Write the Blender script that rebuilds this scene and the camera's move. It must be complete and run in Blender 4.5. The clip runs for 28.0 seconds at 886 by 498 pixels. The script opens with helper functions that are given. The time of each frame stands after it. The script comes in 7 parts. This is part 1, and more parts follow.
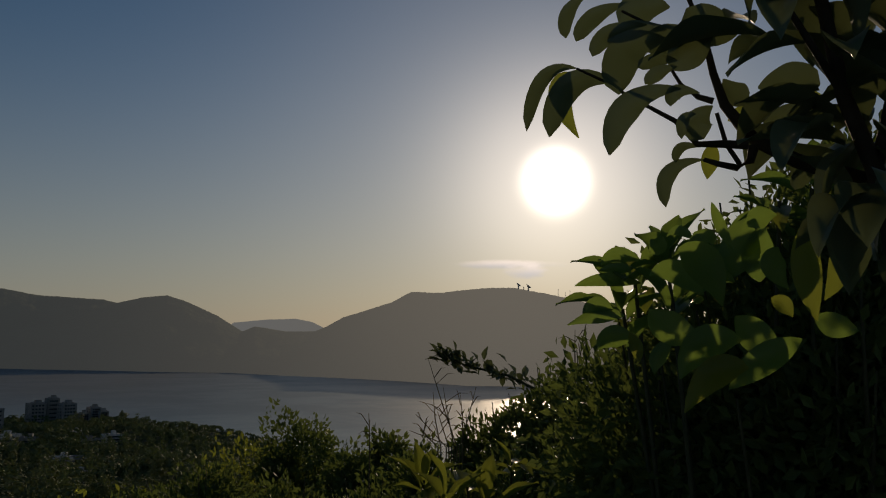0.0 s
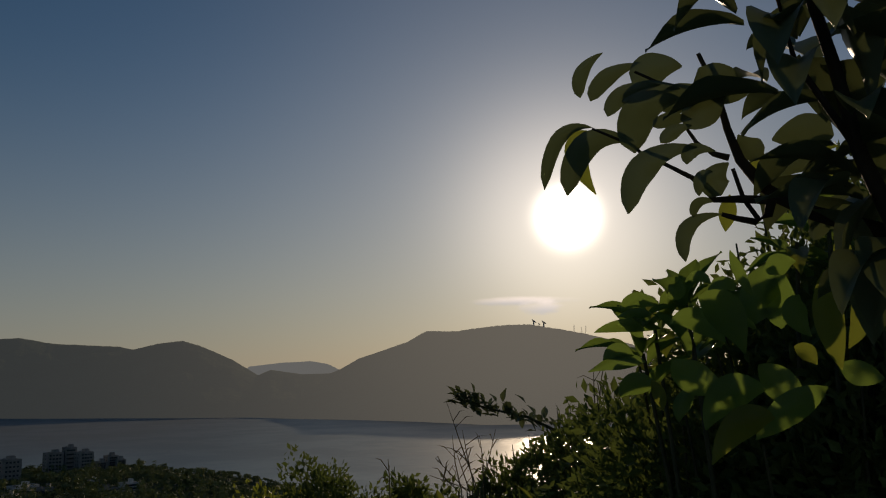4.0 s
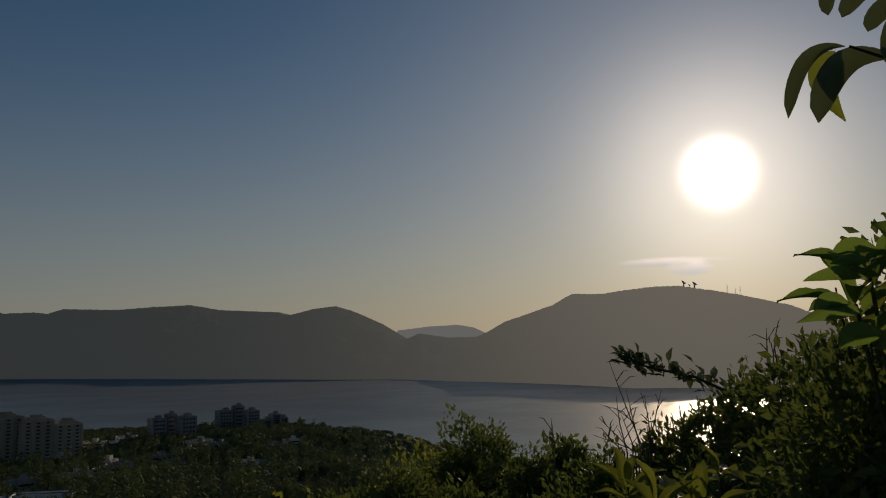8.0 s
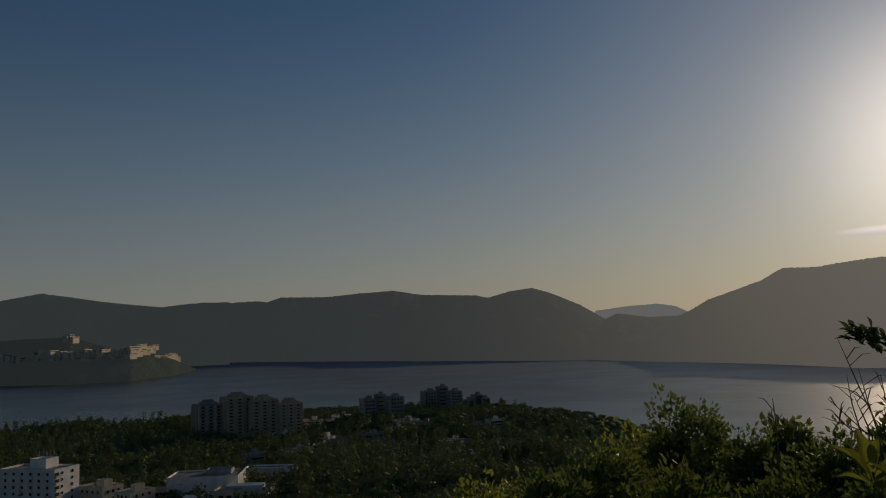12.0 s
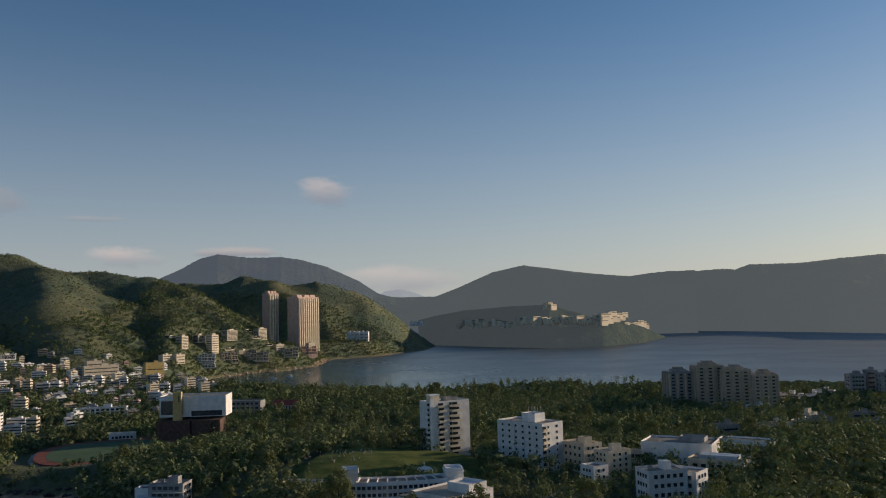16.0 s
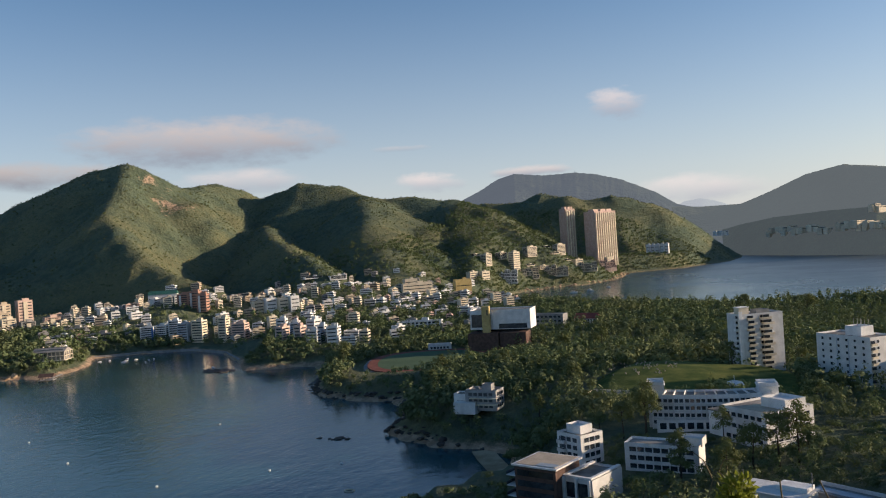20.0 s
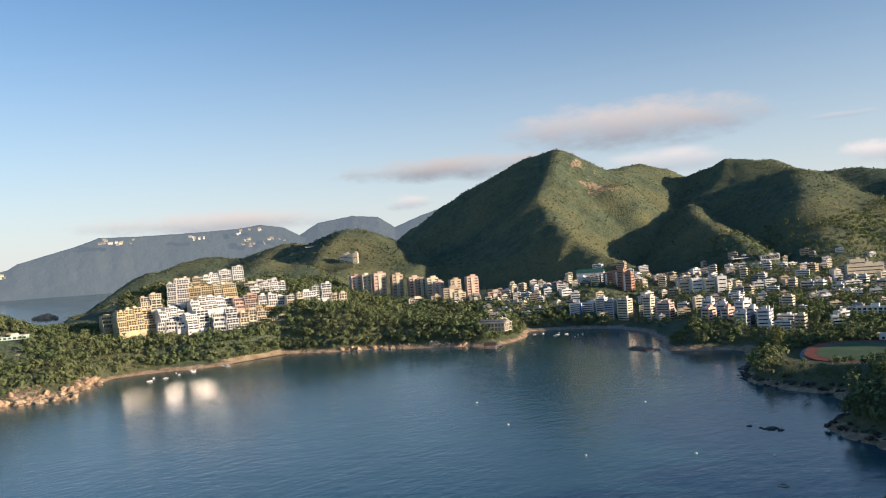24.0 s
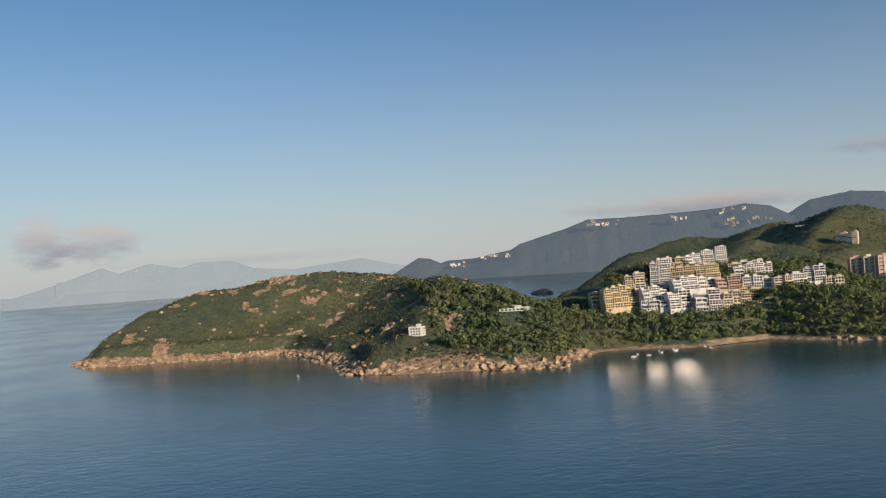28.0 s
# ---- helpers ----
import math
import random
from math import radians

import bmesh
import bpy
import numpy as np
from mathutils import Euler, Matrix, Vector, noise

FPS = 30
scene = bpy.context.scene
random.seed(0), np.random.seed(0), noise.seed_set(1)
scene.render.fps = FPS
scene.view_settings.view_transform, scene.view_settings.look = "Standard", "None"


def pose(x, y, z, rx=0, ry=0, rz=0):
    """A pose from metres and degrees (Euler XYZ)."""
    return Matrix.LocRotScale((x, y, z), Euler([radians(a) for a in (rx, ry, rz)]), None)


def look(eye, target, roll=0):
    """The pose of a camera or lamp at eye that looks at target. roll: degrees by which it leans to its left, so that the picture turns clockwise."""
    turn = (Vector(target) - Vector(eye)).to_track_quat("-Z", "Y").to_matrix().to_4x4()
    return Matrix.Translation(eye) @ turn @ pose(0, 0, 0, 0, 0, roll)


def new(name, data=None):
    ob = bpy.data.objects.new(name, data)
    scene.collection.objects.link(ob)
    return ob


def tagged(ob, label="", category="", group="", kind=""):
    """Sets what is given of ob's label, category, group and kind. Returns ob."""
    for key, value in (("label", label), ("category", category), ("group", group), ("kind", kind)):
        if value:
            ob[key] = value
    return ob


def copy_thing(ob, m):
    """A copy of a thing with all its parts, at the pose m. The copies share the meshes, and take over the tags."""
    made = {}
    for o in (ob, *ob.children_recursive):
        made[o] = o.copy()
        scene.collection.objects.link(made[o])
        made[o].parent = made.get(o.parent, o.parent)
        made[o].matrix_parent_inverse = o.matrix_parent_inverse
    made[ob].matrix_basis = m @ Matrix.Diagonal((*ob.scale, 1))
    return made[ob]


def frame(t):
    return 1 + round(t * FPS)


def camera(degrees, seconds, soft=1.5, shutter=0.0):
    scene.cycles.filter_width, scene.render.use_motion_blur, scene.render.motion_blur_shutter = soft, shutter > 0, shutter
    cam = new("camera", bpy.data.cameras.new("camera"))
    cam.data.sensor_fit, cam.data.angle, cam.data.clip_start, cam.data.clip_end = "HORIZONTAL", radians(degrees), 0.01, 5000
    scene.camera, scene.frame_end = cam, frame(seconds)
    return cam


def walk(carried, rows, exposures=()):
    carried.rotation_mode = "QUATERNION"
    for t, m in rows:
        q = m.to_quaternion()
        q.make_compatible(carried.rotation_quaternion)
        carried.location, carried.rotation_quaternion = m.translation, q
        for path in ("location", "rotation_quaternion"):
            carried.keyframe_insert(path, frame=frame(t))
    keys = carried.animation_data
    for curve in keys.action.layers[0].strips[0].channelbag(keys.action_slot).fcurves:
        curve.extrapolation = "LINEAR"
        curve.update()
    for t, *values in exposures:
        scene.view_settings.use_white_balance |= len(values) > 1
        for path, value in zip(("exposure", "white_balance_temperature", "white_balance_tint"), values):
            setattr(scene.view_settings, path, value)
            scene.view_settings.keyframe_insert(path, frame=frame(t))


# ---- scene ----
# ---- camera: a slow pan from the sunrise over the bay to the western headland ----
cam = camera(57.0, 28.0, 1.1)
PATH = [  # seconds, place, turn
    (0, 0.035, -0.027, 99.983, 96.53, -0.30, -57.97),
    (0.5, 0.033, -0.040, 100.000, 97.42, -0.00, -58.03),
    (1, 0.026, -0.044, 100.023, 99.29, 0.23, -58.75),
    (1.5, 0.023, -0.042, 100.028, 99.97, 0.39, -59.15),
    (2, 0.020, -0.041, 100.030, 100.10, 0.82, -59.21),
    (2.5, 0.019, -0.043, 100.025, 99.98, 0.91, -58.88),
    (4.5, 0.009, -0.014, 100.007, 99.05, 1.14, -56.42),
    (5, 0.000, -0.000, 100.000, 98.84, 1.10, -55.85),
    (5.5, 0.001, 0.015, 99.999, 98.56, 0.99, -53.58),
    (6, -0.002, 0.028, 99.999, 98.44, 1.12, -53.01),
    (6.5, -0.006, 0.040, 99.994, 98.14, 1.26, -52.33),
    (7, -0.015, 0.057, 99.994, 97.90, 1.22, -50.62),
    (7.5, -0.024, 0.079, 99.986, 97.63, 1.02, -48.30),
    (8, -0.035, 0.091, 99.988, 96.89, 1.17, -46.70),
    (8.5, -0.041, 0.088, 99.990, 96.78, 1.15, -44.46),
    (9, -0.051, 0.093, 99.996, 96.66, 1.22, -43.54),
    (9.5, -0.059, 0.104, 99.993, 96.58, 1.23, -42.99),
    (10, -0.065, 0.112, 99.991, 96.35, 1.12, -39.62),
    (10.5, -0.070, 0.119, 99.991, 95.96, 1.95, -38.99),
    (11, -0.074, 0.123, 99.989, 95.90, 2.51, -38.62),
    (11.5, -0.078, 0.128, 99.985, 96.13, 2.24, -36.29),
    (12, -0.083, 0.135, 99.979, 95.98, 2.03, -32.97),
    (12.5, -0.083, 0.135, 99.979, 95.76, 1.87, -28.23),
    (13, -0.083, 0.135, 99.979, 95.74, 1.32, -20.53),
    (13.5, -0.083, 0.135, 99.979, 95.52, 1.50, -16.16),
    (15.5, -0.083, 0.135, 99.979, 95.02, 1.53, -3.82),
    (16, -0.083, 0.135, 99.979, 94.77, 1.53, -1.14),
    (16.5, -0.083, 0.135, 99.979, 94.31, 1.83, -0.25),
    (17, -0.083, 0.135, 99.979, 90.96, 2.15, 0.04),
    (17.5, -0.083, 0.135, 99.979, 89.86, 2.38, 2.73),
    (18, -0.083, 0.135, 99.979, 89.75, 2.69, 7.13),
    (18.5, -0.083, 0.135, 99.979, 89.38, 3.02, 7.98),
    (19, -0.083, 0.135, 99.979, 89.39, 3.52, 11.64),
    (19.5, -0.083, 0.135, 99.979, 89.50, 3.69, 14.68),
    (20, -0.083, 0.135, 99.979, 89.74, 3.73, 19.50),
    (20.5, -0.083, 0.135, 99.979, 89.75, 3.26, 22.37),
    (22.5, -0.083, 0.135, 99.979, 89.91, 3.30, 36.21),
    (23, -0.083, 0.135, 99.979, 90.04, 3.55, 40.11),
    (23.5, -0.083, 0.135, 99.979, 90.20, 3.84, 44.37),
    (24, -0.083, 0.135, 99.979, 90.33, 4.11, 48.72),
    (24.5, -0.083, 0.135, 99.979, 90.22, 4.15, 50.62),
    (25, -0.083, 0.135, 99.979, 89.94, 3.77, 50.94),
    (25.5, -0.083, 0.135, 99.979, 89.99, 3.70, 54.51),
    (26, -0.083, 0.135, 99.979, 90.20, 3.58, 60.43),
    (26.5, -0.083, 0.135, 99.979, 90.46, 3.70, 66.08),
    (27, -0.083, 0.135, 99.979, 90.71, 3.73, 71.62),
    (27.5, -0.083, 0.135, 99.979, 90.94, 3.91, 76.33),
    (28, -0.083, 0.135, 99.979, 91.25, 3.77, 81.71)]
walk(cam, [(t, pose(*p)) for t, *p in PATH],
     [(0, -1.5, 7000, 13), (9, -1.5, 6950, 13), (12, -1.55, 6850, 13), (12.5, -1.35, 6800, 14), (13, -0.95, 6750, 14), (13.5, -0.65, 6700, 15), (15.5, -0.08, 6600, 15), (16, -0.06, 6600, 14), (17, -0.04, 6600, 14),
      (18, 0.46, 6550, 15), (19, 0.58, 6550, 15), (20, 0.54, 6550, 15), (23, 0.8, 6550, 14), (24.5, 0.76, 6520, 14), (26, 0.42, 6500, 14), (27, 0.30, 6480, 14), (28, 0.12, 6450, 13)])


# ---- world and light ----
SUN_AZ, SUN_EL = 65.9, 11.2
SUN_DIR = Vector((math.sin(radians(SUN_AZ)) * math.cos(radians(SUN_EL)), math.cos(radians(SUN_AZ)) * math.cos(radians(SUN_EL)), math.sin(radians(SUN_EL))))


class Nodes:
    """A short hand for building node trees."""

    def __init__(self, tree):
        self.tree, self.n, self.l = tree, tree.nodes, tree.links

    def add(self, kind, **kw):
        node = self.n.new(kind)
        for key, value in kw.items():
            setattr(node, key, value)
        return node

    def put(self, socket, value):
        if isinstance(value, bpy.types.NodeSocket):
            self.l.new(value, socket)
        else:
            socket.default_value = value

    def math(self, op, a, b=0.0, c=0.0, clamp=False):
        node = self.add("ShaderNodeMath", operation=op, use_clamp=clamp)
        for i, v in enumerate((a, b, c)):
            self.put(node.inputs[i], v)
        return node.outputs[0]

    def mix(self, fac, a, b, mode="MIX"):
        node = self.add("ShaderNodeMix", data_type="RGBA", blend_type=mode)
        self.put(node.inputs[0], fac)
        self.put(node.inputs[6], a if isinstance(a, bpy.types.NodeSocket) else (*a, 1))
        self.put(node.inputs[7], b if isinstance(b, bpy.types.NodeSocket) else (*b, 1))
        return node.outputs[2]

    def noise(self, vec, scale, detail=4.0, rough=0.55):
        node = self.add("ShaderNodeTexNoise")
        self.put(node.inputs["Vector"], vec)
        node.inputs["Scale"].default_value = scale
        node.inputs["Detail"].default_value = detail
        node.inputs["Roughness"].default_value = rough
        return node.outputs[0]

    def ramp(self, fac, lo, hi):
        node = self.add("ShaderNodeMapRange", interpolation_type="SMOOTHSTEP")
        self.put(node.inputs[0], fac)
        node.inputs[1].default_value, node.inputs[2].default_value = lo, hi
        return node.outputs[0]

    def bump(self, height, strength, distance):
        node = self.add("ShaderNodeBump")
        self.put(node.inputs["Height"], height)
        node.inputs["Strength"].default_value = strength
        node.inputs["Distance"].default_value = distance
        return node.outputs[0]


world = bpy.data.worlds.new("sky")
scene.world = world
world.use_nodes = True
W = Nodes(world.node_tree)
W.n.clear()
sky = W.add("ShaderNodeTexSky", sky_type="NISHITA", sun_disc=False, sun_elevation=radians(SUN_EL), sun_rotation=radians(SUN_AZ))
sky.altitude, sky.air_density, sky.dust_density, sky.ozone_density = 100, 1.0, 0.25, 3.0
way = W.add("ShaderNodeTexCoord").outputs["Generated"]
dot = W.add("ShaderNodeVectorMath", operation="DOT_PRODUCT")
W.put(dot.inputs[0], way)
dot.inputs[1].default_value = SUN_DIR
toward = W.math("MAXIMUM", dot.outputs["Value"], 0.0)
# the sun behind thin haze: a bright core and the aureole round it
core = W.math("MULTIPLY", W.math("POWER", toward, 4000.0), 330.0)
inner = W.math("MULTIPLY", W.math("POWER", toward, 150.0), 14.0)
outer = W.math("MULTIPLY", W.math("POWER", toward, 20.0), 3.2)
aureole = W.math("ADD", W.math("ADD", core, inner), outer)
glow = W.add("ShaderNodeVectorMath", operation="SCALE")
glow.inputs[0].default_value = (1.0, 0.90, 0.78)
W.put(glow.inputs["Scale"], aureole)
xyz = W.add("ShaderNodeSeparateXYZ")
W.put(xyz.inputs[0], way)
azim = W.math("MULTIPLY", W.math("ARCTAN2", xyz.outputs[0], xyz.outputs[1]), 180 / math.pi)
elev = W.math("MULTIPLY", W.math("ARCSINE", xyz.outputs[2]), 180 / math.pi)
# pale haze low over the sea, warmer towards the sun
haze = W.math("POWER", W.math("SUBTRACT", 1.0, W.math("MULTIPLY", W.math("ABSOLUTE", elev), 1 / 26.0, clamp=True), clamp=True), 2.2)
haze_tone = W.mix(W.math("POWER", toward, 3.0), (4.4, 4.6, 4.9), (8.2, 7.2, 5.6))
clear = W.add("ShaderNodeHueSaturation")
clear.inputs["Saturation"].default_value = 1.12
W.put(clear.inputs["Color"], sky.outputs[0])
air = W.mix(W.math("MULTIPLY", haze, 0.85), clear.outputs[0], haze_tone)
# clouds: bearing, height, half width, half height, cover, whiteness
puff = W.add("ShaderNodeMapping")
puff.inputs["Scale"].default_value = (1.0, 1.0, 2.6)
W.put(puff.inputs[0], way)
fluff = W.noise(puff.outputs[0], 22.0, 6, 0.62)
for ca, ce, cw, ch, cover, white in ((62.4, 5.45, 3.9, 0.34, 1.0, 3.2), (63.8, 5.05, 1.6, 0.62, 1.0, 3.2), (-6.8, 8.9, 2.0, 1.15, 0.72, 1.05), (-35.0, 7.9, 9.4, 1.75, 0.97, 0.80), (-47.0, 5.9, 8.5, 0.95, 0.92, 0.70),
                                     (-32.6, 5.2, 4.5, 0.9, 0.65, 1.05), (-50.8, 3.75, 1.9, 0.55, 0.7, 1.0), (-64.0, 3.1, 9.0, 0.9, 0.85, 0.85), (-107.9, 3.2, 2.2, 1.7, 0.8, 0.95), (-104.4, 3.0, 2.6, 1.5, 0.8, 0.95),
                                     (-13.2, 4.75, 2.8, 0.4, 0.85, 0.95), (-20.2, 4.4, 2.4, 0.8, 0.75, 1.1), (-2.0, 2.7, 4.5, 1.1, 0.6, 1.15), (-22.0, 6.9, 2.2, 0.25, 0.4, 0.9), (-95.0, 1.6, 9.0, 0.6, 0.35, 1.05)):
    dx = W.math("MULTIPLY", W.math("SUBTRACT", azim, ca), 1 / cw)
    dy = W.math("MULTIPLY", W.math("SUBTRACT", elev, ce), 1 / ch)
    far_out = W.math("ADD", W.math("MULTIPLY", dx, dx), W.math("MULTIPLY", dy, dy))
    body = W.math("ADD", W.math("SUBTRACT", 1.2, far_out), W.math("MULTIPLY", W.math("SUBTRACT", fluff, 0.5), 1.9 if cw > 3 else 3.0))
    shade = W.mix(W.ramp(dy, -0.8, 0.7), (2.5 * white, 2.7 * white, 3.15 * white), (5.5 * white, 4.9 * white, 4.6 * white))
    air = W.mix(W.math("MULTIPLY", W.ramp(body, -0.05, 1.5), cover), air, shade)
total = W.add("ShaderNodeVectorMath", operation="ADD")
W.put(total.inputs[0], air)
W.put(total.inputs[1], glow.outputs[0])
back = W.add("ShaderNodeBackground")
W.put(back.inputs[0], total.outputs[0])
back.inputs[1].default_value = 0.10
out = W.add("ShaderNodeOutputWorld")
W.l.new(back.outputs[0], out.inputs[0])

sun_lamp = bpy.data.lights.new("sun", "SUN")
sun_lamp.energy, sun_lamp.angle, sun_lamp.color = 4.4, radians(0.6), (1.0, 0.80, 0.57)
sun = new("sun", sun_lamp)
sun.matrix_world = look(SUN_DIR * 500, (0, 0, 0))

# ---- materials ----
def material(name, rough=0.8, metal=0.0, spec=0.3):
    m = bpy.data.materials.new(name)
    m.use_nodes = True
    t = Nodes(m.node_tree)
    p = m.node_tree.nodes["Principled BSDF"]
    p.inputs["Roughness"].default_value, p.inputs["Metallic"].default_value = rough, metal
    p.inputs["Specular IOR Level"].default_value = spec
    return m, t, p


def coords(t):
    return t.add("ShaderNodeTexCoord").outputs["Object"]


def two_tone(name, a, b, scale, rough=0.8, spec=0.3, fine=0.0, bump=0.0, jitter=0.0, metal=0.0):
    """A surface that wanders between two colours at one scale, with fine grain and object-to-object variation."""
    m, t, p = material(name, rough, metal, spec)
    c = coords(t)
    col = t.mix(t.ramp(t.noise(c, scale, 5), 0.35, 0.65), a, b)
    if fine:
        g = t.noise(c, fine, 3)
        col = t.mix(t.math("MULTIPLY", t.ramp(g, 0.3, 0.75), 0.35), col, tuple(v * 0.55 for v in a))
        if bump:
            t.put(p.inputs["Normal"], t.bump(g, 0.5, bump))
    if jitter:
        info = t.add("ShaderNodeObjectInfo")
        hsv = t.add("ShaderNodeHueSaturation")
        t.put(hsv.inputs["Value"], t.math("MULTIPLY_ADD", info.outputs["Random"], jitter, 1 - jitter * 0.6))
        t.put(hsv.inputs["Color"], col)
        col = hsv.outputs[0]
    t.put(p.inputs["Base Color"], col)
    return m


def foliage(name, a, b, c2, translucent=0.3, rough=0.55, scale=0.05, spec=0.25, through_tone=(0.16, 0.20, 0.02)):
    """Leaves: three greens by leaf and by region, and light that comes through them."""
    m, t, p = material(name, rough, 0, spec)
    isl = t.add("ShaderNodeNewGeometry").outputs["Random Per Island"]
    region = t.ramp(t.noise(coords(t), scale, 3), 0.35, 0.65)
    col = t.mix(isl, a, b)
    col = t.mix(t.math("MULTIPLY", region, 0.6), col, c2)
    t.put(p.inputs["Base Color"], col)
    tr = t.add("ShaderNodeBsdfTranslucent")
    t.put(tr.inputs[0], t.mix(0.5, col, through_tone))
    mx = t.add("ShaderNodeMixShader")
    mx.inputs[0].default_value = translucent
    t.l.new(p.outputs[0], mx.inputs[1])
    t.l.new(tr.outputs[0], mx.inputs[2])
    t.l.new(mx.outputs[0], m.node_tree.nodes["Material Output"].inputs[0])
    return m


def ground_material():
    m, t, p = material("wooded_ground", 0.9, 0, 0.1)
    c = coords(t)
    xyz = t.add("ShaderNodeSeparateXYZ")
    t.put(xyz.inputs[0], c)
    big, mid, fine = t.noise(c, 0.006, 6, 0.6), t.noise(c, 0.05, 8, 0.7), t.noise(c, 0.2, 5, 0.65)
    wood = t.mix(t.ramp(mid, 0.35, 0.65), (0.072, 0.102, 0.070), (0.122, 0.154, 0.096))
    grass = t.mix(t.ramp(fine, 0.3, 0.7), (0.136, 0.146, 0.076), (0.180, 0.176, 0.094))
    col = t.mix(t.ramp(t.math("ADD", big, t.math("MULTIPLY", fine, 0.25)), 0.50, 0.80), wood, grass)
    # bare granite: patches on the headland, outcrops on the peak, a band along the waterline
    bare_at = t.add("ShaderNodeAttribute", attribute_name="bare_rock")
    bare = t.ramp(t.math("ADD", bare_at.outputs["Fac"], t.math("MULTIPLY", t.math("SUBTRACT", fine, 0.5), 0.8)), 0.30, 0.55)
    shore = t.math("SUBTRACT", 1.0, t.ramp(t.math("ADD", xyz.outputs[2], t.math("MULTIPLY", mid, -6.0)), -1.6, 0.8))
    shore = t.math("MULTIPLY", shore, t.math("SUBTRACT", 1.0, t.math("MULTIPLY", t.ramp(xyz.outputs[1], 900.0, 1300.0), 0.75)))
    rock = t.mix(t.ramp(fine, 0.35, 0.65), (0.30, 0.21, 0.14), (0.52, 0.38, 0.26))
    col = t.mix(bare, col, rock)
    col = t.mix(shore, col, rock)
    t.put(p.inputs["Base Color"], col)
    t.put(p.inputs["Normal"], t.bump(t.math("ADD", mid, t.math("MULTIPLY", fine, 0.6)), 0.8, 6.0))
    return m


def backdrop_material(name, a, b, haze_glow, strength, scale=0.004):
    """Far wooded slopes; the bright morning haze over them is put into their emission."""
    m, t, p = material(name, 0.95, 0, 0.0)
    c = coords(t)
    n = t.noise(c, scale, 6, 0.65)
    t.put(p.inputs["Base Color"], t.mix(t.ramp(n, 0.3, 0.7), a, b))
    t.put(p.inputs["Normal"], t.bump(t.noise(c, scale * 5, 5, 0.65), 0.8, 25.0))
    # lit air before the far slopes, painted as their own glow, brighter towards the sun
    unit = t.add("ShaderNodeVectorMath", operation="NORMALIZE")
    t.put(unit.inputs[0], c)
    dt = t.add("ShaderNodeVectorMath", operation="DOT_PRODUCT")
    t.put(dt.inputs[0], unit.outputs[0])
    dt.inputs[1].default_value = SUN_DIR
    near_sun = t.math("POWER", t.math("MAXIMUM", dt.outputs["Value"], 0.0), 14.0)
    t.put(p.inputs["Emission Color"], t.mix(near_sun, haze_glow, (0.37, 0.34, 0.29)))
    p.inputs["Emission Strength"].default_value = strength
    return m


def sea_material():
    m, t, p = material("sea_water", 0.25, 0, 0.5)
    c = coords(t)
    st = t.add("ShaderNodeMapping")
    st.inputs["Scale"].default_value = (1.0, 0.55, 1.0)
    st.inputs["Rotation"].default_value = (0, 0, radians(-25))
    t.put(st.inputs[0], c)
    chop, swell, far = t.noise(st.outputs[0], 0.55, 4, 0.6), t.noise(st.outputs[0], 0.07, 3), t.noise(c, 0.006, 4)
    # the western bay lies sheltered and calm, the eastern one is ruffled
    xyz = t.add("ShaderNodeSeparateXYZ")
    t.put(xyz.inputs[0], c)
    open_water = t.ramp(t.math("ADD", xyz.outputs[0], t.math("MULTIPLY", xyz.outputs[1], -0.12)), 150.0, 900.0)
    ruffle = t.ramp(t.math("ADD", far, t.math("MULTIPLY", swell, 0.25)), 0.50, 0.75)
    deep = t.mix(t.ramp(far, 0.35, 0.65), (0.012, 0.064, 0.084), (0.018, 0.084, 0.102))
    # north-eastern reach paled: sky reflection and haze are put into its colour
    sky_pale = t.math("MULTIPLY", t.ramp(t.math("MULTIPLY_ADD", xyz.outputs[1], 0.6, xyz.outputs[0]), 450.0, 1300.0), t.ramp(t.math("MULTIPLY_ADD", xyz.outputs[0], -0.8, xyz.outputs[1]), -300.0, 900.0))
    t.put(p.inputs["Base Color"], t.mix(sky_pale, deep, (0.066, 0.086, 0.090)))
    t.put(p.inputs["Roughness"], t.math("MULTIPLY_ADD", open_water, 0.20, t.math("MULTIPLY_ADD", sky_pale, 0.2, t.math("MULTIPLY_ADD", ruffle, 0.06, 0.11))))
    h = t.math("MULTIPLY", t.math("ADD", t.math("ADD", chop, t.math("MULTIPLY", t.noise(st.outputs[0], 0.22, 2), 2.2)), t.math("MULTIPLY", swell, 2.5)), t.math("MULTIPLY_ADD", open_water, -0.24, 0.34))
    t.put(p.inputs["Normal"], t.bump(h, 0.5, 0.55))
    return m


GROUND = ground_material()
SEA = sea_material()
# the last colour of each range is haze painted as a glow
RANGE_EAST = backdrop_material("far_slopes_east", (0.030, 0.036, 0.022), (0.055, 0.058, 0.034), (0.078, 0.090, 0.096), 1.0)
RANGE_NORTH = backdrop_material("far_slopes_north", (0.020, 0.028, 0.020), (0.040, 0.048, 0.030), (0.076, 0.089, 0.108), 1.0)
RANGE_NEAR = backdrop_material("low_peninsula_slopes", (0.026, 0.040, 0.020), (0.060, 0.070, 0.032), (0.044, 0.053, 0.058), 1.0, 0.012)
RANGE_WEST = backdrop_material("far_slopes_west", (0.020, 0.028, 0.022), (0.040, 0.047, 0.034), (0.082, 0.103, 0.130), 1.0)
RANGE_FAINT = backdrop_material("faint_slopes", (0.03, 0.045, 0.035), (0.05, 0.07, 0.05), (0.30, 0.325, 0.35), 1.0)
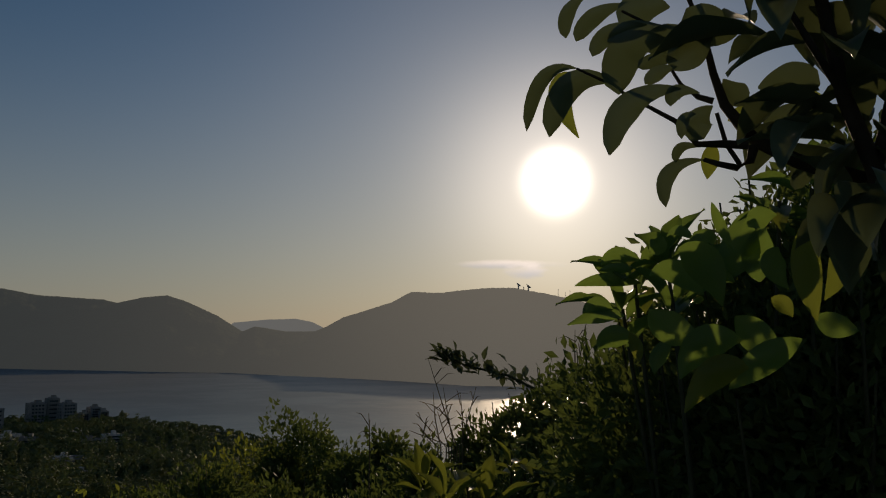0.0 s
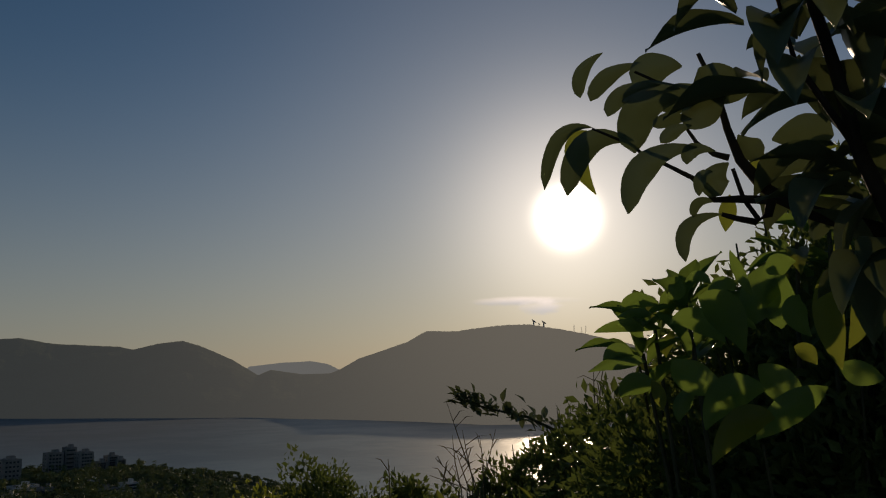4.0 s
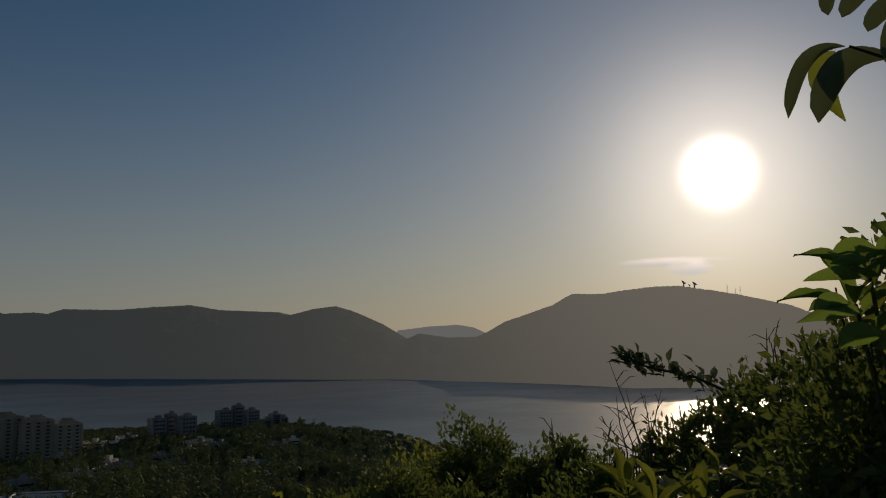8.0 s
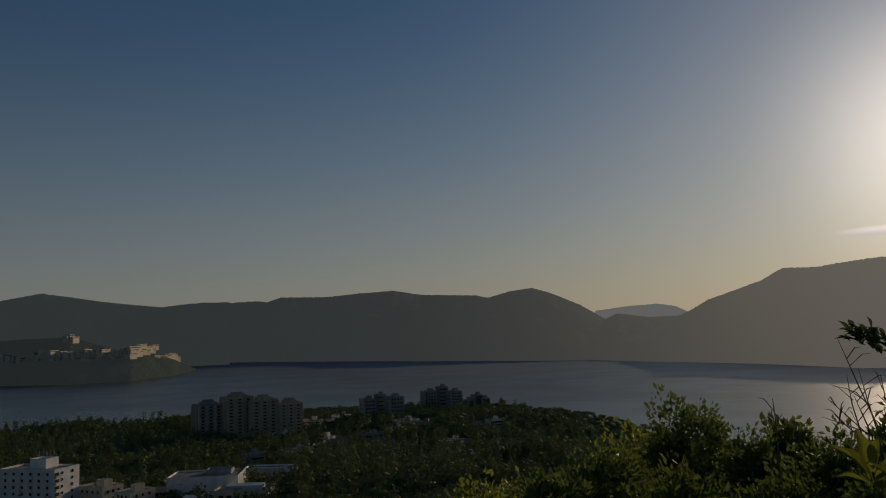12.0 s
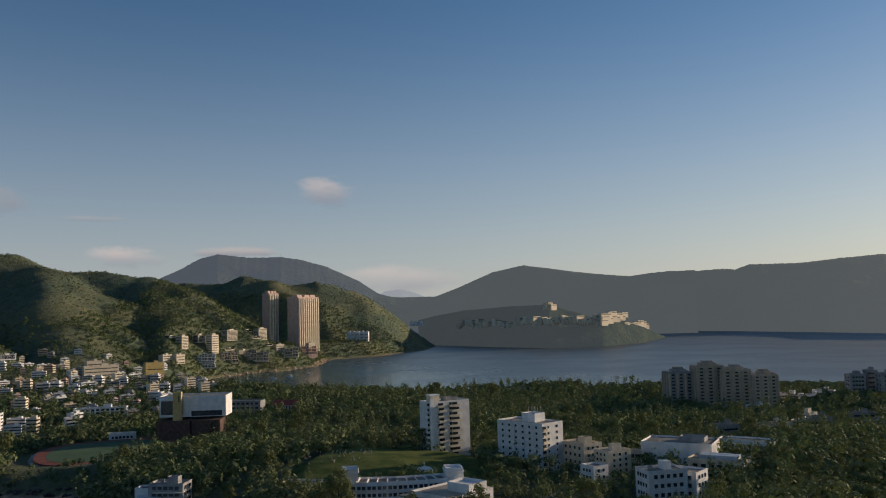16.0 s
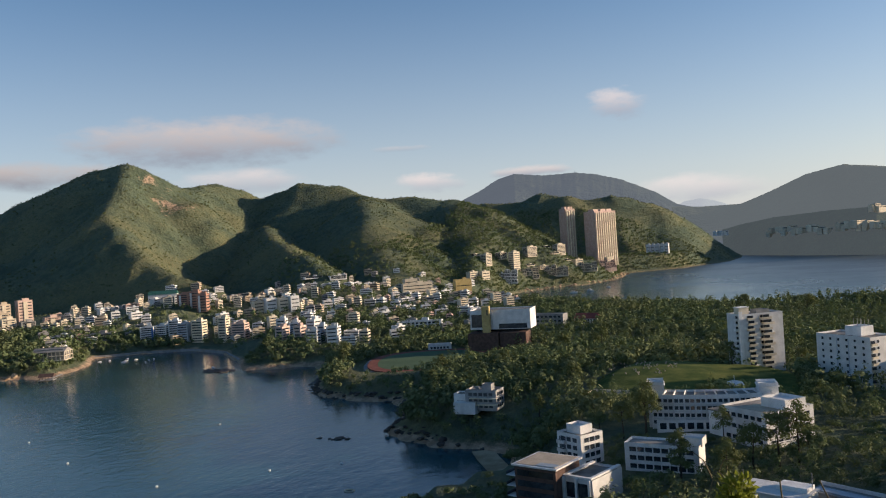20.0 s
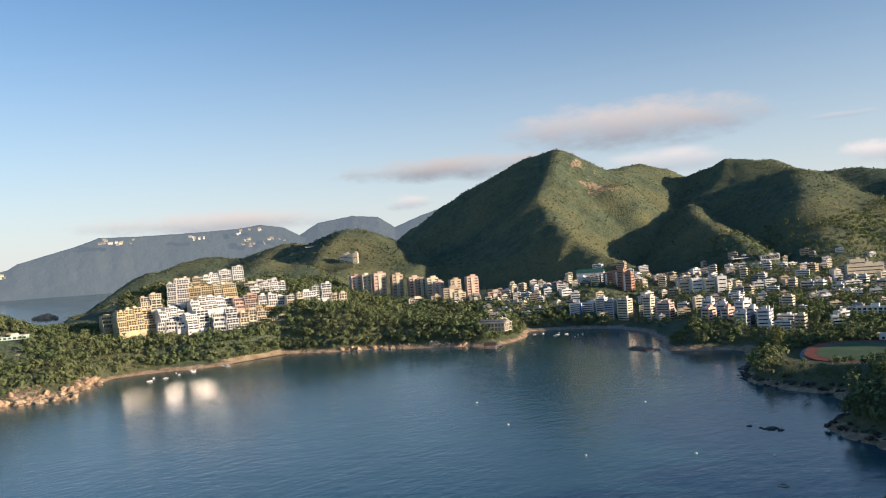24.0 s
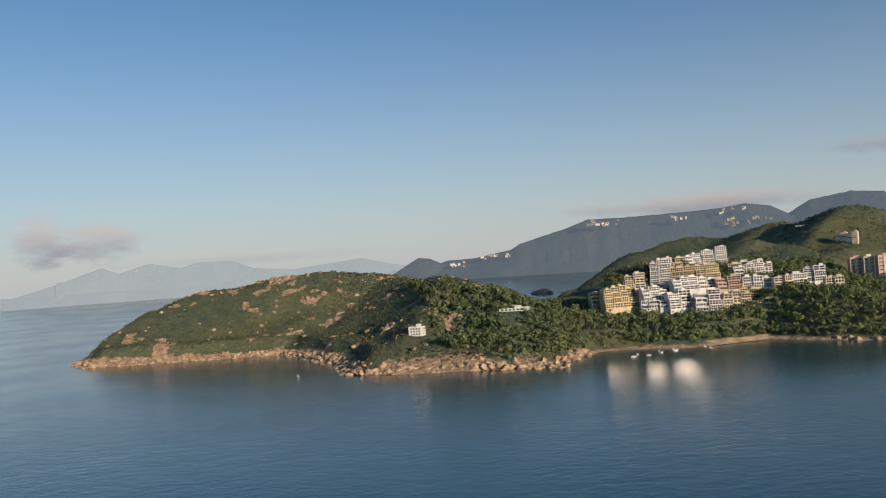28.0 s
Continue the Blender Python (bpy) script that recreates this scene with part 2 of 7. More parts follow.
WHITE = two_tone("white_render", (0.66, 0.65, 0.62), (0.80, 0.79, 0.76), 0.25, 0.8, 0.2, 2.0, 0.01, 0.25)

CREAM = two_tone("cream_render", (0.62, 0.53, 0.39), (0.74, 0.66, 0.51), 0.25, 0.8, 0.2, 2.0, 0.01, 0.3)
PINK = two_tone("pink_render", (0.54, 0.38, 0.31), (0.64, 0.48, 0.40), 0.2, 0.8, 0.2, 2.0, 0.01, 0.3)
TAN = two_tone("tan_render", (0.46, 0.37, 0.27), (0.56, 0.46, 0.34), 0.2, 0.8, 0.2, 2.0, 0.01, 0.3)
OCHRE = two_tone("ochre_render", (0.56, 0.45, 0.27), (0.68, 0.57, 0.37), 0.25, 0.8, 0.2, 2.0, 0.01, 0.3)
GREY = two_tone("grey_concrete", (0.26, 0.26, 0.25), (0.38, 0.37, 0.35), 0.2, 0.9, 0.2, 1.5, 0.02, 0.3)
BLUE_GREY = two_tone("blue_grey_tile", (0.30, 0.35, 0.40), (0.42, 0.47, 0.50), 0.2, 0.5, 0.4, 3.0, 0.005, 0.2)
ROOF = two_tone("stained_roof_screed", (0.20, 0.19, 0.17), (0.36, 0.33, 0.29), 0.12, 0.95, 0.1, 0.9, 0.03, 0.3)
RED = two_tone("red_brick", (0.36, 0.19, 0.14), (0.46, 0.28, 0.21), 0.3, 0.85, 0.2, 2.5, 0.01, 0.1)
DARK_BRICK = two_tone("brown_brick", (0.10, 0.062, 0.05), (0.15, 0.095, 0.075), 0.4, 0.85, 0.2, 2.5, 0.01, 0.1)
GOLD = two_tone("ochre_stone", (0.50, 0.36, 0.14), (0.62, 0.47, 0.21), 0.3, 0.7, 0.2, 2.0, 0.01)
GREEN_ROOF = two_tone("green_glazed_tile", (0.03, 0.10, 0.075), (0.05, 0.16, 0.11), 0.4, 0.4, 0.5, 3.0, 0.01)
MINT = two_tone("pale_green_render", (0.48, 0.62, 0.52), (0.58, 0.70, 0.60), 0.3, 0.8, 0.2, 2.0, 0.01)
TILE_RED = two_tone("red_roof_tile", (0.22, 0.05, 0.04), (0.32, 0.09, 0.06), 0.5, 0.7, 0.3, 3.0, 0.02)
BLUE = two_tone("blue_paint", (0.05, 0.13, 0.32), (0.08, 0.18, 0.40), 0.5, 0.6, 0.3, 2.0, 0.005)
GLASS = two_tone("dark_window_glass", (0.018, 0.024, 0.030), (0.05, 0.06, 0.07), 0.4, 0.12, 0.6, 0, 0, 0.6)
SAND = two_tone("wet_and_dry_sand", (0.30, 0.22, 0.13), (0.48, 0.38, 0.25), 0.08, 0.95, 0.1, 1.5, 0.03)
ROCK = two_tone("warm_granite", (0.32, 0.22, 0.14), (0.60, 0.45, 0.30), 0.12, 0.9, 0.2, 0.8, 0.15, 0.5)
# for wet rock, and for rocks whose shade is put into the colour
WET_SHADED_ROCK = two_tone("wet_shaded_rock", (0.035, 0.030, 0.026), (0.09, 0.075, 0.06), 0.3, 0.6, 0.3, 1.5, 0.1, 0.4)
TURF = two_tone("green_pitch", (0.085, 0.135, 0.075), (0.11, 0.165, 0.09), 0.05, 0.95, 0.1, 0.6, 0.01)
TRACK = two_tone("red_running_track", (0.20, 0.075, 0.055), (0.27, 0.11, 0.08), 0.1, 0.9, 0.1, 1.0, 0.005)
# the dark and yellow-green mottle paints tree shade and sun patches
LAWN = two_tone("sun_dappled_lawn", (0.055, 0.085, 0.018), (0.14, 0.155, 0.040), 0.09, 0.95, 0.1, 0.7, 0.05)
STEEL = two_tone("galvanised_steel", (0.30, 0.31, 0.32), (0.42, 0.43, 0.44), 1.0, 0.45, 0.5, 4.0, 0.002, 0.1, 0.8)
BARK = two_tone("grey_brown_bark", (0.045, 0.035, 0.026), (0.09, 0.07, 0.05), 6.0, 0.9, 0.2, 40.0, 0.002)
STEM = two_tone("green_brown_stem", (0.05, 0.055, 0.022), (0.09, 0.085, 0.035), 20.0, 0.7, 0.3, 80.0, 0.001)
STRAW = two_tone("dry_grass_stem", (0.14, 0.11, 0.055), (0.22, 0.17, 0.08), 10.0, 0.8, 0.2, 50.0, 0.001)
CROWN = foliage("tree_leaves", (0.084, 0.124, 0.060), (0.144, 0.184, 0.082), (0.164, 0.174, 0.086), 0.16, 0.75, 0.02, 0.08)
CROWN_LIGHT = foliage("casuarina_leaves", (0.110, 0.134, 0.056), (0.160, 0.176, 0.074), (0.140, 0.150, 0.064), 0.18, 0.75, 0.03, 0.08)
SCRUB = foliage("hillside_scrub_leaves", (0.074, 0.098, 0.056), (0.124, 0.142, 0.070), (0.156, 0.154, 0.074), 0.25, 0.8, 0.01, 0.05)

# ---- land ----
def lerp_nodes(nodes, a, k):
    return np.interp(a, [n[0] for n in nodes], [n[k] for n in nodes])


TABLES = {}


def wobble(x, y, scale, octaves=4, seed=0):
    """Smooth value noise on arrays, about -1 to 1."""
    total, amp, norm = 0.0, 1.0, 0.0
    for o in range(octaves):
        if seed * 31 + o not in TABLES:
            TABLES[seed * 31 + o] = np.random.RandomState(seed * 31 + o).rand(256, 256) * 2 - 1
        table = TABLES[seed * 31 + o]
        u, v = np.asarray(x) / scale, np.asarray(y) / scale
        i, j = np.floor(u).astype(int), np.floor(v).astype(int)
        fu, fv = u - i, v - j
        fu, fv = fu * fu * (3 - 2 * fu), fv * fv * (3 - 2 * fv)
        g = lambda p, q: table[p % 256, q % 256]
        total = total + amp * ((g(i, j) * (1 - fu) + g(i + 1, j) * fu) * (1 - fv) + (g(i, j + 1) * (1 - fu) + g(i + 1, j + 1) * fu) * fv)
        norm, amp, scale = norm + amp, amp * 0.5, scale * 0.5
    return total / norm


def np_mesh(name, verts, faces, mats, smooth=True, face_mats=None):
    """A mesh from arrays of corners and of faces with equal corner counts."""
    faces = np.asarray(faces, dtype=np.int32)
    me = bpy.data.meshes.new(name)
    k = faces.shape[1]
    me.vertices.add(len(verts))
    me.vertices.foreach_set("co", np.asarray(verts, dtype=np.float32).ravel())
    me.loops.add(faces.size)
    me.loops.foreach_set("vertex_index", faces.ravel())
    me.polygons.add(len(faces))
    me.polygons.foreach_set("loop_start", np.arange(0, faces.size, k, dtype=np.int32))
    me.polygons.foreach_set("use_smooth", np.full(len(faces), smooth))
    if face_mats is not None:
        me.polygons.foreach_set("material_index", np.asarray(face_mats, dtype=np.int32))
    for m in mats if isinstance(mats, (list, tuple)) else [mats]:
        me.materials.append(m)
    me.update(calc_edges=True)
    me.validate()
    return me


def grid_faces(rows, cols):
    i = np.arange((rows - 1) * (cols - 1))
    a = (i // (cols - 1)) * cols + i % (cols - 1)
    return np.stack([a, a + cols, a + cols + 1, a + 1], 1)


CREST_EAST = [(10.25, 4850, 345.8), (14.06, 4850, 304.5), (16.39, 4850, 326.5), (17.07, 4850, 318.6), (20.22, 4850, 329.6), (20.93, 4850, 321.3), (21.84, 4850, 347.7), (24.97, 4850, 342.6), (26.86, 4850, 356.9), (29.55, 4850, 368.8), (31.48, 4850, 339.5), (35.41, 4488, 306.3), (36.19, 4403, 287.7), (37.79, 4243, 311), (39.27, 4107, 316.7), (40.56, 3998, 282), (42.5, 3849, 216.1), (44.21, 3728, 143.3), (45.02, 3676, 165.5), (47.14, 3547, 142.6)]
CREST_CAPE = [(47.14, 3547, 142.6), (49.07, 3441, 142.9), (49.89, 3399, 163.1), (51.04, 3344, 199.4), (54.48, 3194, 257.4), (55.7, 3147, 292.9), (57.79, 3073, 285), (58.86, 3038, 290.9), (61.31, 2964, 298.3), (62.99, 2918, 294.2), (64.29, 2886, 279.6), (66.44, 2836, 255.6), (69.83, 2770, 209.7), (72.38, 2728, 152.3), (74.77, 2695, 66.6)]
FOOT_EAST = [(16.72, 4300), (23.78, 3717), (31.34, 3169), (39.16, 2794), (46.96, 2457), (54.46, 2143), (59.74, 1900), (43.37, 2686)]
CREST_GAP = [(43.01, 4930, 158.2), (43.61, 4930, 207.8), (45.78, 4930, 227.8), (47.76, 4930, 234.5), (48.94, 4930, 215.4), (50.11, 4930, 162.6)]
CREST_TAM = [(-3.7, 4300, 220.9), (-1.73, 4300, 209.6), (0.65, 4300, 208.9), (2.26, 4300, 251.9), (3.47, 4300, 290), (4.68, 4300, 328), (6.86, 4300, 359.5), (9.37, 4300, 330.1), (10.9, 4300, 310), (14.11, 4300, 283.7), (15.42, 4300, 296.1), (16.71, 4300, 302.5), (18.33, 4300, 301.5)]
CREST_MAST = [(-19.53, 4700, 261.7), (-18.07, 4700, 345.1), (-16.64, 4700, 399.1), (-15.4, 4700, 457.2), (-14.2, 4700, 482.6), (-12.25, 4700, 461), (-10.03, 4700, 463.1), (-8.77, 4700, 448.4), (-6.9, 4700, 404.1), (-4.71, 4700, 319.9), (-3.29, 4700, 241.7), (-2.21, 4700, 219.4), (0.25, 4700, 164)]
CREST_FARTAM = [(-3.67, 4930, 224.9), (-2.91, 4930, 262.6), (-1.81, 4930, 274.7), (-0.75, 4930, 251.2), (0.28, 4930, 212)]
FOOT_RED = [(-0.66, 3124), (0.53, 2926), (4.48, 2629), (8.38, 2439), (12.22, 2479), (14.86, 2754), (16.23, 3157)]
CREST_RED = [(-0.6, 3364, 90), (0.6, 3171, 105.7), (2.6, 3020, 122.3), (5.77, 2816, 130.4), (8.5, 2690, 131.4), (9.65, 2702, 114.6), (11.54, 2674, 85.6), (13.06, 2706, 82.8), (14.9, 2828, 48.4), (16.23, 3182, 5.5)]
CREST_WEST = [(-83.07, 4700, 83), (-81.44, 4700, 132.9), (-79.47, 4700, 137.3), (-77.85, 4700, 158.9), (-76.85, 4700, 172.9), (-76.27, 4700, 201.3), (-72.88, 4700, 274.4), (-71.47, 4700, 313.7), (-69.35, 4700, 310.5), (-65.7, 4700, 312.7), (-62.68, 4700, 320.8), (-61.14, 4700, 335.9), (-59.61, 4700, 312.4), (-58.49, 4700, 258.3), (-56.18, 4700, 191.3)]
FOOT_WEST = [(-82.72, 4450), (-79.56, 4450), (-75.21, 4450), (-71.71, 4450), (-67.54, 4450)]
CREST_BLUE = [(-59.69, 4800, 212), (-58.68, 4800, 262.7), (-57.26, 4800, 331.4), (-54.87, 4800, 358.9), (-53.1, 4800, 342.9), (-51.96, 4800, 276.8), (-50.12, 4800, 333.3), (-47.9, 4800, 387.2), (-46.08, 4800, 436.2), (-43.7, 4800, 454.6)]
CREST_LAMMA = [(-109.63, 4940, 78.5), (-107.06, 4940, 138.8), (-104.36, 4940, 217.5), (-103.36, 4940, 180.3), (-101.42, 4940, 227.6), (-99.49, 4940, 191.3), (-98.38, 4940, 218.1), (-96.17, 4940, 216.2), (-94.71, 4940, 164.9), (-92.06, 4940, 143.3), (-90.5, 4940, 158.3), (-87.35, 4940, 184.9), (-85.02, 4940, 134.2), (-84.23, 4940, 122.9)]
CREST_COAST = [(-110.25, 4880, 82.8), (-107.42, 4880, 73.4), (-104.44, 4880, 85.4), (-100.28, 4880, 72.6), (-97, 4880, 85.3), (-95.5, 4880, 109.3), (-94.38, 4880, 89.7), (-92.13, 4880, 33.4)]
CREST_STUB = [(-85.47, 4650, 63.8), (-84.23, 4650, 121.6), (-83.41, 4650, 159.1), (-82.62, 4650, 151.7), (-81.46, 4650, 106.8), (-79.93, 4650, 34.1)]
RIDGE_TWIN = [(-1864, 1431, 103), (-1766, 1473, 180), (-1675, 1503, 232), (-1584, 1527, 272), (-1480, 1532, 302), (-1378, 1531, 329), (-1292, 1526, 330), (-1280, 1563, 313), (-1287, 1634, 293), (-1317, 1763, 286), (-1344, 1928, 313), (-1323, 2002, 295), (-1294, 2080, 266)]
SPUR_TWIN = [(-1286, 1519, 325), (-1218, 1405, 269), (-1151, 1291, 211), (-1065, 1220, 159), (-971, 1170, 111), (-884, 1137, 78), (-807, 1131, 54)]
SPUR_TWIN_B = [(-1310, 1306, 138), (-1180, 1223, 103), (-1054, 1150, 71)]
RIDGE_SECOND = [(-1262, 2041, 261), (-1188, 2028, 280), (-1115, 2012, 296), (-1017, 2007, 281), (-907, 1949, 246), (-807, 1939, 230), (-656, 1942, 211), (-561, 1867, 178), (-474, 1788, 128), (-392, 1705, 84)]
SPUR_SECOND = [(-903, 1940, 246), (-781, 1699, 205), (-697, 1529, 150), (-629, 1417, 104), (-570, 1322, 71)]
SPUR_KNOLL = [(-997, 1617, 171), (-884, 1452, 134), (-804, 1360, 123), (-715, 1284, 95), (-648, 1218, 70)]
SPUR_EAST = [(-653, 1933, 208), (-544, 1716, 139), (-479, 1579, 95), (-450, 1515, 72)]
RIDGE_DARK = [(-803, 2578, 225), (-620, 2576, 224), (-555, 2540, 243), (-477, 2505, 226), (-429, 2524, 209), (-349, 2566, 218), (-300, 2593, 208), (-236, 2619, 186), (-155, 2655, 136), (-74, 2689, 86), (-11, 2720, 32)]
RIDGE_HOM = [(-1913, 585, 7), (-1938, 667, 59), (-1929, 777, 109), (-1886, 877, 131), (-1847, 934, 128), (-1811, 961, 132), (-1727, 1009, 149), (-1642, 1052, 144), (-1585, 1048, 164), (-1549, 1065, 173), (-1531, 1091, 168), (-1485, 1103, 137), (-1428, 1096, 102), (-1355, 1107, 75)]
RIDGE_SMALL = [(-1340, 675, 90), (-1311, 729, 108), (-1269, 762, 98), (-1223, 779, 75)]
RIDGE_HOUSES = [(-1078, 400, 56), (-1092, 446, 79), (-1089, 504, 87), (-1077, 551, 87), (-1046, 588, 72), (-1013, 644, 59), (-987, 665, 50)]
RIDGE_WOOD = [(-864, 523, 46), (-834, 552, 45), (-806, 591, 30), (-781, 641, 19), (-746, 666, 10)]
RIDGE_HEAD = [(-1155, -324, 7), (-1223, -303, 42), (-1266, -247, 65), (-1293, -210, 79), (-1315, -110, 93), (-1330, -12, 104), (-1296, 103, 96), (-1192, 136, 84)]
RIDGE_HEAD_B = [(-1296, 103, 95), (-1172, 133, 84), (-1047, 164, 85), (-982, 188, 73), (-936, 211, 57), (-927, 249, 45), (-936, 292, 31)]
RIDGE_HEAD_C = [(-1047, 164, 85), (-981, 131, 61), (-914, 101, 40), (-847, 68, 23)]
RIDGE_HEAD_D = [(-927, 209, 48), (-859, 192, 30), (-793, 164, 14)]
BAY_EAST = [(-94, 320), (-105, 374), (-120, 374), (-139, 378), (-160, 394), (-181, 402), (-188, 443), (-211, 489), (-275, 505), (-304, 544), (-324, 602), (-355, 655), (-373, 647), (-390, 635), (-419, 628), (-458, 680), (-511, 735), (-576, 764), (-633, 749), (-673, 719), (-631, 666), (-605, 592)]
BAY_WEST = [(-641, 586), (-725, 544), (-765, 503), (-816, 468), (-803, 378), (-831, 322), (-828, 274), (-773, 230), (-761, 179), (-768, 136)]
HEAD_SHORE = [(-734, 215), (-774, 115), (-803, 22), (-913, 10), (-1081, -60), (-1088, -132), (-1096, -204), (-1111, -312), (-1183, -345)]
TAM_SHORE = [(-420, 1241), (-388, 1305), (-388, 1521), (-345, 1618), (-287, 1670), (-246, 1817), (-253, 2085), (-133, 2203), (-12, 2508), (26, 2812)]

LAND = ([(-60, -500), (-200, -320), (-230, 0), (-170, 200), (-110, 290)] + BAY_EAST + BAY_WEST + HEAD_SHORE
        + [(-1330, -330), (-1480, -200), (-1560, 0), (-1520, 200), (-1420, 330), (-1560, 420), (-1800, 500), (-1946, 588), (-2300, 900), (-2600, 1500), (-2600, 3000), (26, 3000)]
        + TAM_SHORE[::-1] + [(-350, 1150), (-150, 1000), (0, 960), (200, 960), (400, 900), (520, 780), (559, 583), (540, 450), (450, 250), (400, 0), (330, -500)])
# ground heights by place on the low land
SPOTS = [(-22, 334, 24), (5, 480, 19), (49, 427, 21), (99, 356, 21), (-55, 290, 19), (-59, 255, 16), (-199, 671, 11), (-248, 633, 5), (-130, 399, 15), (-43, 428, 26),
         (252, 717, 14), (494, 655, 27), (457, 704, 25), (388, 700, 21), (488, 582, 21), (520, 700, 20), (457, 476, 13), (-73, 756, 17), (159, 743, 13), (107, 237, 36), (-575, 760, 4), (-430, 903, 22), (-566, 1115, 46), (-888, 731, 26),
         (-290, 1890, 46), (-470, 1540, 48), (-410, 1425, 26), (-390, 1720, 46), (-431, 1150, 26), (-640, 900, 14), (-740, 960, 42), (-548, 896, 31), (200, 560, 18), (330, 480, 15)]
HILLS = [  # crest, fall per metre beside it, rounding
    (RIDGE_TWIN, 0.80, 30), (SPUR_TWIN, 0.85, 18), (SPUR_TWIN_B, 0.85, 20), (RIDGE_SECOND, 0.74, 40), (SPUR_SECOND, 0.62, 45), (SPUR_KNOLL, 0.70, 20),
    (SPUR_EAST, 0.58, 45), (RIDGE_DARK, 0.60, 25), (RIDGE_HOM, 0.50, 20), (RIDGE_SMALL, 0.45, 20), (RIDGE_HOUSES, 0.34, 25), (RIDGE_WOOD, 0.40, 20),
    (RIDGE_HEAD, 0.50, 18), (RIDGE_HEAD_B, 0.55, 15), (RIDGE_HEAD_C, 0.60, 12), (RIDGE_HEAD_D, 0.55, 15),
    ([(0, 0, 98.3), (12, 7, 96.6), (30, 16, 92), (60, 30, 80)], 0.46, 1), ([(0, 0, 98.3), (30, -40, 103), (120, -250, 120)], 0.42, 2)]


def segment_distance(x, y, a, b):
    dx, dy = b[0] - a[0], b[1] - a[1]
    s = np.clip(((x - a[0]) * dx + (y - a[1]) * dy) / (dx * dx + dy * dy + 1e-9), 0, 1)
    return np.hypot(x - a[0] - s * dx, y - a[1] - s * dy), s


def inland(x, y):
    """Metres from the waterline, negative out at sea."""
    x, y = np.asarray(x, float), np.asarray(y, float)
    near, inside = np.full(x.shape, 1e9), np.zeros(x.shape, bool)
    for a, b in zip(LAND, LAND[1:] + LAND[:1]):
        near = np.minimum(near, segment_distance(x, y, a, b)[0])
        if a[1] != b[1]:
            inside ^= ((a[1] > y) != (b[1] > y)) & (x < (b[0] - a[0]) * (y - a[1]) / (b[1] - a[1]) + a[0])
    return np.where(inside, near, -near)


def ground_z(x, y):
    x, y = np.asarray(x, float), np.asarray(y, float)
    sd = inland(x, y) + 5 * wobble(x, y, 40, 3, 7)
    top, weight = np.zeros(x.shape), np.zeros(x.shape)
    for px, py, pz in SPOTS:
        w = 1 / ((x - px) ** 2 + (y - py) ** 2 + 900) ** 1.5
        top, weight = top + w * pz, weight + w
    h = top / weight
    far = np.clip(np.hypot(x, y) / 900, 0, 1)
    ruffle = wobble(x, y, 150, 3, 3)
    for crest, fall, soft in HILLS:
        best = np.full(x.shape, -1e9)
        for a, b in zip(crest, crest[1:]):
            d, s = segment_distance(x, y, a, b)
            gully = 1 + 0.30 * ruffle * np.clip(d / 80, 0, 1)
            best = np.maximum(best, a[2] + s * (b[2] - a[2]) - fall * gully * (np.sqrt(d * d + soft * soft) - soft))
        h = np.maximum(h, best) + np.clip(8 - np.abs(h - best), 0, 8) * 0.12 * far
    h = h + far * (2.5 * wobble(x, y, 60, 4, 5) * np.clip(h / 40, 0.15, 1))
    h = h - np.clip((h - 35) / 60, 0, 1) * np.clip(far - 0.8, 0, 0.2) * 5 * (16 * np.abs(wobble(x, y, 130, 4, 15)) - 4)
    rise = np.where(sd < 0, sd * 0.25, 1.5 + np.minimum(sd, 14) * 0.45 + np.maximum(sd - 14, 0) * 0.95)
    soft = np.minimum(h, rise)
    return np.where(sd < 0, np.maximum(sd * 0.3, -6), soft)


def ground_at(x, y):
    return float(ground_z(np.array([x]), np.array([y]))[0])


def bare_rock(x, y, z):
    """How bare the granite lies: patches on the headland and a band along its shore, outcrops on the peak."""
    head = np.clip((-x - 735) / 60, 0, 1) * np.clip((275 - y) / 60, 0, 1)
    patch = np.clip((0.55 * wobble(x, y, 70, 3, 21) + 0.75 * wobble(x, y, 17, 3, 22) - 0.22) * 5, 0, 1)
    band = np.clip((8.5 + 7 * wobble(x, y, 45, 3, 23) - z) / 4, 0, 1) * np.clip(z + 2, 0, 1)
    peak = np.clip(1 - np.hypot(x + 1195, y - 1490) / 150, 0, 1) * np.clip((wobble(x, y, 60, 4, 24) - 0.12) * 4, 0, 1)
    return np.maximum(head * np.maximum(patch, band), 0.8 * peak)


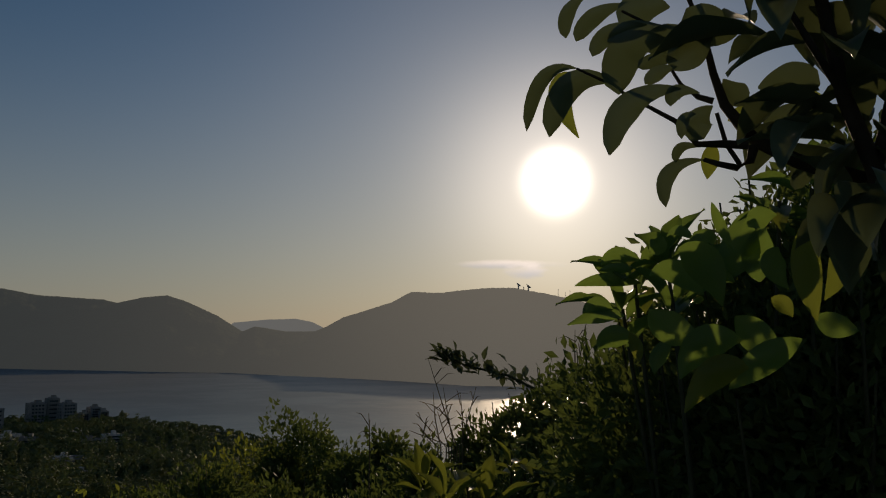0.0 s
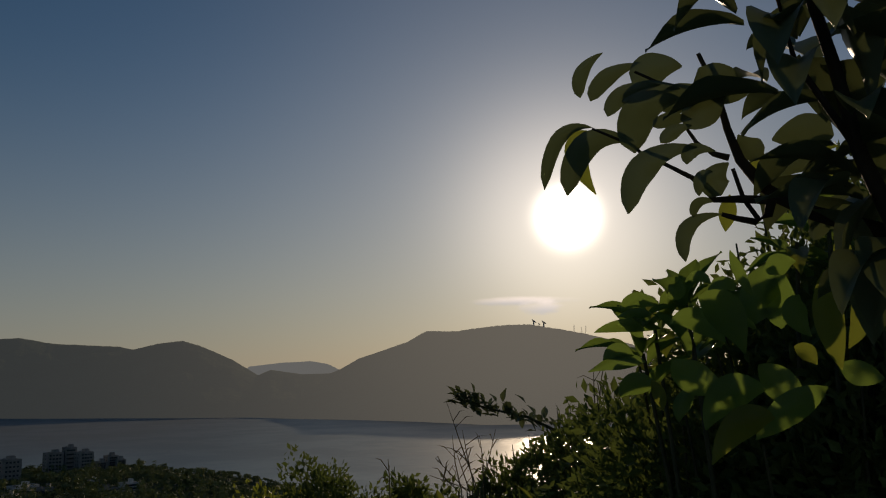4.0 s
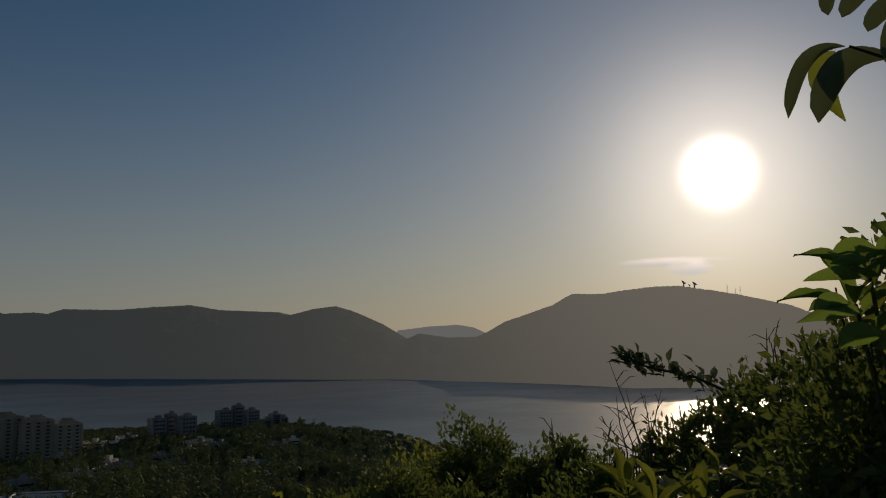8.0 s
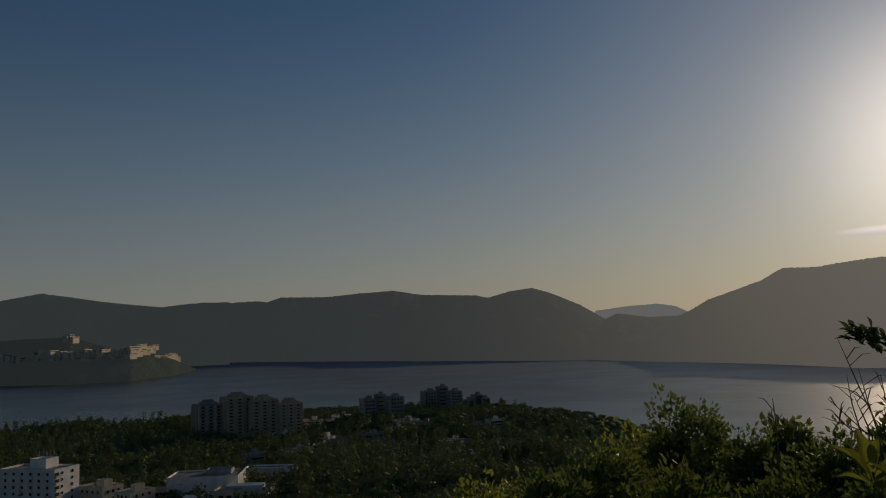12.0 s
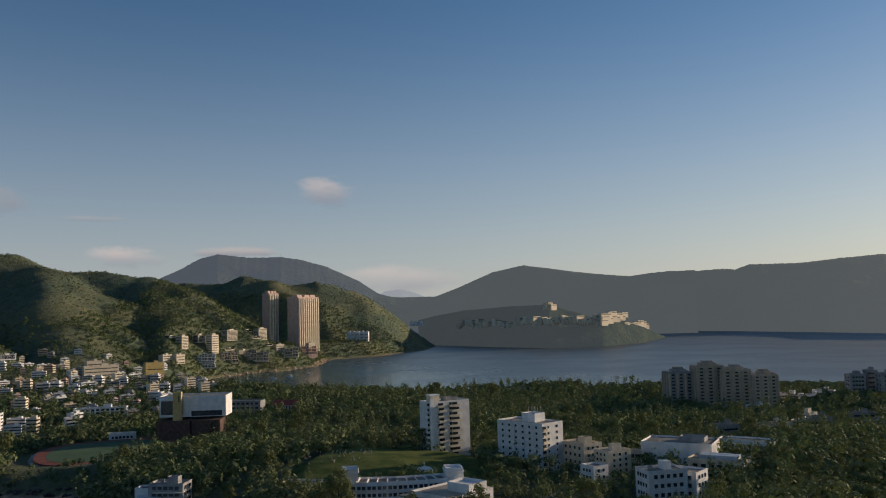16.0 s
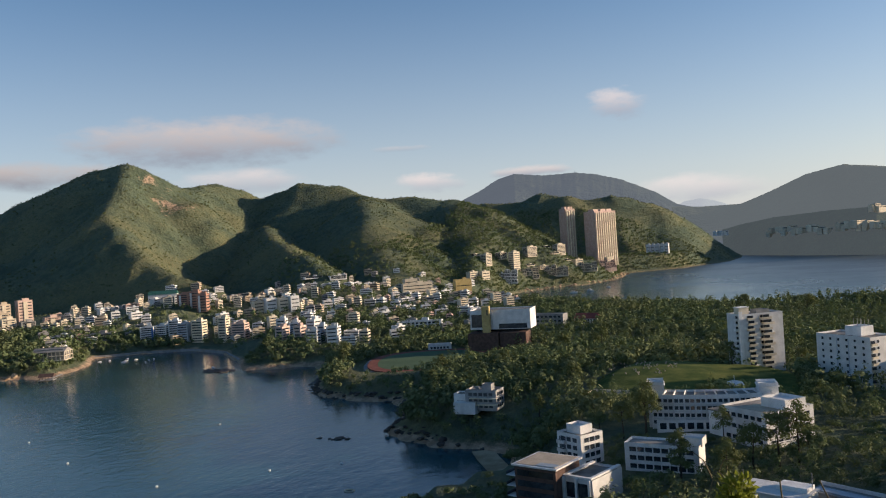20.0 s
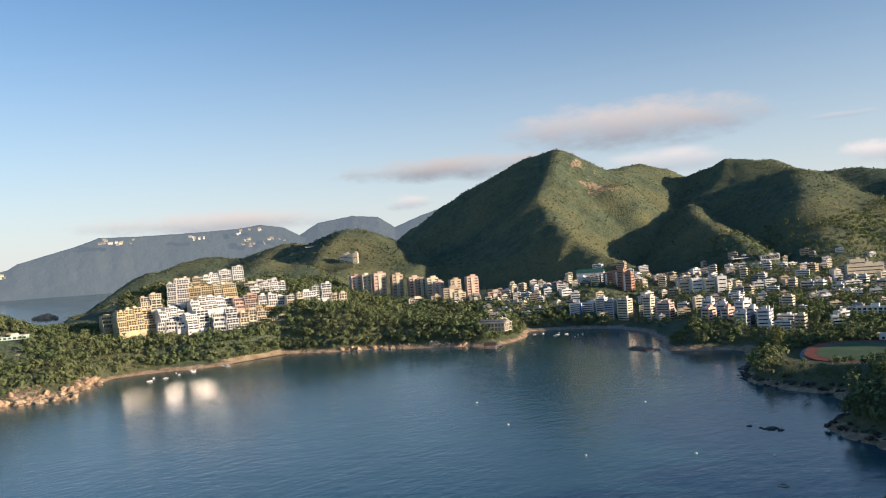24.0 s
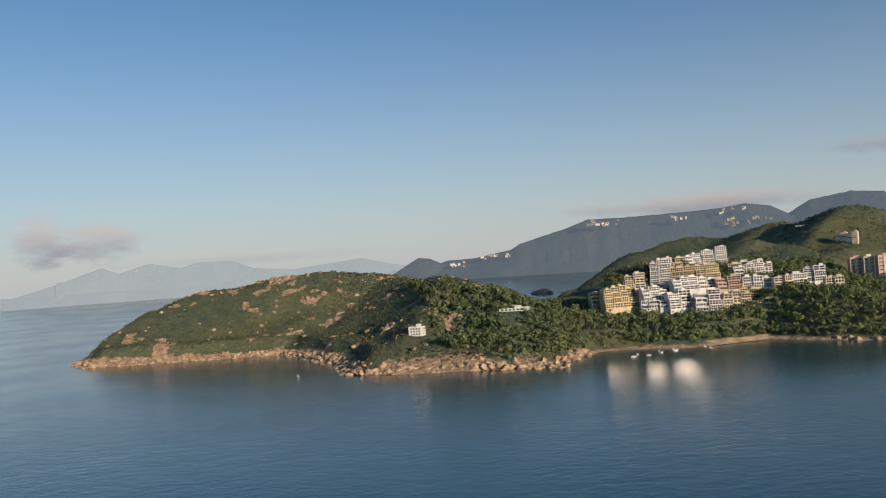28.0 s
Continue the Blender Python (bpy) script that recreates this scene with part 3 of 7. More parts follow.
def build_ground():
    az = np.radians(np.arange(-116, 101, 0.22))
    r = np.concatenate([[0.0], np.geomspace(0.6, 900, 170), np.linspace(906, 1500, 90), np.linspace(1510, 3000, 90)])
    rr, aa = np.meshgrid(r, az, indexing="ij")
    x, y = rr * np.sin(aa), rr * np.cos(aa)
    z = ground_z(x, y)
    ob = new("ground", np_mesh("ground", np.stack([x, y, z], -1).reshape(-1, 3), grid_faces(*x.shape), GROUND))
    mark = ob.data.attributes.new("bare_rock", "FLOAT", "POINT")
    mark.data.foreach_set("value", bare_rock(x, y, z).astype(np.float32).ravel())
    tagged(ob, "green wooded hills and shore of the bay", "ground", kind="structure")
    # the hill goes on behind the viewpoint
    az = np.radians(np.arange(100, 244.1, 3))
    r = np.concatenate([[0.0], np.geomspace(0.6, 500, 50)])
    rr, aa = np.meshgrid(r, az, indexing="ij")
    x, y = rr * np.sin(aa), rr * np.cos(aa)
    z = ground_z(x, y)
    ob = new("ground_south", np_mesh("ground_south", np.stack([x, y, z], -1).reshape(-1, 3), grid_faces(*x.shape), GROUND))
    tagged(ob, "green hillside behind the viewpoint", "ground", kind="structure")


def build_sea():
    r = np.concatenate([[0.0], np.geomspace(60, 9000, 60)])
    az = np.radians(np.arange(0, 361, 5))
    rr, aa = np.meshgrid(r, az, indexing="ij")
    # far out in the west the sheet lifts to the true sea horizon, which lies past the edge of the built distance
    out = np.clip((rr - 3000) / 1400, 0, 1)
    west = np.clip(1 - np.abs((np.degrees(aa) - 270) / 32) ** 4, 0, 1)
    v = np.stack([rr * np.sin(aa), rr * np.cos(aa), 24 * out * out * (3 - 2 * out) * west], -1).reshape(-1, 3)
    tagged(new("water", np_mesh("water", v, grid_faces(*rr.shape), SEA)), "calm deep blue sea of the bay", "sea", kind="structure")


def far_range(name, label, nodes, foot, step, back, mat, seed, rough=0.10, foot_z=-3.0):
    """A range along an arc of the horizon: nodes (bearing, distance, height) of its crest, foot (bearing, distance)."""
    az = np.arange(nodes[0][0], nodes[-1][0] + step, step)
    cd, cz = lerp_nodes(nodes, az, 1), lerp_nodes(nodes, az, 2)
    fd = lerp_nodes(sorted(foot), az, 1) if foot else cd - 500
    u = np.concatenate([np.linspace(0, 1, 34), 1 + np.linspace(0.05, 1, 6)])
    uu, aa = np.meshgrid(u, az, indexing="ij")
    front = np.minimum(uu, 1)
    d = np.where(uu <= 1, fd + (cd - fd) * front, cd + (uu - 1) * back)
    x, y = d * np.sin(np.radians(aa)), d * np.cos(np.radians(aa))
    relief = wobble(aa * 60 + 40 * wobble(x, y, 400, 2, seed), d * 0.35, 110, 4, seed)
    shape = np.where(uu <= 1, front ** 0.85, 2 - uu)
    z = foot_z + (cz - foot_z) * shape + relief * rough * cz * 4 * front * (1 - front) * (uu < 1)
    z = np.minimum(z, 100 + (cz - 100) * d / cd - 3 * (1 - front)) if foot is not None else z
    z = np.where(uu <= 1, z, z) + 0.006 * cz * wobble(aa * 60, d * 0, 9, 3, seed + 1) * front
    ob = new(name, np_mesh(name, np.stack([x, y, z], -1).reshape(-1, 3), grid_faces(*x.shape), mat))
    return tagged(ob, label, "hills", kind="structure")


build_ground()
build_sea()
EAST = "hazy dark wooded ridge across the bay"
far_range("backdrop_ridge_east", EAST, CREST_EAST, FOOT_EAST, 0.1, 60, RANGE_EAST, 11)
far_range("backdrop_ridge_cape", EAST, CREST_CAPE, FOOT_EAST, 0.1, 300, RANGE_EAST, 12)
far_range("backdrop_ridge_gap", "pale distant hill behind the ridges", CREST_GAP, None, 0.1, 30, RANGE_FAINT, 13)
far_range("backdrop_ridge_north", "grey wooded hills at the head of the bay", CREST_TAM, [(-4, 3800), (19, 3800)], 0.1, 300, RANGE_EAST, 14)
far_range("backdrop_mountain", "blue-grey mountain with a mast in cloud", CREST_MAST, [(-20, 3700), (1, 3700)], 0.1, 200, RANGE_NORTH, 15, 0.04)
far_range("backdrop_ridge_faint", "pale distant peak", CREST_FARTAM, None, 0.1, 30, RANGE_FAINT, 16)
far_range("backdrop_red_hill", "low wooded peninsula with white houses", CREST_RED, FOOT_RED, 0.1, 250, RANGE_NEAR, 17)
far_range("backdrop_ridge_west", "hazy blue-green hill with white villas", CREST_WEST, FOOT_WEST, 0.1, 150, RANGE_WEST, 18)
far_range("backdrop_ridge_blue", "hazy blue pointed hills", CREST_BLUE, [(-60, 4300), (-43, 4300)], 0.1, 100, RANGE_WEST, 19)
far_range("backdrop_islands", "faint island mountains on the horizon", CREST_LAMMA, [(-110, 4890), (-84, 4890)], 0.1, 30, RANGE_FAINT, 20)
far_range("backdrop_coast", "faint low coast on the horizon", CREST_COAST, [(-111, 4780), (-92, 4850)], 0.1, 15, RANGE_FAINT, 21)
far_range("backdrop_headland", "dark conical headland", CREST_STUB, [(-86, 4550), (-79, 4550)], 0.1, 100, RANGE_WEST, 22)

# ---- buildings ----
def part(name, me, parent, m=None, label=""):
    """One mesh object under a thing or under a part."""
    ob = new(name, me)
    ob.parent = parent
    if m is not None:
        ob.matrix_basis = m
    if label:
        ob["label"] = label
    return ob


def thing(name, label, category, m, group=""):
    ob = new(name)
    ob.empty_display_size = 0.1
    ob.matrix_basis = m
    return tagged(ob, label, category, group)


MESHES = {}


def box_mesh(sx, sy, sz, mat, bevel=0.0, name="box", zero=True):
    """A box with softened edges, standing on its base (or centred in height), shared by size."""
    key = (round(sx, 2), round(sy, 2), round(sz, 2), mat.name, round(bevel, 3), zero)
    if key not in MESHES:
        bm = bmesh.new()
        bmesh.ops.create_cube(bm, size=1, matrix=Matrix.Translation((0, 0, sz / 2 if zero else 0)) @ Matrix.Diagonal((sx, sy, sz, 1)))
        if bevel:
            bmesh.ops.bevel(bm, geom=bm.edges[:], offset=bevel, segments=1, affect="EDGES")
        me = bpy.data.meshes.new(name)
        bm.to_mesh(me)
        bm.free()
        me.materials.append(mat)
        MESHES[key] = me
    return MESHES[key]


def wall_mesh(w, d, h, mat):
    """The outer walls with a parapet round a sunk roof."""
    key = ("wall", round(w, 2), round(d, 2), round(h, 2), mat.name)
    if key not in MESHES:
        bm = bmesh.new()
        bmesh.ops.create_cube(bm, size=1, matrix=Matrix.Translation((0, 0, h / 2)) @ Matrix.Diagonal((w, d, h, 1)))
        top = [f for f in bm.faces if f.normal.z > 0.9]
        bmesh.ops.inset_region(bm, faces=top, thickness=0.3)
        bmesh.ops.translate(bm, verts=list(top[0].verts), vec=(0, 0, -0.9))
        me = bpy.data.meshes.new("wall")
        bm.to_mesh(me)
        bm.free()
        me.materials.append(mat)
        MESHES[key] = me
    return MESHES[key]


def window_mesh(w, h, frame_mat):
    """A window: a sunk dark pane in a proud frame with a sill. It faces -y, centred."""
    key = ("window", round(w, 2), round(h, 2), frame_mat.name)
    if key not in MESHES:
        bm = bmesh.new()
        b = 0.12
        bmesh.ops.create_cube(bm, size=1, matrix=Matrix.Translation((0, -0.06, 0)) @ Matrix.Diagonal((w + 2 * b, 0.2, h + 2 * b, 1)))
        front = [f for f in bm.faces if f.normal.y < -0.9]
        bmesh.ops.inset_region(bm, faces=front, thickness=b)
        bmesh.ops.translate(bm, verts=list(front[0].verts), vec=(0, 0.12, 0))
        front[0].material_index = 1
        me = bpy.data.meshes.new("window")
        bm.to_mesh(me)
        bm.free()
        me.materials.append(frame_mat)
        me.materials.append(GLASS)
        MESHES[key] = me
    return MESHES[key]


def face_pose(side, w, d, along, z):
    """A place on one of the four walls, u metres along it: front, left, right or back."""
    if side == "front":
        return pose(along, -d / 2, z)
    if side == "right":
        return pose(w / 2, along, z, 0, 0, 90)
    if side == "left":
        return pose(-w / 2, -along, z, 0, 0, -90)
    return pose(-along, d / 2, z, 0, 0, 180)


def windows(parent, side, w, d, z0, floors, fh, cols, win, mat, margin=1.5, skip=()):
    span = w if side in ("front", "back") else d
    me = window_mesh(win[0], win[1], mat)
    for c in range(cols):
        if c in skip:
            continue
        u = -span / 2 + margin + (span - 2 * margin) * ((c + 0.5) / cols)
        for k in range(floors):
            part("window", me, parent, face_pose(side, w, d, u, z0 + (k + 0.55) * fh))


def balconies(parent, side, w, d, z0, floors, fh, u, bw, depth, mat, wobbly=0.0):
    key = ("balcony", round(bw, 2), round(depth, 2), mat.name)
    if key not in MESHES:
        bm = bmesh.new()
        for cx, cy, cz, sx, sy, sz in ((0, -depth / 2, 0, bw, depth, 0.2), (0, -depth + 0.08, 0.55, bw, 0.16, 0.95), (-bw / 2 + 0.08, -depth / 2, 0.55, 0.16, depth, 0.95), (bw / 2 - 0.08, -depth / 2, 0.55, 0.16, depth, 0.95)):
            bmesh.ops.create_cube(bm, size=1, matrix=Matrix.Translation((cx, cy, cz)) @ Matrix.Diagonal((sx, sy, sz, 1)))
        me = bpy.data.meshes.new("balcony")
        bm.to_mesh(me)
        bm.free()
        me.materials.append(mat)
        MESHES[key] = me
    door = box_mesh(bw * 0.8, 0.06, 2.1, GLASS, 0, "balcony_door")
    for k in range(floors):
        m = face_pose(side, w, d, u + (wobbly if k % 2 else -wobbly), z0 + k * fh)
        part("balcony", MESHES[key], parent, m)
        part("balcony_door", door, parent, m @ pose(0, -0.04, 0.15))


def ribbons(parent, side, w, d, z0, floors, fh, inset=1.2, height=1.2):
    span = (w if side in ("front", "back") else d) - 2 * inset
    me = box_mesh(span, 0.16, height, GLASS, 0, "window_band")
    for k in range(floors):
        part("window_band", me, parent, face_pose(side, w, d, 0, z0 + k * fh + 0.9))


def bearing_pose(x, y, z, turn=0.0):
    return pose(x, y, z, 0, 0, -math.degrees(math.atan2(x, y)) + turn)


def block(name, label, category, x, y, top, w, d, turn, floors, mat, front=0, left=0, right=0, win=(1.5, 1.4), hut=0.3, ribbon=(), group="", fh=0.0, sunk=1.0, base=None):
    """A flat-roofed building: walls with parapet, roof deck, stair hut, windows by face. Its front looks towards the hill."""
    z = (ground_at(x, y) if base is None else base) - sunk
    h = max(top - z, 3.5)
    root = thing(name, label, category, bearing_pose(x, y, z, turn), group)
    part("wall", wall_mesh(w, d, h, mat), root)
    part("roof", box_mesh(w - 0.6, d - 0.6, 0.1, ROOF, 0, "roof"), root, pose(0, 0, h - 0.88), "stained grey roof deck")
    fh = fh or (h - sunk - 0.6) / floors
    z0 = h - 0.9 - floors * fh
    for side, cols in (("front", front), ("left", left), ("right", right)):
        if cols:
            windows(root, side, w, d, z0, floors, fh, cols, win, mat)
    for side in ribbon:
        ribbons(root, side, w, d, z0, floors, fh)
    if hut:
        hw = max(2.5, w * hut)
        part("stair_hut", wall_mesh(hw, max(2.5, d * 0.4), 3.4, mat), root, pose(w * 0.12, d * 0.05, h - 0.85))
        part("water_tank", box_mesh(1.8, 1.4, 1.6, GREY, 0.1, "water_tank"), root, pose(-w * 0.25, d * 0.1, h - 0.8))
    return root, h


def slab(parent, name, x, y, z, sx, sy, sz, mat, rz=0.0, bevel=0.05, label=""):
    return part(name, box_mesh(sx, sy, sz, mat, bevel, name), parent, pose(x, y, z, 0, 0, rz), label)


# the white college with its curved front
def college():
    x, y, base = -12, 337, ground_at(-12, 337) - 1
    root = thing("school_building", "long white four-storey school with a curved front", "school", bearing_pose(x, y, base, 4))
    h, n, radius = 36.0 - base, 11, 95.0
    fh = 2.8
    for i in range(n):
        a = radians((i - (n - 1) / 2) * 2.34)
        m = pose(radius * math.sin(a), -3.0 + radius * (math.cos(a) - 1) * -1, 0, 0, 0, math.degrees(a))
        bay = part("bay", wall_mesh(4.05, 11, h, WHITE), root, m)
        part("roof", box_mesh(3.5, 10.4, 0.1, ROOF, 0, "roof"), bay, pose(0, 0, h - 0.88))
        for k in range(4):
            zc = h - 2.3 - k * fh
            part("window", window_mesh(1.35, 1.3, WHITE), bay, pose(-0.95, -5.5, zc))
            part("window", window_mesh(1.35, 1.3, WHITE), bay, pose(0.95, -5.5, zc))
            part("sun_shade", box_mesh(4.06, 0.5, 0.22, WHITE, 0, "sun_shade"), bay, pose(0, -5.7, zc - 1.35))
        part("column", box_mesh(0.45, 0.5, h - 1, WHITE, 0, "column"), bay, pose(-2.02, -5.7, 0))
    for cx, cw, up, cy in ((-20.6, 6.4, 4.6, -4), (21.4, 7.0, 3.2, -4)):
        tower = part("stair_tower", wall_mesh(cw, 9, h + up, WHITE), root, pose(cx, cy + 4.5, 0))
        part("cap", box_mesh(cw + 0.8, 9.8, 0.35, WHITE, 0.06, "cap"), tower, pose(0, 0, h + up - 1.5))
        for k in range(4):
            part("window", window_mesh(1.6, 1.3, WHITE), tower, pose(-1.2, -4.5, h - 2.6 - k * fh))
            part("window", window_mesh(1.6, 1.3, WHITE), tower, pose(1.5, -4.5, h - 2.6 - k * fh))
    part("terrace", wall_mesh(42, 6, 5.0, WHITE), root, pose(0, -9, 0))
    for i in range(12):
        part("arcade_opening", box_mesh(2.4, 0.2, 2.4, GLASS, 0, "arcade_opening"), root, pose(-18.7 + i * 3.4, -12.02, 1.6))
    # the block that steps out towards the slope
    wing, wh = block("school_wing", "white school block with a weathered brown flat roof", "school", 8, 316, 35.0, 21, 23, -44, 3, WHITE, 6, 0, 6, (2.0, 1.4), 0.0)
    slab(wing, "gallery", -13, -3, 0, 12, 14, wh - 3.5, WHITE)
    slab(wing, "gallery_roof", -13, -3, wh - 3.5, 12.6, 14.6, 0.5, ROOF)
    part("roof_room", wall_mesh(11, 10, 3.6, WHITE), wing, pose(4, 4, wh - 0.8))
    part("roof_patch", box_mesh(14, 12, 0.12, TAN, 0, "roof_patch"), wing, pose(2, -4, wh - 0.76), "rust-brown weathered roof")
    for k in range(3):
        part("sun_shade", box_mesh(0.5, 22, 0.25, WHITE, 0, "sun_shade"), wing, pose(10.7, 0, wh - 4.4 - k * 3.3))


college()


def residential_tower():
    root, h = block("apartment_tower", "tall slim white apartment tower with zigzag balconies", "apartment tower", 9, 482, 52.0, 13, 26, -58, 11, WHITE, 0, 0, 0, hut=0.0)
    fh = 2.85
    z0 = h - 11 * fh - 0.5
    balconies(root, "right", 13, 26, z0, 11, fh, 2.5, 7.0, 1.8, CREAM, 0.7)
    balconies(root, "right", 13, 26, z0, 11, fh, -6.5, 4.4, 1.3, CREAM, 0.3)
    windows(root, "right", 13, 26, z0, 11, fh, 1, (1.6, 1.4), CREAM, 22.5)
    windows(root, "right", 13, 26, z0, 11, fh, 1, (1.2, 1.4), CREAM, 6.0)
    balconies(root, "front", 13, 26, z0, 11, fh, 3.4, 2.6, 1.4, WHITE)
    part("fin", box_mesh(0.5, 2.2, h + 1.5, WHITE, 0, "fin"), root, pose(6.55, -12.6, 0))
    part("lift_tower", wall_mesh(5, 6, h + 3.6, CREAM), root, pose(1.8, -9, 0))
    part("lift_cap", box_mesh(5.6, 6.6, 0.4, WHITE, 0.06, "lift_cap"), root, pose(1.8, -9, h + 3.2))
    part("roof_wall", wall_mesh(6, 8, 2.2, GREY), root, pose(-1, 4, h - 0.8))


def residential_block():
    root, h = block("apartment_block", "white nine-storey apartment block with small windows", "apartment block", 52, 430, 45.5, 31, 16, -42, 8, WHITE, 6, 0, 2, (1.2, 1.2), 0.0)
    fh = (h - 1.6) / 8
    balconies(root, "right", 31, 16, h - 0.9 - 8 * fh, 8, fh, -6.5, 3.4, 1.2, CREAM)
    part("roof_house", wall_mesh(9, 8, 4.6, WHITE), root, pose(1, 2, h - 0.85))
    for i in range(6):
        part("antenna", box_mesh(0.12, 0.12, 3.2, STEEL, 0, "antenna"), root, pose(-2 + i * 1.3, 2 + (i % 3), h + 3.6))
    for u in (-3.3, 3.3):
        part("recess", box_mesh(0.5, 0.12, h - 4, BLUE_GREY, 0, "recess"), root, pose(u, -8.03, 2.5))


residential_tower()
residential_block()
CAMPUS = "campus blocks"
block("hostel_block", "cream four-storey hostel block with square windows", "hostel", 77, 420, 35.4, 17, 12, -50, 4, CREAM, 4, 0, 3, (1.3, 1.3), 0.3, group=CAMPUS)
block("hostel_block", "cream four-storey hostel block with square windows", "hostel", 88, 400, 34.5, 11, 14, -50, 5, CREAM, 3, 0, 3, (1.2, 1.2), 0.25, group=CAMPUS)
block("hostel_annex", "small white three-storey hostel annex", "hostel", 75, 380, 31.0, 9, 9, -48, 3, WHITE, 3, 0, 2, (1.2, 1.2), 0.0, group=CAMPUS)
hall, hall_h = block("assembly_hall", "large white windowless hall with a patched roof", "hall", 125, 412, 36.0, 34, 22, -12, 3, WHITE, 0, 0, 0, hut=0.0, group=CAMPUS)
part("roof_room", wall_mesh(12, 9, 2.4, GREY), hall, pose(6, 3, hall_h - 0.8))
part("flag_pole", box_mesh(0.16, 0.16, 7, STEEL, 0, "flag_pole"), hall, pose(-9, -6, hall_h - 0.9))
windows(hall, "front", 34, 22, 1.0, 1, 3.2, 9, (1.6, 1.5), WHITE)
block("classroom_block", "grey-white classroom block with a flat roof", "school block", 94, 338, 36.5, 17, 12, 28, 4, WHITE, 5, 4, 0, (1.5, 1.5), 0.2, group=CAMPUS)
block("classroom_block", "grey-white classroom block with a flat roof", "school block", 106, 344, 34.5, 14, 12, -24, 4, WHITE, 4, 0, 3, (1.5, 1.5), 0.0, group=CAMPUS)
low, low_h = block("sports_hall", "low cream hall with a raised roof light", "hall", 133, 380, 32.5, 25, 15, -14, 2, CREAM, 6, 0, 4, (2.2, 1.8), 0.0, group=CAMPUS)
slab(low, "roof_light", 0, 1, low_h - 0.8, 17, 8, 1.8, BLUE_GREY)
block("long_shed", "long white shed with a sloping roof", "shed", 170, 440, 31.0, 30, 12, -18, 2, WHITE, 6, 0, 0, (2.2, 1.2), 0.0, group=CAMPUS)
walkway, walk_h = block("covered_walkway", "roofed walkway on square columns", "walkway", 99, 421, 30.6, 20, 5, -14, 2, CREAM, 6, 0, 0, (2.4, 1.9), 0.0, group=CAMPUS)

white_flats, wf_h = block("small_apartment_block", "white five-storey block with deep loggias", "apartment block", -56, 292, 30.2, 12, 11, -46, 4, WHITE, 3, 0, 3, (2.0, 1.5), 0.0)
balconies(white_flats, "front", 12, 11, wf_h - 0.9 - 4 * 2.9, 4, 2.9, -3.2, 4.0, 1.3, WHITE)
part("roof_room", wall_mesh(7, 6, 3.2, WHITE), white_flats, pose(-1, 1, wf_h - 0.85))
long_b, long_h = block("teaching_wing", "long white two-storey wing behind pines", "school wing", -26, 285, 28.6, 25, 9, -16, 3, WHITE, 8, 2, 0, (2.2, 1.5), 0.0)
part("roof_room", wall_mesh(8, 6, 2.8, WHITE), long_b, pose(9, 2, long_h - 0.8))


def modern_villa():
    root, h = block("modern_villa", "modern flat-roofed villa with white roof frames", "villa", -60, 255, 29.0, 15, 15, -32, 3, DARK_BRICK, 0, 0, 0, hut=0.0)
    slab(root, "roof_frame", 0, 0, h - 0.2, 16.5, 16.5, 0.55, WHITE)
    slab(root, "roof_deck", 0, 0, h + 0.36, 14.6, 14.6, 0.12, TAN, label="rusty brown roof deck")
    slab(root, "roof_pool", 3.6, -5.4, h + 0.49, 7, 3.2, 0.1, BLUE_GREY, label="shallow blue roof pool")
    for k in range(3):
        part("window_band", box_mesh(13, 0.2, 1.9, GLASS, 0, "window_band"), root, pose(0, -7.55, h - 3.2 - k * 3.3))
        part("window_band", box_mesh(0.2, 13, 1.9, GLASS, 0, "window_band"), root, pose(-7.55, 0, h - 3.2 - k * 3.3))
        part("terrace", box_mesh(3.4, 15.5, 0.35, WHITE, 0.04, "terrace"), root, pose(-9.0, 0, h - 3.7 - k * 3.3))
        part("railing", box_mesh(0.12, 15.5, 1.0, GLASS, 0, "railing"), root, pose(-10.6, 0, h - 3.4 - k * 3.3))
    second, sh = block("modern_villa", "modern flat-roofed villa with white roof frames", "villa", -46, 256, 26.0, 11, 18, -32, 2, WHITE, 0, 0, 0, hut=0.0)
    slab(second, "roof_frame", -4.6, 0, sh, 1.2, 18, 0.6, WHITE)
    slab(second, "roof_frame", 4.6, 0, sh, 1.2, 18, 0.6, WHITE)
    slab(second, "roof_frame", 0, -8.4, sh, 8, 1.2, 0.6, WHITE)
    part("window_band", box_mesh(7.5, 0.2, 4.6, GLASS, 0, "window_band"), second, pose(0, -9.05, sh - 6))
    for u in (-4.6, 0.0, 4.6):
        slab(second, "column", u, -9.3, 0, 0.8, 0.9, sh, WHITE)


modern_villa()


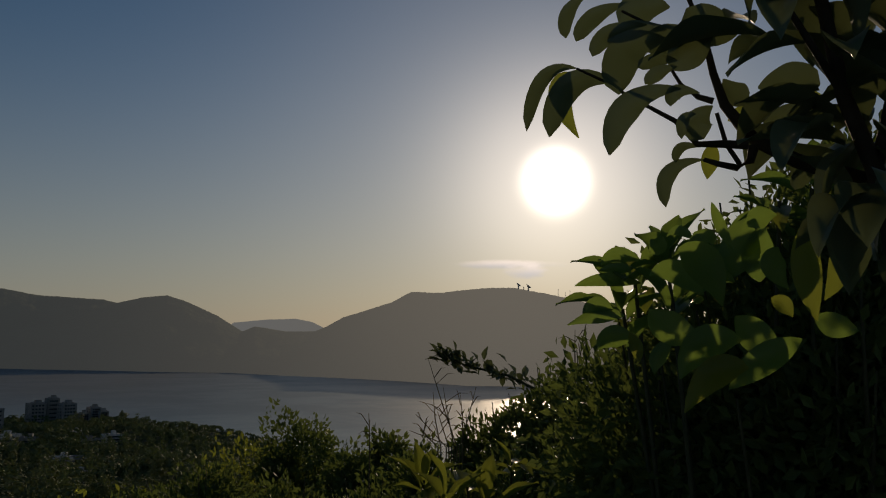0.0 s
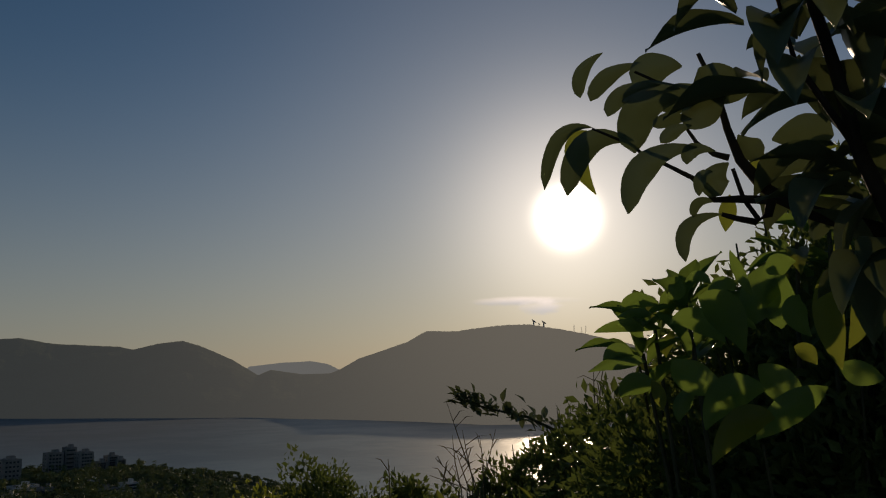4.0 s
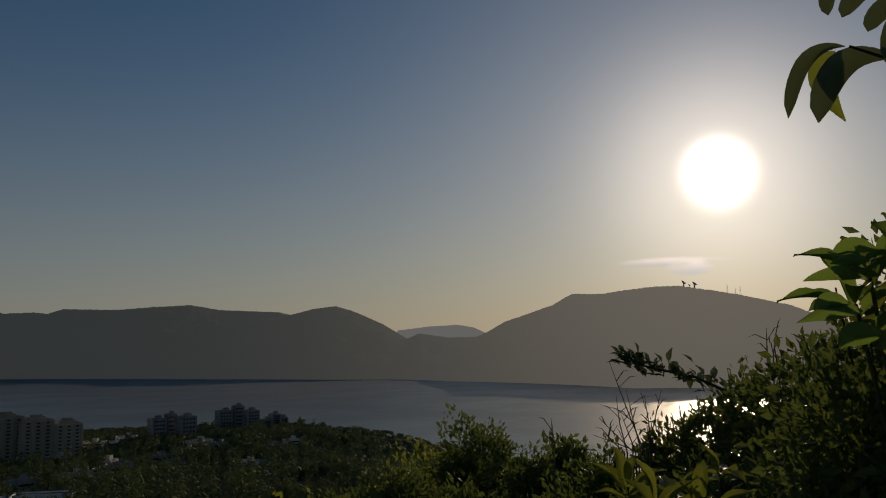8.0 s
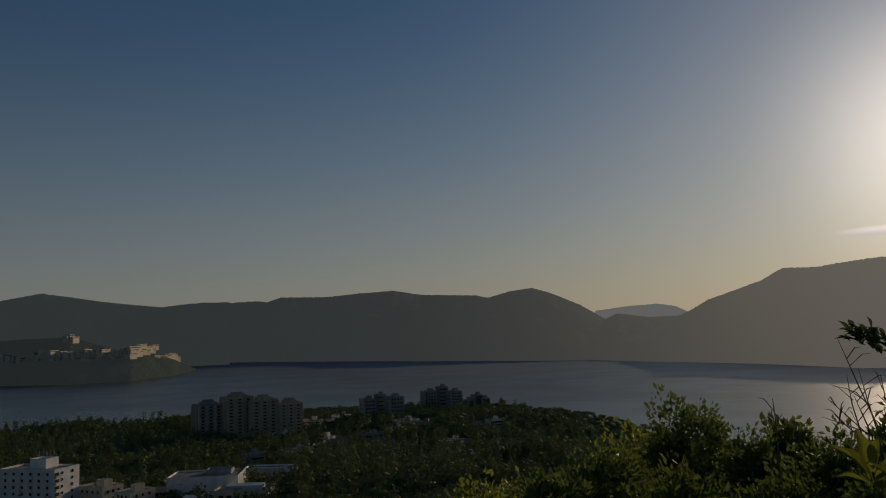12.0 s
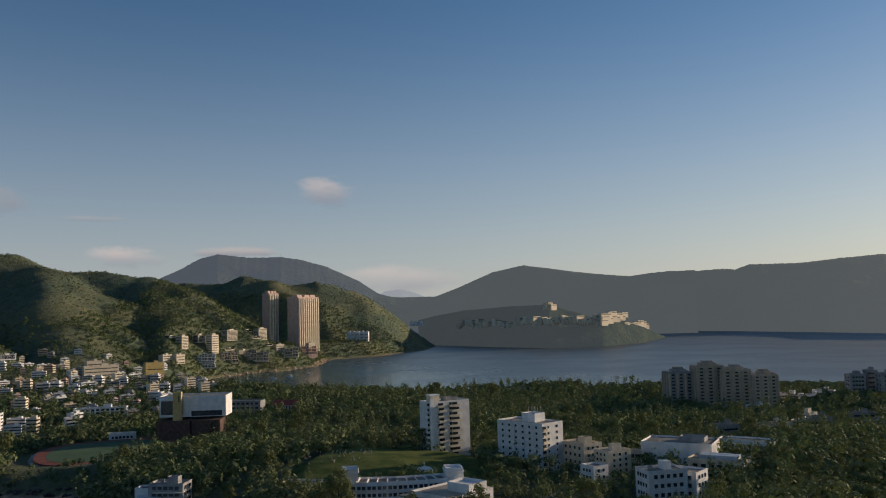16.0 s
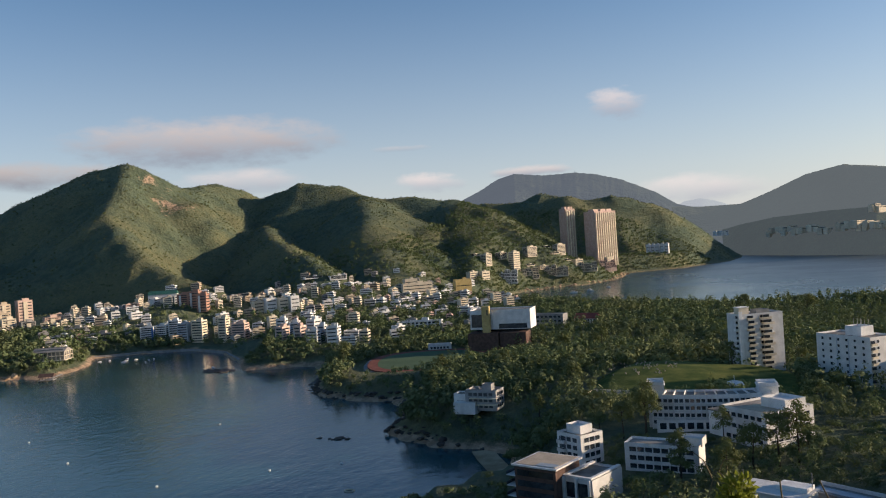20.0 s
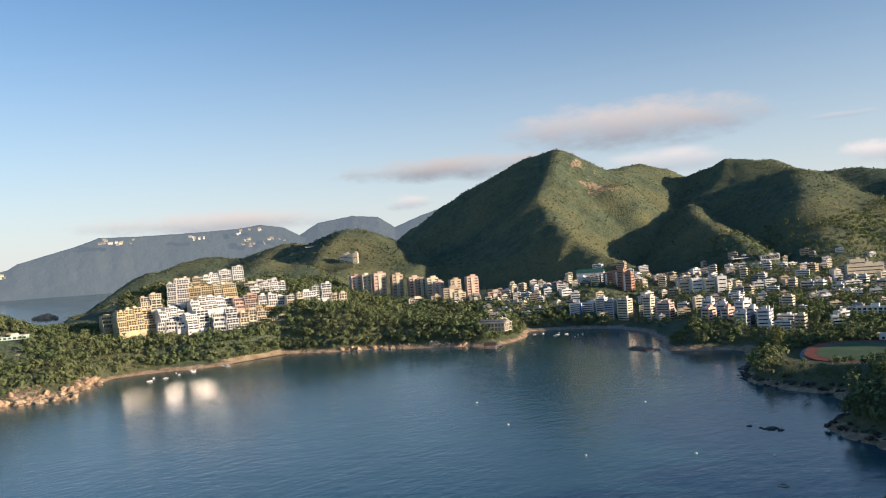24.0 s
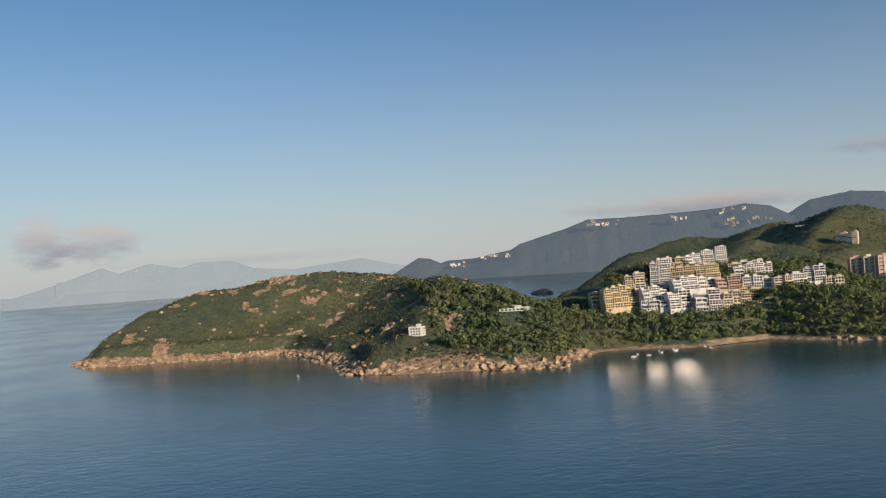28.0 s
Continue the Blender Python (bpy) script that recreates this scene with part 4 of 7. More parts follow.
def pool_house():
    """A low house with a pale stepped roof, and a narrow blue pool on its terrace."""
    root, h = block("pool_house", "low white house with a pale stained roof", "house", 7, 228, 31.0, 17, 10, -24, 2, WHITE, 5, 0, 3, (1.8, 1.5), 0.0)
    slab(root, "roof_slab", 0, 0, h - 0.3, 18, 11, 0.4, WHITE, 0, 0.08, "pale weathered roof slab")
    slab(root, "raised_roof", 4, 2, h + 0.1, 8, 5, 1.2, WHITE)
    for u, v, up in ((-7, -4, 5.0), (3, -4.4, 3.6), (8, 3, 4.4)):
        slab(root, "pole", u, v, h + 0.1, 0.12, 0.12, up, STEEL, 0, 0)
    deck = thing("pool_terrace", "concrete terrace with a narrow blue pool", "terrace", bearing_pose(25, 235, ground_at(25, 235) - 1, -30))
    up = 29.0 - ground_at(25, 235)
    slab(deck, "deck", 0, 0, 0, 20, 7, up, GREY)
    slab(deck, "pool", 0, -0.5, up + 0.005, 18, 3.2, 0.12, BLUE_GREY, 0, 0, "shallow blue pool")
    slab(deck, "parapet", 0, 3.2, up, 20, 0.3, 1.0, WHITE)


pool_house()
hillside, hs_h = block("hillside_house", "grey three-storey house with terraces among trees", "house", -125, 402, 25.0, 17, 11, -24, 3, GREY, 5, 0, 3, (1.9, 1.5), 0.3)
for k in range(2):
    slab(hillside, "terrace", 2, -6.4, hs_h - 4.2 - 3.2 * k, 15, 2.6, 0.4, CREAM)
small_house, sm_h = block("garden_house", "small white flat-roofed house in the wood", "house", -137, 404, 22.6, 8, 8, -24, 1, WHITE, 2, 0, 0, (2.2, 1.8), 0.0)
slab(small_house, "lower_terrace", 4, -6, 0, 12, 7, max(1.0, sm_h - 3.6), WHITE)
block("pavilion_house", "low cream pavilion with a pale flat roof", "pavilion", -60, 392, 23.0, 18, 8, -20, 1, CREAM, 6, 0, 2, (1.9, 1.6), 0.0)


def arts_centre():
    x, y = -192, 672
    base = ground_at(x, y) - 1
    root = thing("arts_centre", "white cantilevered box on a brown brick base", "arts centre", bearing_pose(x, y, base, -14))
    h = 43.0 - base
    slab(root, "base", -9, -12, 0, 26, 20, h - 18.5, DARK_BRICK)
    slab(root, "base", 16, -10, 0, 22, 20, h - 18.5, DARK_BRICK)
    slab(root, "recess", 4, 2, 0, 44, 16, h - 14, GLASS)
    shell = part("box", wall_mesh(52, 24, 16.5, WHITE), root, pose(4, 0, h - 16.5))
    slab(shell, "roof", 0, 0, 16.5 - 0.8, 51, 23, 0.1, ROOF)
    part("glass_front", box_mesh(17, 0.3, 12, GLASS, 0, "glass_front"), shell, pose(-16, -12.05, 2))
    for sx, sz, ox, oz in ((19, 1.4, 0, 12.9), (19, 1.4, 0, 0.4), (1.2, 13.4, -9.1, 0.8), (1.2, 13.4, 9.1, 0.8)):
        part("glass_frame", box_mesh(sx, 1.4, sz, WHITE, 0, "glass_frame"), shell, pose(-16 + ox, -12.5, oz))
    part("window_band", box_mesh(24, 0.2, 4.0, GLASS, 0, "window_band"), shell, pose(11, -12.05, 0.6))
    tower = slab(root, "tower", -7, -15, 0, 6.4, 4.6, h + 3.5, GOLD, label="ochre stone tower slab")
    part("slot", box_mesh(0.9, 0.2, 4.5, GLASS, 0, "slot"), tower, pose(1.6, -2.35, h - 4))
    cls, ch = block("classroom_wing", "grey concrete classroom wing with open galleries", "school wing", -174, 778, 27.5, 38, 14, -20, 3, GREY, 8, 2, 0, (2.6, 1.8), 0.0)
    red, rh = block("gabled_house", "white gabled house with a dark red roof", "house", -136, 790, 21.0, 24, 11, -26, 2, WHITE, 7, 0, 3, (1.5, 1.6), 0.0)
    bm = bmesh.new()
    v = [bm.verts.new(p) for p in ((-12.6, -6.2, 0), (12.6, -6.2, 0), (12.6, 6.2, 0), (-12.6, 6.2, 0), (-12.0, 0, 5.0), (12.0, 0, 5.0))]
    for f in ((0, 1, 5, 4), (2, 3, 4, 5), (1, 2, 5), (3, 0, 4), (3, 2, 1, 0)):
        bm.faces.new([v[i] for i in f])
    me = bpy.data.meshes.new("gable_roof")
    bm.to_mesh(me)
    bm.free()
    me.materials.append(TILE_RED)
    part("gable_roof", me, red, pose(0, 0, rh - 0.3), "dark red tiled gable roof")
    MESHES["gable_roof"] = me
    block("school_block", "white three-storey school block with large windows", "school block", -307, 781, 24.5, 46, 12, -10, 3, WHITE, 10, 0, 3, (2.6, 1.9), 0.15)
    block("changing_shed", "low white changing shed beside the pitch", "shed", -247, 672, 14.5, 20, 5, -8, 1, WHITE, 6, 0, 0, (1.8, 1.8), 0.0)


arts_centre()


def sports_field():
    """A running track round a pitch."""
    ang = np.linspace(0, 6.28, 40)
    z = float(np.percentile(ground_z(-236 + 40 * np.cos(ang), 603 + 52 * np.sin(ang)), 92)) + 0.5
    root = thing("sports_field", "green sports pitch inside a red running track", "sports field", pose(-231, 606, z, 0, 0, 20))
    for name, rx, ry, up, mat in (("apron", 53, 61, -1.2, GREY), ("track", 50, 58, 0.0, TRACK), ("pitch", 42, 49, 0.06, TURF)):
        bm = bmesh.new()
        n = 64
        ring = []
        for i in range(n):
            a = 2 * math.pi * i / n
            c, s = math.cos(a), math.sin(a)
            ring.append((rx * math.copysign(abs(c) ** 0.7, c), ry * math.copysign(abs(s) ** 0.8, s)))
        lo, hi = [bm.verts.new((px, py, up - (6.0 if name == "apron" else 1.0))) for px, py in ring], [bm.verts.new((px, py, up)) for px, py in ring]
        bm.faces.new(hi)
        for i in range(n):
            bm.faces.new((lo[i], lo[(i + 1) % n], hi[(i + 1) % n], hi[i]))
        me = bpy.data.meshes.new(name)
        bm.to_mesh(me)
        bm.free()
        me.materials.append(mat)
        part(name, me, root)


sports_field()

# five linked towers by the eastern shore, and the flats on the ridge
def cluster_tower(x, y, top, w, turn, mat):
    root, h = block("residential_tower", "brown-grey residential tower with vertical bay stripes", "apartment tower", x, y, top, w, 20, turn, 16, mat, 0, 0, 0, hut=0.0, group="shore towers")
    fh = 2.9
    for u in (-0.46, -0.16, 0.16, 0.46):
        part("bay_strip", box_mesh(2.0, 1.5, h - 1.2, TAN, 0.1, "bay_strip"), root, pose(u * w, -10.3, 0))
    for u in (-0.31, 0.0, 0.31):
        for k in range(12):
            part("window", window_mesh(w * 0.11, 1.2, mat), root, pose(u * w, -10.0, h - 2.6 - k * fh))
    for v in (-0.3, 0.1, 0.4):
        part("bay_strip", box_mesh(1.2, 2.0, h - 1.2, TAN, 0.1, "bay_strip"), root, pose(-w / 2 - 0.3, v * 20, 0))
    part("crown", wall_mesh(w * 0.55, 10, 3.0, mat), root, pose(0, 0, h - 0.85))
    part("crown_cap", box_mesh(w * 0.36, 7, 2.2, GREY, 0.1, "crown_cap"), root, pose(0, 0, h + 2.0))


cluster_tower(226, 742, 45.4, 23, 16, GREY)
cluster_tower(249, 731, 51.0, 25, 16, TAN)
cluster_tower(268, 716, 48.0, 24, 10, TAN)
cluster_tower(289, 706, 44.2, 21, 10, TAN)
RIDGE_FLATS = "flats on the ridge"
for b0, b1, el, dist_, tn in ((27.1, 28.1, -4.20, 796, 20), (28.1, 28.8, -3.95, 806, 12), (28.8, 30.0, -4.12, 790, 24), (31.3, 32.35, -3.86, 846, 16), (32.35, 33.1, -3.58, 852, 12), (33.1, 34.05, -3.90, 842, 22), (34.2, 34.9, -4.55, 836, 10), (34.8, 35.5, -4.20, 850, 18), (35.4, 36.0, -4.45, 842, 10)):
    fa, fw = radians((b0 + b1) / 2), dist_ * radians(b1 - b0) * 0.92
    block("ridge_flats", "pale grey flats on the wooded ridge", "apartment block", dist_ * math.sin(fa), dist_ * math.cos(fa), 100 + dist_ * math.tan(radians(el)), fw, 14, tn, 6, GREY, 4, 2, 0, (1.6, 1.4), 0.35, group=RIDGE_FLATS)
rng = random.Random(5)
for i in range(26):
    a, r = radians(rng.uniform(19, 37)), rng.uniform(520, 800)
    bx, by = r * math.sin(a), r * math.cos(a)
    if ground_at(bx, by) > 4:
        block("garden_house", "low pale house among trees on the slope", "house", bx, by, ground_at(bx, by) + rng.uniform(4.5, 8), rng.uniform(10, 22), rng.uniform(8, 12), rng.uniform(-30, 30), 2, rng.choice((WHITE, GREY, CREAM)), 0, 0, 0, hut=0.2, ribbon=("front",), group="slope houses")

# twin high-rises on the cape and the rows below them
def high_rise(x, y, top, w, d, turn, floors):
    root, h = block("high_rise", "very tall pink-brown residential high-rise with ribbed bays", "high-rise", x, y, top, w, d, turn, floors, PINK, 0, 0, 0, hut=0.0, group="twin high-rises")
    n = max(3, int(w / 7))
    for i in range(n):
        u = -w / 2 + (i + 0.5) * w / n
        part("bay", box_mesh(w / n * 0.46, 2.4, h - 3 - 2 * (i % 2), CREAM, 0.3, "bay"), root, pose(u, -d / 2 - 1.0, 0))
        part("window_strip", box_mesh(w / n * 0.3, 0.3, h - 7, GLASS, 0, "window_strip"), root, pose(u + w / n * 0.4, -d / 2 - 0.1, 1))
        part("bay", box_mesh(2.4, d / n * 0.5, h - 3, CREAM, 0.3, "bay"), root, pose(w / 2 + 1.0, -d / 2 + (i + 0.5) * d / n, 0))
    for k in range(0, floors, 2):
        part("floor_band", box_mesh(w + 0.5, d + 0.5, 0.4, TAN, 0, "floor_band"), root, pose(0, 0, h - 4 - k * (h - 6) / floors))
    for u in (-0.3, 0.05, 0.33):
        part("roof_crown", wall_mesh(w * 0.22, d * 0.5, 6, PINK), root, pose(u * w, 0, h - 0.9))


high_rise(-357, 1880, 165.0, 34, 19, 50, 30)
high_rise(-287, 1912, 155.0, 74, 32, 50, 30)
ROW = "flats below the high-rises"
for rx, ry, rt, rw in ((-474, 1520, 77, 15), (-453, 1526, 78, 16), (-438, 1582, 78, 18), (-414, 1590, 78, 18), (-399, 1666, 85, 28), (-381, 1732, 83, 21), (-352, 1738, 86, 24)):
    block("cape_flats", "cream mid-rise flats on the cape", "apartment block", rx, ry, rt, rw, 15, 46, 8, CREAM, 0, 0, 0, hut=0.4, ribbon=("front", "left"), group=ROW)
for rx, ry, rt, rw in ((-448, 1412, 49, 18), (-430, 1428, 48, 18), (-396, 1640, 44, 22), (-371, 1655, 45, 24), (-357, 1708, 48, 20), (-335, 1722, 50, 20), (-315, 1746, 52, 20), (-266, 1866, 50, 16)):
    block("terraced_row", "cream terraced row houses above the inlet", "row house", rx, ry, rt, rw, 12, 38, 3, CREAM, 0, 0, 0, hut=0.2, ribbon=("front",), group="terraced rows")

# waterfront of the town
FRONT = "waterfront blocks"
wf, wh_ = block("waterfront_block", "white block with blue stripes on the promenade", "apartment block", -646, 778, 28, 15, 12, -14, 7, WHITE, 0, 0, 0, hut=0.3, ribbon=("front",), group=FRONT)
slab(wf, "blue_stripe", 6.4, -6.1, 0, 2.2, 0.4, wh_ - 1, BLUE)
wf, wh_ = block("waterfront_block", "white block with blue stripes on the promenade", "apartment block", -635, 788, 28, 14, 12, -14, 7, WHITE, 0, 0, 0, hut=0.3, ribbon=("front", "right"), group=FRONT)
slab(wf, "blue_stripe", -6.4, -6.1, 0, 1.6, 0.4, wh_ - 1, BLUE)
block("waterfront_block", "tall white waterfront block with a roof hut", "apartment block", -620, 794, 33, 12, 12, -20, 9, WHITE, 0, 0, 0, hut=0.4, ribbon=("front", "right"), group=FRONT)
block("waterfront_block", "pale blue block on the waterfront", "apartment block", -603, 788, 30, 12, 12, -20, 8, BLUE_GREY, 0, 0, 0, hut=0.3, ribbon=("front",), group=FRONT)
block("waterfront_block", "white and cream waterfront block", "apartment block", -587, 795, 32, 14, 12, -32, 8, CREAM, 0, 0, 0, hut=0.3, ribbon=("front", "right"), group=FRONT)
block("waterfront_block", "slim cream waterfront block by the road", "apartment block", -547, 786, 35, 10, 10, -32, 9, CREAM, 0, 0, 0, hut=0.5, ribbon=("front", "right"), group=FRONT)
block("waterfront_block", "pale pink block on the waterfront", "apartment block", -519, 776, 29, 16, 12, -28, 7, PINK, 0, 0, 0, hut=0.4, ribbon=("front", "right"), group=FRONT)
rng = random.Random(11)
for i in range(18):
    u = i / 17
    bx, by = -452 + 90 * u + rng.uniform(-6, 6), 735 - 55 * u + rng.uniform(-8, 40)
    block("old_town_house", "tightly packed white and pink old town house", "town house", bx, by, ground_at(bx, by) + rng.uniform(9, 19), rng.uniform(8, 12), rng.uniform(8, 12), rng.uniform(-40, -5), 5, rng.choice((WHITE, WHITE, BLUE_GREY, PINK, CREAM)), 0, 0, 0, hut=rng.choice((0.3, 0.5)), ribbon=("front", "right"), group="old town houses")
for bx, by, bt, bw, tn, mt in ((-722, 948, 56, 15, -20, RED), (-704, 948, 59, 15, -20, RED), (-688, 944, 55, 13, -20, RED)):
    r_, h_ = block("red_apartment_house", "red-brick and white stepped apartment house", "apartment house", bx, by, bt, bw, 14, tn, 6, mt, 0, 0, 0, hut=0.5, ribbon=("front", "right"), group="red houses")
    slab(r_, "white_bay", -3, -7.4, 0, 2.5, 1.5, h_ - 2, WHITE)
temple, th_ = block("hall_with_green_roof", "white hall with a green glazed roof", "hall", -782, 980, 56, 40, 16, -10, 2, WHITE, 0, 0, 0, hut=0.0, ribbon=("front",))
green_top = part("gable_roof", MESHES["gable_roof"].copy(), temple, pose(0, 0, th_ - 0.3) @ Matrix.Diagonal((1.65, 1.4, 1.0, 1)), "green glazed tile roof")
green_top.data.materials[0] = GREEN_ROOF
for bx, by, bt, bw, mt in ((-568, 890, 45, 13, CREAM), (-553, 896, 48, 13, WHITE), (-538, 900, 47, 12, CREAM), (-524, 904, 49, 11, WHITE), (-453, 1148, 46, 46, CREAM), (-403, 1218, 45, 26, GOLD), (-614, 1205, 62, 28, WHITE), (-651, 1190, 56, 30, WHITE), (-470, 1165, 52, 20, CREAM)):
    block("long_apartment_house", "long pale apartment house on the slope", "apartment house", bx, by, bt, bw, 13, 16, 4, mt, 0, 0, 0, hut=0.2, ribbon=("front", "right"), group="slope apartment houses")

# the estate and the colonial house by the pier
ESTATE = "estate blocks"
for bx, by, bt, bw, mt in ((-1110, 778, 74, 16, PINK), (-1092, 786, 75, 14, CREAM), (-1072, 798, 76, 20, PINK), (-1048, 816, 72, 18, TAN), (-1026, 833, 66, 18, PINK), (-1000, 826, 63, 14, TAN), (-977, 830, 64, 18, CREAM),
                           (-952, 822, 58, 14, PINK), (-918, 825, 60, 16, TAN), (-902, 845, 63, 18, PINK)):
    r_, h_ = block("estate_block", "pink and cream mid-rise estate block", "apartment block", bx, by, bt, bw, 16, 14, 9, mt, 0, 0, 0, hut=0.45, ribbon=("front", "right"), group=ESTATE)
    slab(r_, "bay", 0, -8.4, 0, bw * 0.3, 1.4, h_ - 2, CREAM)
for bx, by, bt, bw, mt in ((-895, 728, 40, 22, CREAM), (-884, 786, 50, 24, TAN), (-868, 742, 42, 14, TAN), (-822, 738, 37, 18, CREAM), (-838, 760, 45, 16, CREAM), (-818, 770, 40, 16, GREY), (-800, 790, 43, 18, PINK)):
    r_, h_ = block("estate_block", "pink and cream mid-rise estate block", "apartment block", bx, by, bt, bw, 15, 10, 7, mt, 0, 0, 0, hut=0.4, ribbon=("front", "right"), group=ESTATE)
    slab(r_, "bay", 0, -7.9, 0, bw * 0.3, 1.4, h_ - 2, CREAM)
for bx, by, bt, bw, dp, mt in ((-722, 725, 26, 26, 20, BLUE_GREY), (-745, 770, 31, 30, 20, GREY), (-700, 760, 24, 34, 22, GREY)):
    block("shopping_centre", "low grey-blue shopping centre with terraces", "shopping centre", bx, by, bt, bw, dp, -16, 3, mt, 0, 0, 0, hut=0.2, ribbon=("front",), group="shopping centre parts")


def colonial_house():
    x, y = -634, 624
    base = ground_at(x, y) - 0.6
    root = thing("colonial_house", "stone colonial house with two-storey verandas", "house", bearing_pose(x, y, base, -24))
    slab(root, "core", 0, 0, 0, 28, 14, 11.5, GREY)
    for k in range(3):
        slab(root, "veranda_floor", 0, -1, k * 4.2 + 0.2, 33, 20, 0.5, CREAM)
    for i in range(9):
        slab(root, "column", -15.6 + i * 3.9, -10.4, 0.5, 0.8, 0.8, 8.2, CREAM)
    for i in range(4):
        slab(root, "column", 15.8, -6 + i * 5, 0.5, 0.8, 0.8, 8.2, CREAM)
    me = MESHES["gable_roof"].copy()
    me.materials[0] = ROOF
    part("hip_roof", me, root, pose(0, -1, 9.1) @ Matrix.Diagonal((1.3, 1.6, 0.7, 1)), "brown tiled hip roof")
    for u in (-9, -3, 3, 9):
        slab(root, "chimney", u, 1, 11.5, 1.2, 1.2, 2.4, CREAM)
    px, py = -592, 575
    pier = thing("pier_pavilion", "small pier with a dark pitched shelter", "pier", bearing_pose(px, py, -1.5, -20))
    slab(pier, "deck", 0, 0, 2.6, 13, 9, 0.5, GREY)
    for u in (-5.5, 0, 5.5):
        for v in (-3.6, 3.6):
            slab(pier, "pile", u, v, 0, 0.7, 0.7, 2.6, WET_SHADED_ROCK)
            slab(pier, "post", u, v, 3.1, 0.25, 0.25, 3.0, DARK_BRICK)
    me = MESHES["gable_roof"].copy()
    me.materials[0] = DARK_BRICK
    part("shelter_roof", me, pier, pose(0, 0, 6.0) @ Matrix.Diagonal((0.54, 0.75, 0.55, 1)))
    part("jetty", box_mesh(3, 34, 0.5, GREY, 0.05, "jetty"), pier, pose(0, 20, 2.6))


colonial_house()

# white terraced complex on the western hill
COMPLEX = "terraced complex"


def window_row_mesh(w, h, n, rows, pitch, mat):
    """The sunk openings of a unit between their piers. It faces -y, centred on the lowest row."""
    w, h, pitch = round(w, 1), round(h, 1), round(pitch, 1)
    key = ("window_row", w, h, n, rows, pitch, mat.name)
    if key not in MESHES:
        bm = bmesh.new()
        bmesh.ops.create_grid(bm, x_segments=n, y_segments=rows, size=0.5, matrix=Matrix.Translation((0, -0.35, (rows - 1) * pitch / 2)) @ Matrix.Rotation(math.pi / 2, 4, "X") @ Matrix.Diagonal((w, (rows - 1) * pitch + h, 1, 1)))
        panes = bm.faces[:]
        bmesh.ops.inset_individual(bm, faces=panes, thickness=min(0.22 * w / n, 0.26 * h))
        for f in panes:
            f.material_index = 1
        bmesh.ops.translate(bm, verts=list({v for f in panes for v in f.verts}), vec=(0, 0.31, 0))
        rim = bmesh.ops.extrude_edge_only(bm, edges=[e for e in bm.edges if e.is_boundary])
        bmesh.ops.translate(bm, verts=[g for g in rim["geom"] if isinstance(g, bmesh.types.BMVert)], vec=(0, 0.34, 0))
        me = bpy.data.meshes.new("glazed_front")
        bm.to_mesh(me)
        bm.free()
        me.materials.append(mat)
        me.materials.append(GLASS)
        MESHES[key] = me
    return MESHES[key]


def stepped_flats(x, y, top, low, w, levels, cols, mat, where="hillside estate"):
    """Narrow units side by side that step back up the slope, storey by storey, with parapets, window rows and roof huts."""
    rg = random.Random(int(abs(x) * 7 + abs(y)))
    z = min(ground_at(x, y), low) - 2
    colour = {"white_render": "white", "cream_render": "cream", "ochre_render": "ochre", "pink_render": "pale pink"}[mat.name]
    root = thing("terraced_flats", "%s stepped terrace flats %s in the %s" % (colour, ("low down", "in two steps", "in three steps", "in four steps", "in five steps")[levels - 1], where), "terraced flats", bearing_pose(x, y, z, (-2, 14, 24, 8)[(cols + levels + int(top)) % 4]), COMPLEX)
    units = max(1, round(w / 12))
    storeys = max(1, round((top - low) / 6.2))
    cut = [0.0] + sorted((i + rg.uniform(-0.2, 0.2)) / units for i in range(1, units)) + [1.0]
    for i in range(units):
        uw, ux = (cut[i + 1] - cut[i]) * w, ((cut[i] + cut[i + 1]) / 2 - 0.5) * w
        rise = (top - low) * (1.0 if i == units // 2 else rg.uniform(0.72, 1.0))
        back, lean = rg.uniform(-2.5, 2.5), rg.uniform(2.2, 3.8)
        step = rise / storeys
        for k in range(storeys):
            deep = 11 + lean * (storeys - 1 - k)
            up = 0 if k == 0 else low - z + step * k - 0.9
            tall = step + (low - z if k == 0 else 0.9)
            sw = uw - (0.0 if k % 2 == 0 else rg.uniform(0.3, min(2.5, uw * 0.25)))
            front = -deep / 2
            storey = part("storey", wall_mesh(sw - 0.1, deep, tall, mat), root, pose(ux + rg.uniform(-0.5, 0.5) * (uw - sw), back + lean * k + deep / 2, up))
            rows = max(1, round(step / 3.3))
            part("glazed_front", window_row_mesh(sw - 1.0, step / rows * 0.72, max(2, round(sw / rg.choice((2.6, 3.2, 5.5)))), rows, step / rows, mat), storey, pose(0, front, tall - step + step / rows * 0.46))
            part("eave", box_mesh(sw + 0.4, 1.2, 0.35, mat, 0, "eave"), storey, pose(0, front - 0.4, tall - 0.6))
            if k == storeys - 1:
                part("roof", box_mesh(sw - 0.8, deep - 0.7, 0.1, ROOF, 0, "roof"), storey, pose(0, 0, tall - 0.88))
                part("stair_hut", wall_mesh(max(2.4, sw * rg.uniform(0.25, 0.5)), 4, rg.uniform(2.4, 3.4), mat), storey, pose(rg.uniform(-0.22, 0.22) * sw, rg.uniform(-1, 2), tall - 0.85))


stepped_flats(-897, 408, 54.7, 33.3, 29.1, 3, 5, WHITE)
stepped_flats(-875, 430, 54.0, 25.3, 28.8, 4, 5, WHITE)
stepped_flats(-874, 464, 50.5, 23.5, 30.9, 4, 5, CREAM)
